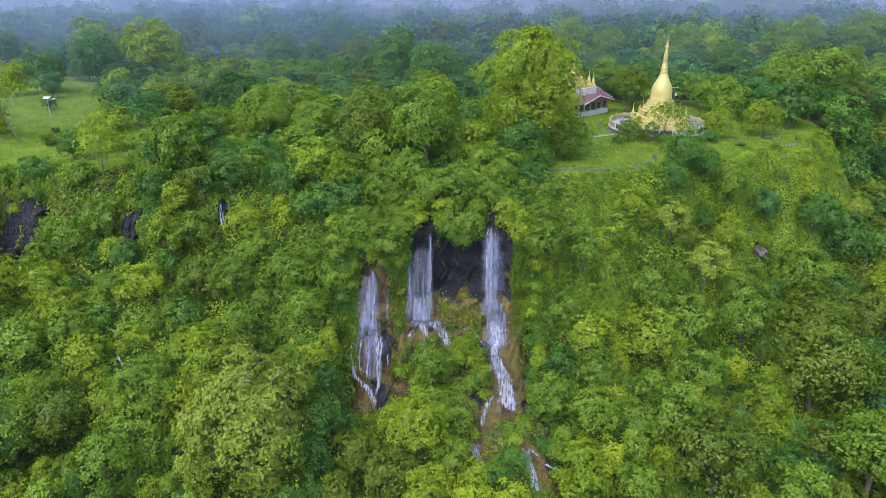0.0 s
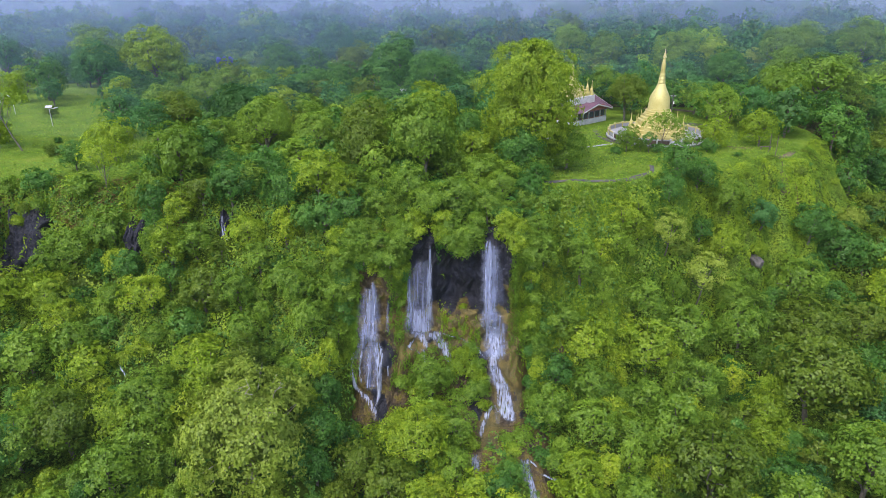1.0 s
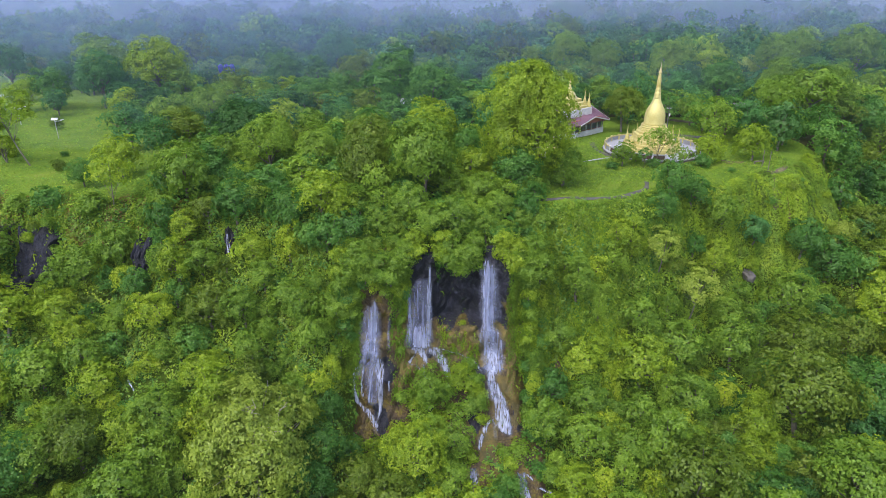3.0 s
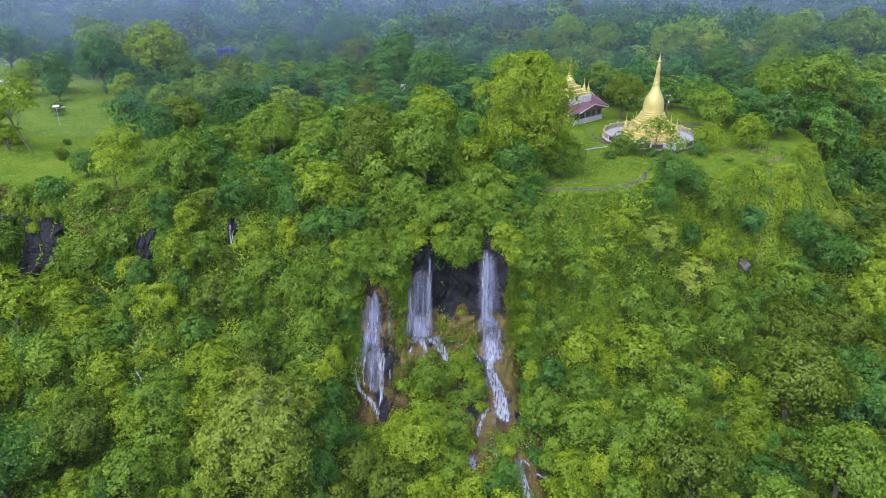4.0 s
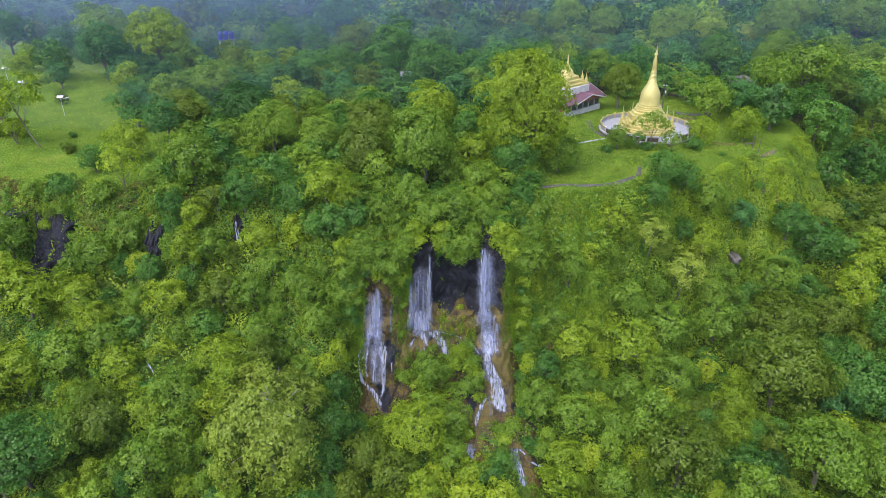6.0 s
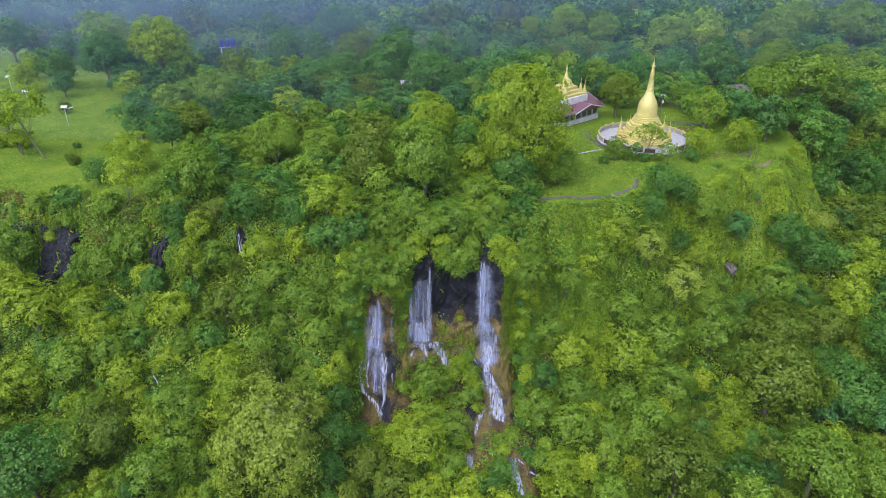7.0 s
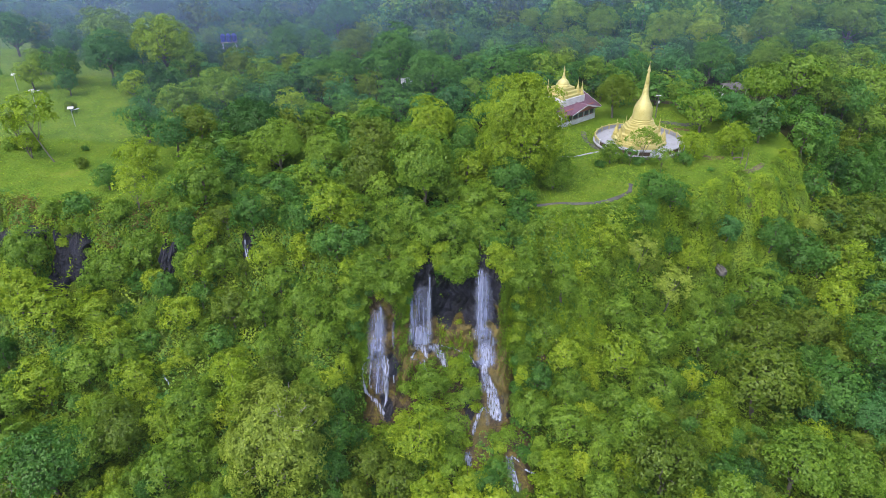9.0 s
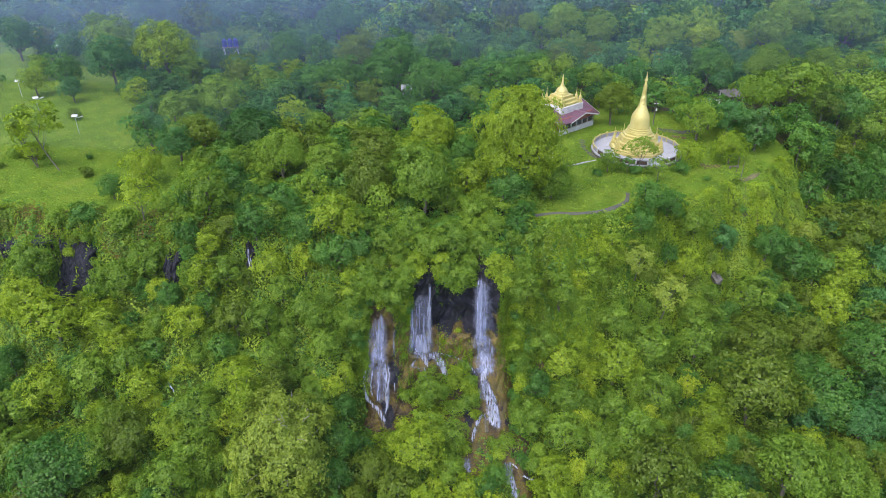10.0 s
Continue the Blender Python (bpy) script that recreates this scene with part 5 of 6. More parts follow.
def rock_y(x, z):
    """Front of the rock behind the falls: a hollow under the lip, a ledge, then aprons stepping down."""
    x, z = np.asarray(x, float), np.asarray(z, float)
    y = np.interp(-z, [2, 4.5, 6, 12.3, 12.9, 16, 17.5, 21, 22.5, 23.5, 24.6, 26.5, 30], [74.4, 73.4, 73.2, 73.0, 71.9, 71.2, 69.8, 67.6, 65.8, 64.0, 59.6, 56.8, 50.5])
    cave = np.exp(-((x - 2.2) / 3.0) ** 4) * bend(-12.7, -12.0, z) * (1 - bend(-5.4, -4.2, z))
    left = 1 - bend(-6.5, -4.2, x)
    y = y + 1.9 * cave - 2.4 * left * bend(-26, -15, z) - 0.8 * np.exp(-((x + 2.5) / 2.2) ** 2) * np.exp(-((z + 16.5) / 1.6) ** 2)
    pillar = -0.8 * np.exp(-((x + 4.6) / 0.8) ** 2) - 0.9 * np.exp(-((x - 8.6) / 1.1) ** 2) * bend(-24, -20, z)
    return y + pillar - 0.32 * bump3(x, y, z)


XS, ZS = np.meshgrid(np.linspace(-13.4, 14.2, 170), np.linspace(-2.7, -29.5, 180))
side = np.where(XS > 0, 11.4 + 1.8 * (1 - bend(-24.5, -23.0, ZS)), 12.2)


def set_back(x, z):
    """How far the rock draws back at its top and beside the first fall."""
    return 1.2 * bend(-4.2, -2.7, z) + 5.0 * (1 - bend(-6.5, -4.5, x)) * bend(-6.5, -4.5, z)


back = 9.0 * bend(-2.4, 1.6, np.abs(XS) - side) + set_back(XS, ZS)
me = grid_mesh("rock_face", np.stack([XS + 0.3 * np.sin(ZS * 1.1), rock_y(XS, ZS) + back, ZS], -1)[:, ::-1])
me.polygons.foreach_set("use_smooth", np.ones(len(me.polygons), dtype=bool))
face = tagged(put("rock_face", me, ROCK), "wet brown mossy travertine rock behind the waterfalls", "rock face", kind="structure")
me.materials.append(DARKROCK_AND_SHADE)
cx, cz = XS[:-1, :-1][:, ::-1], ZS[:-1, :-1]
# First term puts the hollow's shade into the rock colour; second scatters dark patches.
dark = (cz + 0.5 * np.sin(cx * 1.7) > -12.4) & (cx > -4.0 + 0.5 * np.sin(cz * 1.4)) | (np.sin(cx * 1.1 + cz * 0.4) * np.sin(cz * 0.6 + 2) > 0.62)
me.materials.append(MOSS)
wob = 0.6 * np.sin(cz * 1.3 + 1.1 * np.sin(cx * 1.7)) + 0.4 * np.sin(cx * 2.9 + cz * 2.1)
mossy = (cx + wob > 7.6) & (cx < 11) & (cz < -9) & (cz > -22.5) | (cz + 0.3 * np.sin(cx * 1.1 + 1) < -12.9) & (cz > -16.4 + wob) & (cx + wob > -0.9) & (cx < 5.4) | (np.abs(cx + 5.0) + 0.5 * wob < 1.1) & (cz < -7.5) & (cz > -14.5) | (cz < -22.5) & (np.abs(cx - 6.3 + wob) < 1.0) & (cz > -24.5) | (cz < -15.5 + 0.5 * wob) & (cz > -18.5) & (cx > -5.5) & (cx < 1)
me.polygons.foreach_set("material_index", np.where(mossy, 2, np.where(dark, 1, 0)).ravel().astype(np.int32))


def strand(name, line, parent, seed, mat, off=0.3, free_fall=False, arch=0.35):
    """Water down a line of (x, z, width) stations, lying on the rock or falling clear of it."""
    g = np.random.default_rng(seed)
    P = np.array(line, float)
    if free_fall:
        P, plane = P[:, [0, 2, 3]], P[:, 1]
    n = max(12, int(8 * len(P)))
    s = np.linspace(0, len(P) - 1, n)
    Q = np.stack([np.interp(s, np.arange(len(P)), P[:, k]) for k in range(3)], -1)
    w = 15
    u = np.linspace(-0.5, 0.5, w)
    X = Q[:, 0:1] + Q[:, 2:3] * u * (1 + 0.1 * g.normal(size=(n, 1))) * 1.15
    Z = np.repeat(Q[:, 1:2], w, 1)
    if free_fall:
        Y = np.interp(s, np.arange(len(P)), plane)[:, None] + arch * (2 * u) ** 2 + 0.06 * np.sin(X * 7 + 2)
        Y = np.minimum(Y, rock_y(X, Z) - 0.3)
    else:
        Y = rock_y(X, Z)
        Y = np.minimum(Y, np.minimum(np.roll(Y, 1, 0), np.roll(Y, -1, 0)) + 0.05) - off * (1 - 0.8 * (2 * u) ** 2) - 0.04
    if free_fall and mat is WATER:
        for k in range(5):
            c, wd = g.uniform(-0.36, 0.36), g.uniform(0.03, 0.07)
            a, e = sorted((int(g.uniform(0, 0.35) * n), int(g.uniform(0.75, 1.0) * n)))
            v = np.linspace(-1, 1, 5)
            r = slice(a, max(a + 4, e))
            TX = Q[r, 0:1] + Q[r, 2:3] * (c + wd * v * 0.5) * 1.1 + 0.03 * np.sin(Z[r, :1] * 1.7 + k)
            TY = Y[r, 7:8] - 0.06 - 0.03 * k + arch * (2 * c) ** 2 + 0 * TX
            water("water_thread", np.stack([TX, TY, np.repeat(Q[r, 1:2], 5, 1)], -1), parent, FOAM)
    return water(name, np.stack([X, Y, Z], -1), parent, mat)


def water(name, P, parent, mat):
    """A sheet of water, thinner towards its edges."""
    me = grid_mesh(name, P)
    me.polygons.foreach_set("use_smooth", np.ones(len(me.polygons), dtype=bool))
    n, w = P.shape[:2]
    u, v = np.linspace(-1, 1, w), np.linspace(0, 1, n)[:, None]
    body = np.clip(1.25 * (1 - np.abs(u) ** 2.2), 0, 1) * np.clip(np.minimum(v * 12 + 0.2, (1 - v) * 8 + 0.1), 0, 1)
    me.attributes.new("body", "FLOAT", "POINT").data.foreach_set("value", np.ascontiguousarray(body, dtype=np.float32).ravel())
    return put(name, me, mat, parent)


falls = thing("waterfall", pose(0, 0, 0), "first and lowest fall of the white triple waterfall over mossy rock", "waterfall", "falls of the cliff")
strand("water_curtain", [(-8.2, 70.0, -7.6, 0.3), (-8.3, 69.8, -9.5, 0.95), (-8.5, 69.6, -11.4, 1.5), (-8.8, 69.4, -13.7, 1.9), (-8.9, 69.2, -15.1, 2.1), (-9.0, 68.9, -16.3, 2.1)], falls, 1, WATER, free_fall=True)
strand("water_veil", [(-8.5, 70.1, -8.5, 1.62), (-8.8, 69.8, -11.2, 2.58), (-9.0, 69.4, -15.2, 2.74)], falls, 2, VEIL, free_fall=True)
strand("water_strand", [(-9.6, -14.6, 0.77), (-10.6, -16.2, 0.51), (-10.9, -17.2, 0.44), (-10.8, -18.5, 0.50), (-10.4, -20.1, 0.51), (-9.5, -20.9, 0.71), (-8.8, -21.5, 0.83), (-8.1, -22.4, 0.71), (-8.1, -23.2, 0.30)], falls, 3, FOAM)
strand("water_strand", [(-8.1, -14.7, 1.12), (-7.7, -16.4, 1.19), (-7.6, -17.3, 0.95), (-7.6, -19.3, 0.71), (-7.6, -20.6, 0.54), (-7.9, -22.0, 0.42)], falls, 4, FOAM)
strand("water_strand", [(-8.9, -16.2, 0.27), (-8.8, -18.0, 0.27), (-9.0, -20.1, 0.27)], falls, 5, FOAM)
strand("water_strand", [(-6.5, -17.3, 0.30), (-6.5, -18.9, 0.24)], falls, 6, FOAM)
# Thin water film; its bluish tint also paints the rock's wet sheen.
strand("water_strand", [(-8.6, -15.4, 1.7), (-8.6, -17.8, 1.9), (-8.5, -20.3, 1.2)], falls, 7, VEIL)
strand("water_strand", [(-9.6, -15.8, 0.3), (-9.9, -17.6, 0.26), (-9.7, -19.4, 0.3)], falls, 33, FOAM)
strand("water_strand", [(-6.4, -10.0, 0.26), (-6.6, -12.2, 0.30), (-6.5, -13.9, 0.29)], falls, 8, VEIL)
falls = thing("waterfall", pose(0, 0, 0), "middle fall of the white triple waterfall with splayed foot", "waterfall", "falls of the cliff")
strand("water_curtain", [(-1.5, 72.2, -3.9, 0.3), (-1.5, 71.9, -6.0, 0.5), (-1.6, 71.6, -8.5, 0.7), (-1.6, 71.2, -11.5, 0.85), (-1.7, 70.9, -14.3, 1.3)], falls, 9, WATER, free_fall=True)
strand("water_veil", [(-2.3, 72.3, -5.9, 1.29), (-2.8, 71.9, -7.7, 2.59), (-3.0, 71.5, -10.9, 2.92), (-2.9, 71.0, -14.9, 3.15)], falls, 10, VEIL, free_fall=True)
strand("water_veil", [(-4.1, 72.2, -7.7, 0.41), (-4.0, 71.6, -11.0, 0.60), (-3.9, 71.0, -15.3, 1.21)], falls, 11, WATER, free_fall=True)
strand("water_veil", [(-2.8, 71.2, -11.8, 1.49), (-2.7, 70.9, -13.4, 2.10), (-2.6, 70.5, -14.9, 2.71)], falls, 12, WATER, free_fall=True)
strand("water_strand", [(-3.3, -14.8, 1.33), (-3.8, -15.7, 0.78), (-4.1, -16.4, 0.36)], falls, 13, FOAM)
strand("water_strand", [(-2.8, -14.9, 1.21), (-2.3, -15.8, 0.91), (-1.9, -16.5, 0.42)], falls, 14, FOAM)
strand("water_strand", [(-2.4, -16.3, 0.48), (-2.2, -18.0, 0.36), (-1.8, -18.6, 0.18)], falls, 15, FOAM)
strand("water_strand", [(-1.3, -14.7, 1.51), (-0.3, -16.0, 1.27), (0.4, -17.2, 1.15), (0.9, -18.3, 0.54)], falls, 16, FOAM)
strand("water_strand", [(-0.3, -15.1, 0.36), (0.9, -15.5, 0.27), (2.4, -15.8, 0.24), (4.0, -16.5, 0.30), (5.1, -17.5, 0.36)], falls, 17, FOAM)
strand("water_strand", [(-4.4, -16.4, 0.24), (-3.3, -16.6, 0.24), (-2.3, -17.5, 0.24)], falls, 18, VEIL)
falls = thing("waterfall", pose(0, 0, 0), "tallest fall of the white triple waterfall, cascading over ledges", "waterfall", "falls of the cliff")
strand("water_curtain", [(5.5, 72.8, -3.4, 0.4), (5.7, 72.4, -4.4, 1.4), (5.8, 72.0, -6.4, 1.7), (5.8, 71.6, -9.2, 1.6), (5.8, 71.1, -11.7, 1.6), (6.1, 70.7, -13.4, 2.0)], falls, 19, WATER, free_fall=True)
strand("water_veil", [(5.7, 72.9, -4.4, 2.05), (6.0, 72.3, -7.9, 2.72), (6.1, 71.6, -11.7, 2.82)], falls, 20, VEIL, free_fall=True)
strand("water_veil", [(5.5, 72.6, -4.2, 0.64), (5.6, 72.0, -7.7, 0.77), (5.8, 71.4, -11.7, 1.02), (6.1, 70.7, -13.6, 1.32)], falls, 21, WATER, free_fall=True)
strand("water_strand", [(6.0, -12.4, 2.31), (6.2, -13.8, 3.03), (6.5, -16.1, 2.93), (6.4, -17.8, 2.00)], falls, 22, WATER)
strand("water_strand", [(6.1, -14.0, 1.33), (6.5, -16.7, 1.46), (6.2, -18.8, 1.45)], falls, 23, FOAM)
strand("water_strand", [(6.1, -18.2, 1.21), (7.0, -20.1, 1.51), (7.4, -21.3, 1.68), (7.6, -22.6, 1.97), (7.9, -23.2, 1.48)], falls, 24, FOAM)
strand("water_strand", [(7.6, -20.1, 0.54), (8.0, -21.5, 0.66), (8.4, -23.0, 0.47)], falls, 25, FOAM)
strand("water_strand", [(6.4, -22.1, 0.60), (5.4, -22.6, 0.75), (4.9, -23.3, 0.65), (4.4, -23.9, 0.41)], falls, 26, FOAM)
strand("water_strand", [(5.0, -17.8, 0.24), (5.5, -19.7, 0.24)], falls, 27, VEIL)
falls = thing("waterfall", pose(0, 0, 0), "small lower cascade spilling between bushes below the falls", "waterfall", "falls of the cliff")
strand("water_strand", [(3.6, -24.4, 0.86), (3.7, -24.9, 1.07), (3.8, -25.6, 0.62)], falls, 28, FOAM)
falls = thing("waterfall", pose(0, 0, 0), "lower stream tumbling over dark rock below the falls", "waterfall", "falls of the cliff")
strand("water_strand", [(9.1, -24.4, 1.02), (9.5, -25.4, 0.70), (9.8, -26.3, 0.77), (10.0, -27.0, 0.99)], falls, 29, FOAM)
strand("water_strand", [(9.7, -24.6, 0.31), (10.5, -25.1, 0.31)], falls, 30, FOAM)
strand("water_strand", [(11.0, -25.4, 0.39), (12.5, -25.9, 0.35)], falls, 31, FOAM)

# ---- plants that cling to the rock round the falls ----
clump_rng = np.random.default_rng(77)


def cling(x, z, r, colour, out=0.0, label="on wet rock beside the falls", h=1.35):
    tree(x, float(rock_y(x, z)) - out, r * h, r, colour, "shrub", z=z - 0.5 * r * h, where=label)


LIP = [(-11.5, -3.0), (-10.2, -4.2), (-9.2, -4.6), (-7.6, -4.6), (-6.2, -5.0), (-5.2, -4.4), (-4.0, -3.4), (-3.0, -2.6), (-0.4, -2.6), (0.6, -3.4), (1.6, -4.4), (2.8, -4.8), (3.8, -4.2), (4.4, -2.8), (7.6, -2.6), (8.6, -3.6), (9.8, -4.6), (10.8, -5.0)]
LIP += [(-12.4, -4.0), (-12.0, -6.0), (11.6, -3.4), (12.2, -5.5)]
for x, z in LIP:
    c = ["lime", "yellow", "lime"][clump_rng.integers(3)]
    cling(x, z, clump_rng.uniform(1.1, 1.6), c, 0.4)
    cling(x + clump_rng.normal() * 0.4, z + 1.5, clump_rng.uniform(1.2, 1.8), c, 0.2)
for z in np.arange(-6.5, -25, -1.5):
    cling((-11.8 if z > -14 else -13.0) + clump_rng.normal() * 0.4, z, clump_rng.uniform(0.9, 1.4), ["lime", "yellow", "green"][clump_rng.integers(3)], 0.3)
    cling(11.0 + clump_rng.normal() * 0.4, z, clump_rng.uniform(0.9, 1.4), ["lime", "yellow", "green"][clump_rng.integers(3)], 0.3)
for x, z, r in ((-5.4, -8.0, 0.7), (-5.0, -11.0, 0.6), (-5.2, -14.5, 0.7), (-4.6, -19.5, 1.3), (-3.2, -20.5, 1.5), (-1.6, -20.0, 1.5), (0.2, -19.6, 1.5), (1.8, -18.4, 1.5), (2.9, -17.6, 1.6), (3.4, -16.7, 1.2), (2.2, -17.0, 1.2), (4.3, -18.2, 1.1), (4.6, -19.5, 1.2), (4.9, -20.9, 1.2), (3.6, -19.0, 1.5), (4.3, -20.2, 1.3), (3.6, -21.0, 1.6), (1.6, -21.5, 1.8), (-0.6, -22.2, 1.8), (-2.8, -22.6, 1.8), (-5.0, -22.4, 1.4), (5.0, -22.0, 1.0), (-5.6, -24.6, 1.5), (-3.4, -25.0, 1.6), (-1.0, -25.0, 1.7), (1.4, -24.4, 1.6), (3.2, -24.0, 1.2), (6.6, -25.6, 1.3), (8.4, -25.4, 1.3), (2.6, -12.4, 0.6), (1.0, -13.5, 0.5), (-9.6, -25.4, 1.3), (-7.4, -25.6, 1.3), (8.0, -24.3, 1.3), (12.6, -24.6, 1.5), (6.9, -25.2, 1.2), (13.2, -26.4, 1.4), (7.4, -27.2, 1.3), (12.9, -28.2, 1.2)):
    cling(x, z, r, ["lime", "yellow", "lime"][clump_rng.integers(3)], 0.35)


for k in range(46):
    x, z = clump_rng.uniform(-12.6, -4.6), clump_rng.uniform(-7.6, -2.2)
    r = clump_rng.uniform(0.7, 1.25)
    y = float(rock_y(x, z) + set_back(np.float64(x), np.float64(z)))
    tree(x, y - 0.2, r * 1.4, r, ["lime", "green", "lime", "yellow"][k % 4], "shrub", z=z - 0.6 * r, where="on the brow above the first fall")


fern = Mass()
g = np.random.default_rng(78)
for x0, x1, z0, L, n, c in ((-13, -10.2, -4, 14, 60, "lime"), (-7.0, -3.8, -3.5, 4.5, 40, "lime"), (-6.0, -4.2, -7, 6, 14, "yellow"), (8.6, 12, -4, 13, 60, "lime"), (-0.6, 4.8, -3.2, 2.6, 40, "green"), (9.5, 12, -9, 9, 40, "yellow"), (-6, 4, -17.5, 3.0, 40, "lime"), (-6.4, -4.0, -5.5, 11, 34, "lime"), (-0.6, 4.6, -13.0, 3.4, 26, "yellow"), (-0.4, 4.4, -14.5, 3.0, 16, "lime"), (-11.6, -10.2, -6, 12, 40, "lime"), (8.2, 9.6, -6, 14, 14, "olive"), (-12.5, -10.5, -12, 8, 30, "olive")):
    for k in range(n):
        x, z, m = g.uniform(x0, x1), z0 + g.normal() * 0.8, int(L * 6)
        zz = z - np.linspace(0, L * g.uniform(0.3, 1.1), m)
        xx = x + 0.2 * np.sin(zz + k) + 0.14 * g.normal(size=m)
        P = np.stack([xx, rock_y(xx, zz) - g.uniform(0.15, 0.6) + 0.4 * bend(11, 13, np.abs(xx)), zz], -1)
        V, Q = leaves(P, np.array([0, -0.8, 0.4]) + 0.4 * g.normal(size=P.shape), 0.3, g, 0.5, droop=0.55)
        fern.add(V, Q, c)
fern.finish("hanging_ferns", "fine green ferns and grasses hanging on the wet rock", "ferns")


# ---- footpaths and bare earth ----
def path(name, pts, width, mat, label, category="path", lift=0.10):
    """A trodden strip that follows the ground."""
    P = np.array(pts, float)
    s = np.linspace(0, len(P) - 1, 10 * len(P))
    k = np.arange(len(P))
    C = np.stack([np.interp(s, k, P[:, 0]), np.interp(s, k, P[:, 1])], -1)
    for _ in range(6):
        C[1:-1] = (C[:-2] + 2 * C[1:-1] + C[2:]) / 4
    T = unit(np.gradient(C, axis=0))
    Nn = np.stack([-T[:, 1], T[:, 0]], -1)
    u = np.linspace(-0.5, 0.5, 7)
    w = width * (1 + 0.18 * np.sin(s * 2.1) + 0.12 * np.sin(s * 5.3))
    XY = C[:, None] + Nn[:, None] * (u[None, :, None] * w[:, None, None])
    Z = ground(XY[..., 0], XY[..., 1]) + lift - 0.10 * (2 * np.abs(u)) ** 4
    return tagged(put(name, grid_mesh(name, np.concatenate([XY, Z[..., None]], -1)), mat), label, category, kind="structure")


path("footpath", TRACK, 0.75, TARMAC, "narrow dark trodden footpath across the meadow", lift=0.14)
path("footpath", [(28.0, 119.6), (27.4, 116.0), (27.6, 113.0), (28.4, 110.8), (29.6, 109.6)], 0.9, TARMAC, "short dark path beside the terrace")
path("footpath", [(28.6, 108.9), (26.0, 107.3), (23.1, 105.7), (20.5, 105.2)], 0.35, PAVING, "thin pale path leading to the small shrine")
path("footpath", [(44.5, 125.4), (48.6, 123.6), (53.0, 124.5)], 1.6, TARMAC, "worn grey track behind the stupa")
path("footpath", [(43.0, 142.0), (48.6, 140.4), (52.5, 137.4), (56.0, 134.0)], 2.2, DIRT, "bare earth track behind the stupa")
path("footpath", [(50.2, 98.6), (52.5, 99.6), (55.8, 102.4)], 1.1, DIRT, "stony trail near the plateau rim")
path("footpath", [(51.8, 96.4), (51.2, 95.2), (51.3, 93.8)], 1.5, DIRT, "stony trail near the plateau rim")
path("bare_earth", [(46.6, 105.4), (48.4, 106.0), (50.4, 105.6)], 2.2, EARTH, "patch of bare reddish earth under a tree")
path("bare_earth", [(46.0, 121.0), (49.0, 120.6)], 1.6, EARTH, "patch of bare reddish earth behind the stupa")

for a, c in (((53.0, 95.6), (53.6, 92.6)), ((57.0, 98.6), (57.6, 95.8))):
    path("bare_earth", [a, ((a[0] + c[0]) / 2 + 0.3, (a[1] + c[1]) / 2), c], 0.5, EARTH, "eroded streak of bare earth below the rim", lift=0.3)


# ---- the leaning tree of the meadow ----
tree(-66.9, 103.2, 12.0, 4.6, "yellow", "open", where="leaning over the meadow", lean=(0, -13))
tree(-71.5, 104.5, 4.6, 2.4, "yellow", "sparse", where="in the meadow")
tree(-78.0, 112.0, 6.5, 2.0, "olive", "sparse", where="in the meadow")


# ---- outcrops of rock on the cliff ----
def outcrop(x, y, z, w, h, mat, label, seed, d=1.6):
    g = np.random.default_rng(seed)
    a, t = np.meshgrid(np.linspace(0, 2 * np.pi, 25), np.linspace(0.02, 0.98, 17) * np.pi)
    D = np.stack([np.sin(t) * np.cos(a), np.sin(t) * np.sin(a), np.cos(t)], -1)
    o = g.uniform(0, 6, 6)
    r = 1 + 0.16 * np.sin(D[..., 0] * 4 + o[0]) * np.sin(D[..., 2] * 5 + o[1]) + 0.1 * np.sin(D[..., 0] * 9 + o[2] + 2 * D[..., 2]) + 0.08 * np.sin(D[..., 2] * 12 + o[3]) * np.sin(D[..., 1] * 7 + o[4])
    P = np.sign(D) * np.abs(D) ** 0.75 * r[..., None] * np.array([w / 2, d, h / 2])
    me = grid_mesh("rock", P)
    ob = put("rock", me, mat)
    ob.matrix_basis = pose(x, y, z, g.uniform(-8, 8), g.uniform(-8, 8), g.uniform(-15, 15))
    return tagged(ob, label, "rock", "rock outcrops on the cliff")


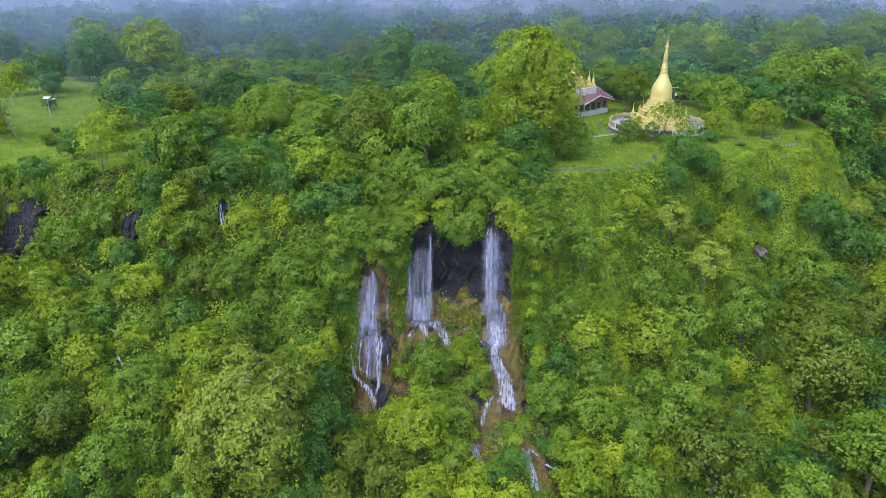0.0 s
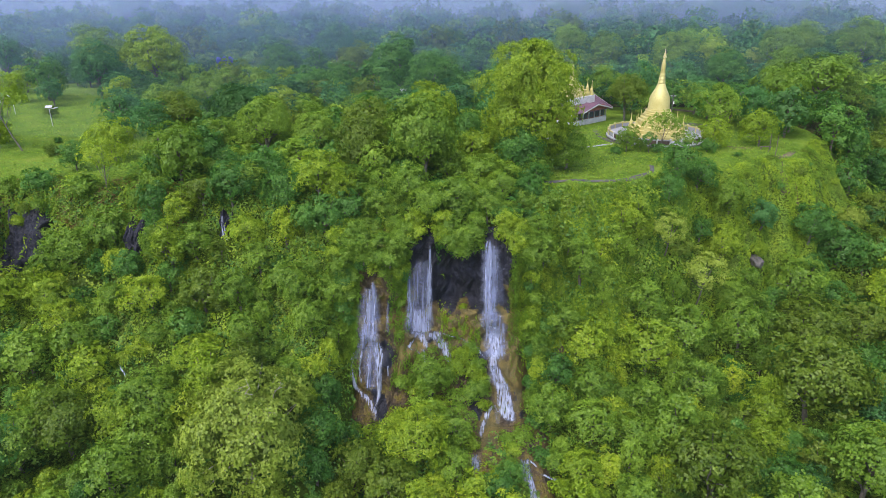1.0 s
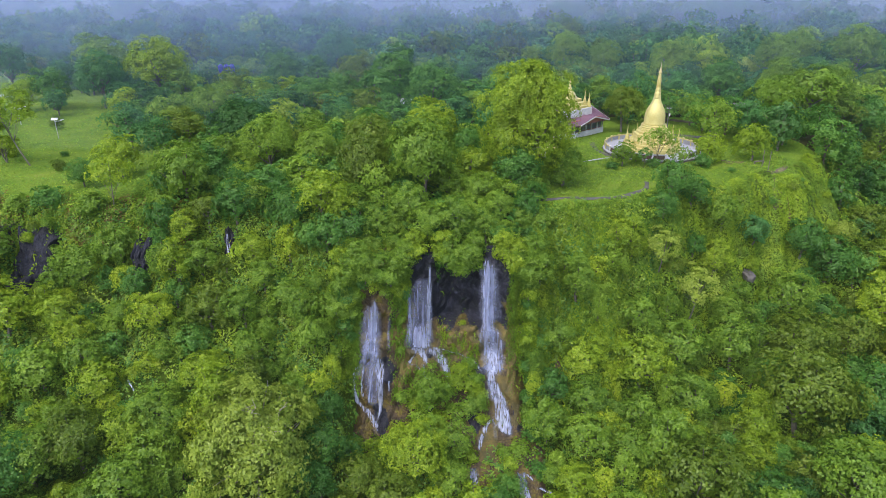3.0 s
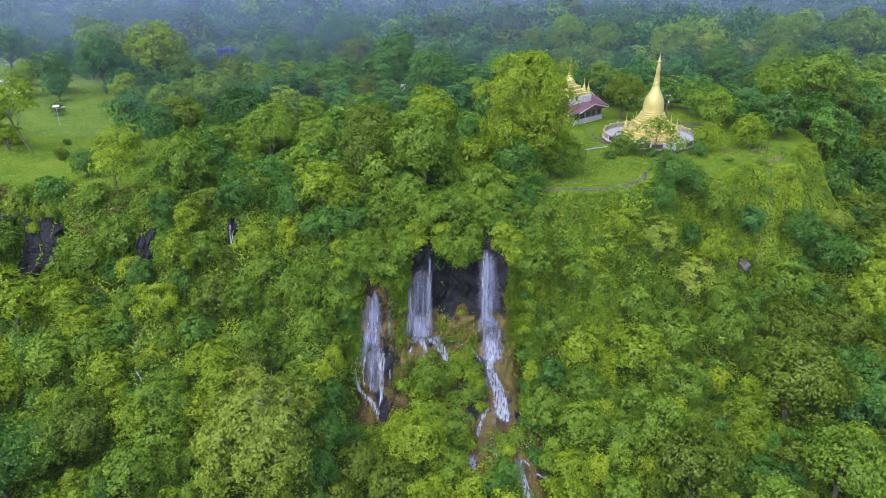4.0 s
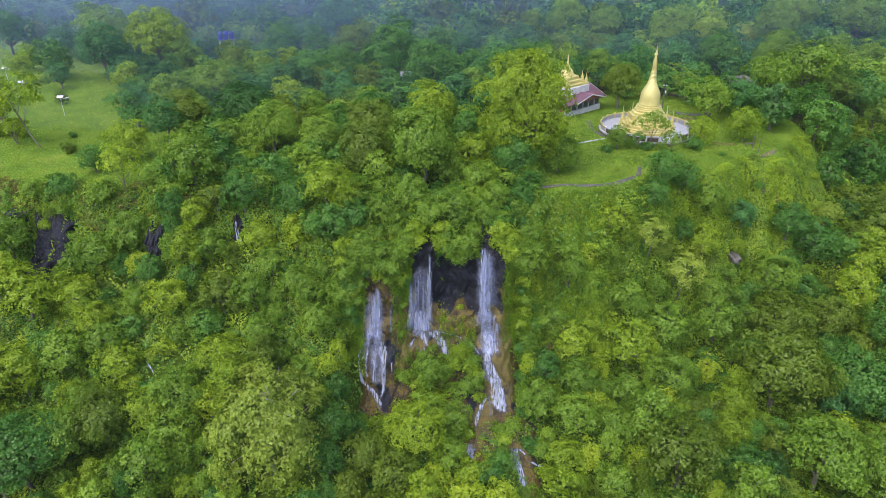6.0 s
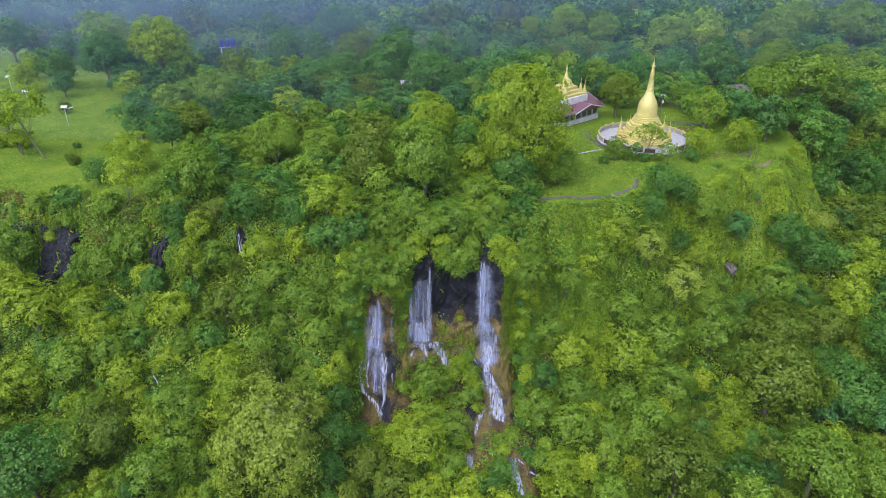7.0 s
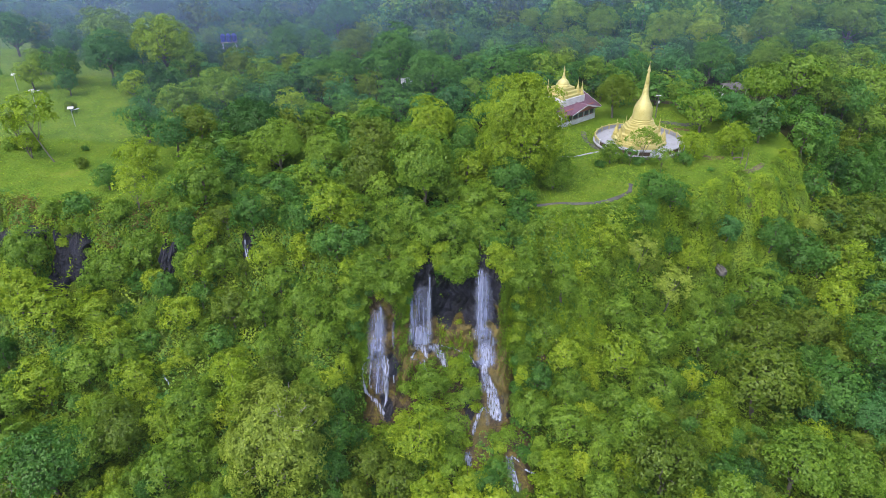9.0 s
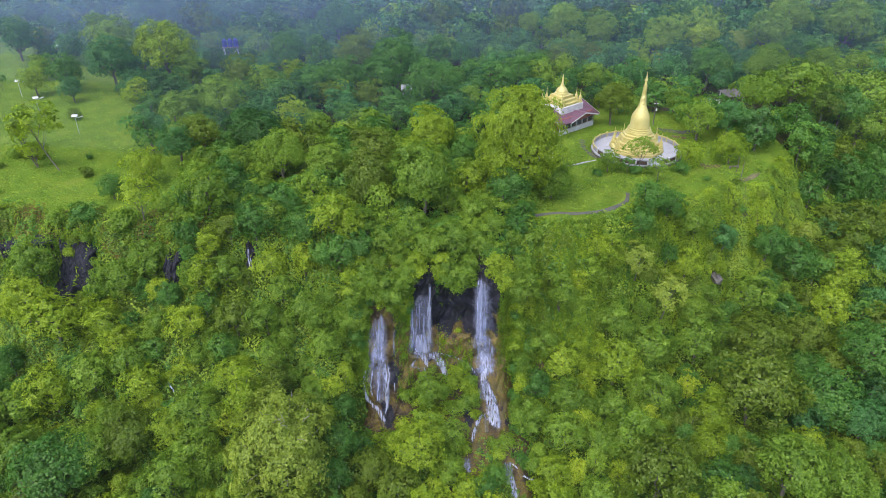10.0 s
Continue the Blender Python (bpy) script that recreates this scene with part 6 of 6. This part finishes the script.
def rock_slab(x, z, w, h, label, seed, out=0.5):
    """A steep bare face of cracked rock standing a little proud of the slope."""
    g = np.random.default_rng(seed)
    u, v = np.meshgrid(np.linspace(-1, 1, 34), np.linspace(1, -1, 34))
    o = g.uniform(0, 6, 5)
    ys = np.linspace(float(edge(x)) + 3, float(edge(x)) - 34, 150)
    zs = np.minimum.accumulate(ground(np.full(150, x), ys)) + np.linspace(0.001, 0, 150)
    X = x + u * w / 2 * (1 + 0.14 * np.sin(v * 4 + o[0])) + 0.12 * np.sin(v * 9 + o[1])
    Zz = z + v * h / 2 * (1 + 0.16 * np.sin(u * 5 + o[2]))
    crack = 0.5 * np.abs(np.sin(u * 5.2 + 0.8 * np.sin(v * 3 + o[3]))) + 0.28 * np.abs(np.sin(u * 11 + v * 2.2 + o[4])) + 0.22 * np.abs(np.sin(v * 7 + 1.5 * np.sin(u * 4 + o[0])))
    rim = np.maximum(np.abs(u), np.abs(v)) ** 6
    Y = np.interp(Zz, zs[::-1], ys[::-1]) * 0.5 + np.interp(z - 0.2 * h, zs[::-1], ys[::-1]) * 0.5 - out - 0.75 * crack + 2.4 * rim + 0.05 * g.normal(size=u.shape)
    me = grid_mesh("rock_face", np.stack([X, Y, Zz], -1))
    return tagged(put("rock", me, DARKROCK_AND_SHADE), label, "rock", "rock outcrops on the cliff")


rock_slab(-54.8, -6.6, 6.2, 6.6, "dark purplish cracked rock face among the scrub", 1, 0.9)
rock_slab(-56.4, -10.6, 3.6, 4.0, "dark rock face under a cleft in the scrub", 2, 0.9)
rock_slab(-39.8, -6.6, 2.6, 5.4, "narrow dark rock face between shrubs", 3, 1.0)
rock_slab(-66.8, -5.4, 4.6, 3.0, "dark rock face below the meadow", 4, 0.9)
rock_slab(-60.4, -3.6, 3.4, 1.6, "dark broken rock edge below the meadow", 5, 0.9)
rock_slab(-28.4, -4.9, 1.9, 4.2, "dark wet rock behind a thin waterfall", 9, 0.3)
outcrop(45.5, 87.7, -12.6, 1.3, 1.5, GREY_ROCK, "small pale limestone boulder on the slope", 6, 1.4)
outcrop(14.7, 72.2, -19.6, 1.4, 3.4, ROCK, "brown rock face showing between creepers", 7, 1.6)
outcrop(-28.4, 75.6, -11.2, 1.2, 1.0, GREY_ROCK, "grey rock showing through the scrub", 8, 1.4)


for k, (x, z, w, h) in enumerate(((0.4, -13.6, 1.7, 1.6), (1.9, -14.0, 1.9, 1.7), (3.3, -13.4, 1.6, 1.9), (4.3, -14.6, 1.3, 1.8), (2.6, -15.4, 1.8, 1.4), (0.6, -15.3, 1.6, 1.5), (-5.0, -8.6, 1.0, 3.0), (-5.2, -11.6, 1.5, 2.6), (-4.6, -15.6, 1.5, 1.6))):
    outcrop(x, float(rock_y(x, z)) + 0.4, z, w * 1.35, h * 1.15, MOSS, "mossy ochre travertine hump beside the falls", 20 + k, 0.6)


# ---- thin falls on the slope ----
def thin_fall(line, label, seed):
    P = np.array(line, float)
    s = np.linspace(0, len(P) - 1, 24)
    k = np.arange(len(P))
    Q = np.stack([np.interp(s, k, P[:, c]) for c in range(4)], -1)
    u = np.linspace(-0.5, 0.5, 9)
    S = np.stack([Q[:, 0:1] + Q[:, 3:4] * u, Q[:, 1:2] + 0.12 * (2 * u) ** 2, np.repeat(Q[:, 2:3], 9, 1)], -1)
    f = thing("waterfall", pose(0, 0, 0), label, "waterfall", "falls of the cliff")
    water("water_strand", S, f, FOAM)
    return f


thin_fall([(-28.6, 80.4, -3.0, 0.35), (-28.6, 80.2, -4.3, 0.5), (-28.4, 80.0, -5.4, 0.8), (-28.3, 79.7, -6.4, 1.1)], "thin white waterfall high among shrubs", 1)
thin_fall([(-38.2, 66.6, -16.6, 0.2), (-37.9, 66.3, -17.2, 0.28), (-37.5, 66.1, -17.7, 0.26), (-37.3, 65.8, -18.1, 0.2)], "short white trickle showing through the scrub", 2)


# ---- small things on the plateau ----
def street_lamp(x, y, h, turn, label):
    lamp = thing("street_lamp", pose(x, y, float(ground(x, y)), 0, 0, turn), label, "street lamp", "solar lamps of the meadow")
    V, Q = [], []
    tube(V, Q, [(0, 0, -0.3), (0, 0, h * 0.5), (0, 0, h)], 0.07, 0.05, 8)
    put("pole", quads_mesh("pole", np.concatenate(V), np.concatenate(Q), True), STEEL, lamp)
    bm = bmesh.new()
    box(bm, -0.55, 0.55, -0.36, 0.36, -0.03, 0.03, 0.01)
    ob = part("solar_panel", bm, WHITE, lamp, "pale solar panel")
    ob.matrix_basis = pose(0, 0, h + 0.15, 22)
    bm = bmesh.new()
    box(bm, -0.58, 0.58, -0.39, 0.39, -0.045, -0.031, 0.004)
    part("panel_frame", bm, WHITE, ob)
    bm = bmesh.new()
    box(bm, 0, 1.3, -0.05, 0.05, -0.04, 0.04, 0.01)
    part("arm", bm, STEEL, lamp).matrix_basis = pose(0, 0, h - 0.35, 0, -8)
    bm = bmesh.new()
    box(bm, 1.0, 1.6, -0.16, 0.16, 0.0, 0.12, 0.03)
    part("lamp_head", bm, WHITE, lamp, "white lamp head").matrix_basis = pose(0, 0, h - 0.3, 0, -8)
    return lamp


street_lamp(-72.9, 122.6, 3.6, 10, "solar street lamp with pale panel in the meadow")
street_lamp(-87.2, 134.8, 3.6, 40, "solar street lamp behind thin meadow trees")
street_lamp(-98.7, 148.4, 3.6, 0, "solar street lamp in the far meadow")
street_lamp(-108.6, 185.9, 3.6, 25, "solar street lamp near distant shrubs")
street_lamp(-116.0, 207.0, 4.2, 15, "solar street lamp before the distant woods")

pole = thing("utility_pole", pose(44.3, 127.7, float(ground(44.3, 127.7))), "slim grey concrete utility pole behind the stupa", "pole")
V, Q = [], []
tube(V, Q, [(0, 0, -0.4), (0, 0, 2.5), (0, 0, 5.2)], 0.13, 0.08, 8)
put("shaft", quads_mesh("shaft", np.concatenate(V), np.concatenate(Q), True), GREY_ROCK, pole)
bm = bmesh.new()
box(bm, -0.5, 0.5, -0.06, 0.06, 4.7, 4.82, 0.02)
part("crossarm", bm, STEEL, pole)
bm = bmesh.new()
box(bm, 0.08, 0.32, -0.12, 0.12, 3.2, 3.7, 0.02)
part("meter_box", bm, WHITE, pole)

for x, y, h in ((51.5, 99.6, 3.2), (51.9, 102.6, 3.0)):
    post = thing("post", pose(x, y, float(ground(x, y))), "bare weathered wooden post in the grass", "post", "posts near the rim")
    V, Q = [], []
    tube(V, Q, [(0, 0, -0.4), (0.03, 0, h * 0.5), (0, 0.02, h)], 0.07, 0.05, 6)
    put("shaft", quads_mesh("shaft", np.concatenate(V), np.concatenate(Q), True), BARK, post)

bench = thing("bench", pose(52.2, 104.4, float(ground(52.2, 104.4)), 0, 0, 8), "plain weathered plank bench under a tree", "bench")
bm = bmesh.new()
box(bm, -0.9, 0.9, -0.2, 0.2, 0.42, 0.48, 0.01)
part("seat", bm, BARK, bench)
for x in (-0.75, 0.75):
    bm = bmesh.new()
    box(bm, x - 0.05, x + 0.05, -0.16, 0.16, -0.3, 0.42, 0.01)
    part("leg", bm, BARK, bench)

# small shrine half hidden by the big tree
shrine = thing("small_shrine", pose(18.6, 109.5, float(ground(18.6, 109.5)), 0, 0, 20), "small white shrine with tiered gold spire", "shrine")
bm = bmesh.new()
box(bm, -1.5, 1.5, -1.5, 1.5, -0.4, 1.1, 0.05)
part("plinth", bm, WHITE, shrine)
bm = bmesh.new()
lathe(bm, [(1.7, 1.1), (1.7, 1.45), (1.5, 1.5), (1.2, 1.55), (1.2, 2.0), (0.9, 2.1), (0.9, 2.5), (0.6, 2.6)], 4, turn=math.pi / 4)
part("tiers", bm, GOLD, shrine, "stepped gold-painted tiers")
bm = bmesh.new()
lathe(bm, [(0.5, 2.6), (0.48, 2.9), (0.36, 3.2), (0.2, 3.4), (0.1, 3.8), (0.14, 3.9), (0.02, 4.6)], 16)
part("spire", bm, GOLD, shrine, smooth=True)

# water tanks on a steel tower
tower = thing("tank_tower", pose(-58.0, 181.0, float(ground(-58, 181)), 0, 0, 12), "steel tower carrying dark blue plastic water tanks", "water tower")
for x in (-1.8, 1.8):
    for y in (-1.2, 1.2):
        bm = bmesh.new()
        box(bm, x - 0.09, x + 0.09, y - 0.09, y + 0.09, -0.3, 4.4, 0.01)
        part("leg", bm, STEEL, tower)
    V, Q = [], []
    tube(V, Q, [(x, -1.2, 0.4), (x, 1.2, 4.2)], 0.05, 0.05, 5)
    put("brace", quads_mesh("brace", np.concatenate(V), np.concatenate(Q)), STEEL, tower)
V, Q = [], []
tube(V, Q, [(-1.8, -1.2, 0.4), (1.8, -1.2, 4.2)], 0.05, 0.05, 5)
put("brace", quads_mesh("brace", np.concatenate(V), np.concatenate(Q)), STEEL, tower)
bm = bmesh.new()
box(bm, -2.2, 2.2, -1.6, 1.6, 4.4, 4.6, 0.02)
part("platform", bm, GREY_ROCK, tower)
for x in (-1.45, 0.0, 1.45):
    tank = thing("water_tank", pose(-58.0, 181.0, float(ground(-58, 181)), 0, 0, 12) @ pose(x, 0.1 * x, 4.6), "dark blue ribbed plastic water tank", "water tank", "tanks on the tower")
    bm = bmesh.new()
    lathe(bm, [(0.66, 0.0), (0.7, 0.08), (0.66, 0.4), (0.7, 0.5), (0.66, 0.9), (0.7, 1.0), (0.66, 1.4), (0.7, 1.5), (0.5, 1.85), (0.28, 1.95)], 20)
    part("body", bm, BLUE, tank, smooth=True)
    bm = bmesh.new()
    lathe(bm, [(0.3, 1.95), (0.3, 2.07), (0.1, 2.12)], 14)
    part("lid", bm, BLUE, tank)


def shed(x, y, turn, w, d, h, roofmat, label):
    """An open shed: posts, a back wall and a single-pitch sheet roof."""
    s = thing("shed", pose(x, y, float(ground(x, y)), 0, 0, turn), label, "shed")
    for px_ in (-w / 2 + 0.1, w / 2 - 0.1):
        for py_ in (-d / 2 + 0.1, d / 2 - 0.1):
            bm = bmesh.new()
            box(bm, px_ - 0.07, px_ + 0.07, py_ - 0.07, py_ + 0.07, -0.3, h + (0.5 if py_ > 0 else 0), 0.01)
            part("post", bm, WHITE, s)
    bm = bmesh.new()
    box(bm, -w / 2, w / 2, d / 2 - 0.12, d / 2, 0.0, h * 0.8)
    part("back_wall", bm, DARKWOOD, s)
    bm = bmesh.new()
    for k in range(12):
        x0 = -w / 2 - 0.3 + k * (w + 0.6) / 12
        box(bm, x0, x0 + (w + 0.6) / 12 - 0.02, -d / 2 - 0.4, d / 2 + 0.4, 0.0 if k % 2 else 0.03, 0.06 if k % 2 else 0.09)
    part("roof", bm, roofmat, s, "corrugated sheet-metal roof").matrix_basis = pose(0, 0, h + 0.22, math.degrees(math.atan2(0.5, d)))
    return s


shed(66.5, 143.5, 20, 4.2, 3.2, 2.2, GREY_ROCK, "open shed with grey sheet roof at the wood's edge")
shed(-7.7, 146.5, 5, 2.4, 2.0, 2.6, WHITE, "small shed with pale roof among trees")
shed(-53.2, 179.5, 15, 2.2, 2.0, 2.4, STEEL, "small shed with whitish roof below the tank tower")
wall = thing("boundary_wall", pose(62.0, 144.0, float(ground(62, 144)), 0, 0, -30), "low whitewashed boundary wall near the shed", "wall")
bm = bmesh.new()
box(bm, -2.2, 2.2, -0.12, 0.12, -0.3, 1.0, 0.03)
part("wall", bm, WHITE, wall)
bm = bmesh.new()
box(bm, -2.25, 2.25, -0.17, 0.17, 1.0, 1.08, 0.02)
part("coping", bm, PAVING, wall)


# ---- a palm among the plateau trees ----
def palm(x, y, h, label):
    g = np.random.default_rng(5)
    e = thing("palm", pose(x, y, float(ground(x, y))), label, "palm")
    V, Q = [], []
    t = np.linspace(0, 1, 7)[:, None]
    tube(V, Q, np.concatenate([0.3 * t ** 2, 0.2 * t, h * t - 0.4 * (1 - t)], 1), 0.2, 0.13, 8)
    put("trunk", quads_mesh("trunk", np.concatenate(V), np.concatenate(Q), True), BARK, e)
    for k in range(16):
        a, up = k * 2.4, g.uniform(0.1, 1.1)
        s = np.linspace(0, 1, 22)[:, None]
        L = g.uniform(2.6, 3.3)
        d = np.array([math.cos(a), math.sin(a), 0.0])
        C = np.array([0.3, 0.2, h]) + d * L * s + np.array([0, 0, 1.0]) * (up * s * 1.6 - 2.0 * s ** 2)
        side_ = np.array([-d[1], d[0], 0.0])
        P, F_ = list(C), []
        for i in range(1, 21):
            w = 0.75 * math.sin(math.pi * min(1, i / 22 + 0.12))
            for sg in (-1, 1):
                P.append(C[i] + side_ * sg * w + d * 0.25 - np.array([0, 0, 0.3 * w]))
                F_.append([i, i + 1, len(P) - 1])
        F_.append([0, 1, 22])
        put("frond", quads_mesh("frond", np.array(P), np.array(F_)), LEAF["green"], e)
    return e


palm(-11.7, 104.8, 8.6, "slender green palm among the plateau trees")

for x, y, z, r, c in ((-55.7, 81.0, -4.6, 1.0, "yellow"), (-52.6, 81.2, -6.4, 1.0, "lime"), (-54.3, 80.9, -8.0, 1.1, "lime"), (-53.4, 82.4, -2.9, 1.0, "lime"), (-55.2, 82.2, -3.2, 0.9, "olive"), (-39.0, 80.0, -7.2, 0.8, "lime"), (-40.7, 80.2, -5.0, 0.7, "yellow")):
    tree(x, y, r * 1.4, r, c, "shrub", z=z, where="hanging over the dark rock")


# ---- far houses and a box by the path ----
def far_house(x, y, turn, w, d, h, roofmat, label):
    """A long low house: walls, a gabled roof, a row of windows and a door."""
    e = thing("house", pose(x, y, float(ground(x, y)), 0, 0, turn), label, "house")
    bm = bmesh.new()
    box(bm, -w / 2, w / 2, -d / 2, d / 2, -0.5, h)
    body = part("wall", bm, WHITE, e)
    for sy in (-1, 1):
        slope([(-w / 2 - 0.5, sy * (d / 2 + 0.6), h - 0.1), (w / 2 + 0.5, sy * (d / 2 + 0.6), h - 0.1), (w / 2 + 0.5, 0, h + 1.6), (-w / 2 - 0.5, 0, h + 1.6)], "roof", e, roofmat, "pale sheet-metal roof slope")
    for k in range(int(w // 3)):
        bm = bmesh.new()
        box(bm, -w / 2 + 1 + 3 * k, -w / 2 + 2.4 + 3 * k, -d / 2 - 0.06, -d / 2 - 0.01, 0.9, 2.1)
        part("window" if k != 1 else "door", bm, GLASS, body)
    return e


far_house(-48.6, 650.0, 6, 15, 7, 3.2, PALEROOF, "long house with bright white roof on the misty plain")
far_house(196.0, 456.0, -8, 22, 8, 3.0, STEEL, "long house with grey roof on the misty plain")
far_house(-156.0, 570.0, 10, 8, 6, 3.0, PALEROOF, "small house with white roof on the misty plain")

crate = thing("utility_box", pose(9.5, 89.3, float(ground(9.5, 89.3)), 0, 0, 25), "small white utility box on a post beside the footpath", "utility box")
bm = bmesh.new()
box(bm, -0.06, 0.06, -0.06, 0.06, -0.3, 0.5, 0.01)
part("post", bm, STEEL, crate)
bm = bmesh.new()
box(bm, -0.3, 0.3, -0.2, 0.2, 0.5, 1.2, 0.03)
part("case", bm, PALEROOF, crate)
bm = bmesh.new()
box(bm, -0.36, 0.36, -0.28, 0.26, 1.2, 1.26, 0.01)
part("lid", bm, STEEL, crate, "grey metal lid")
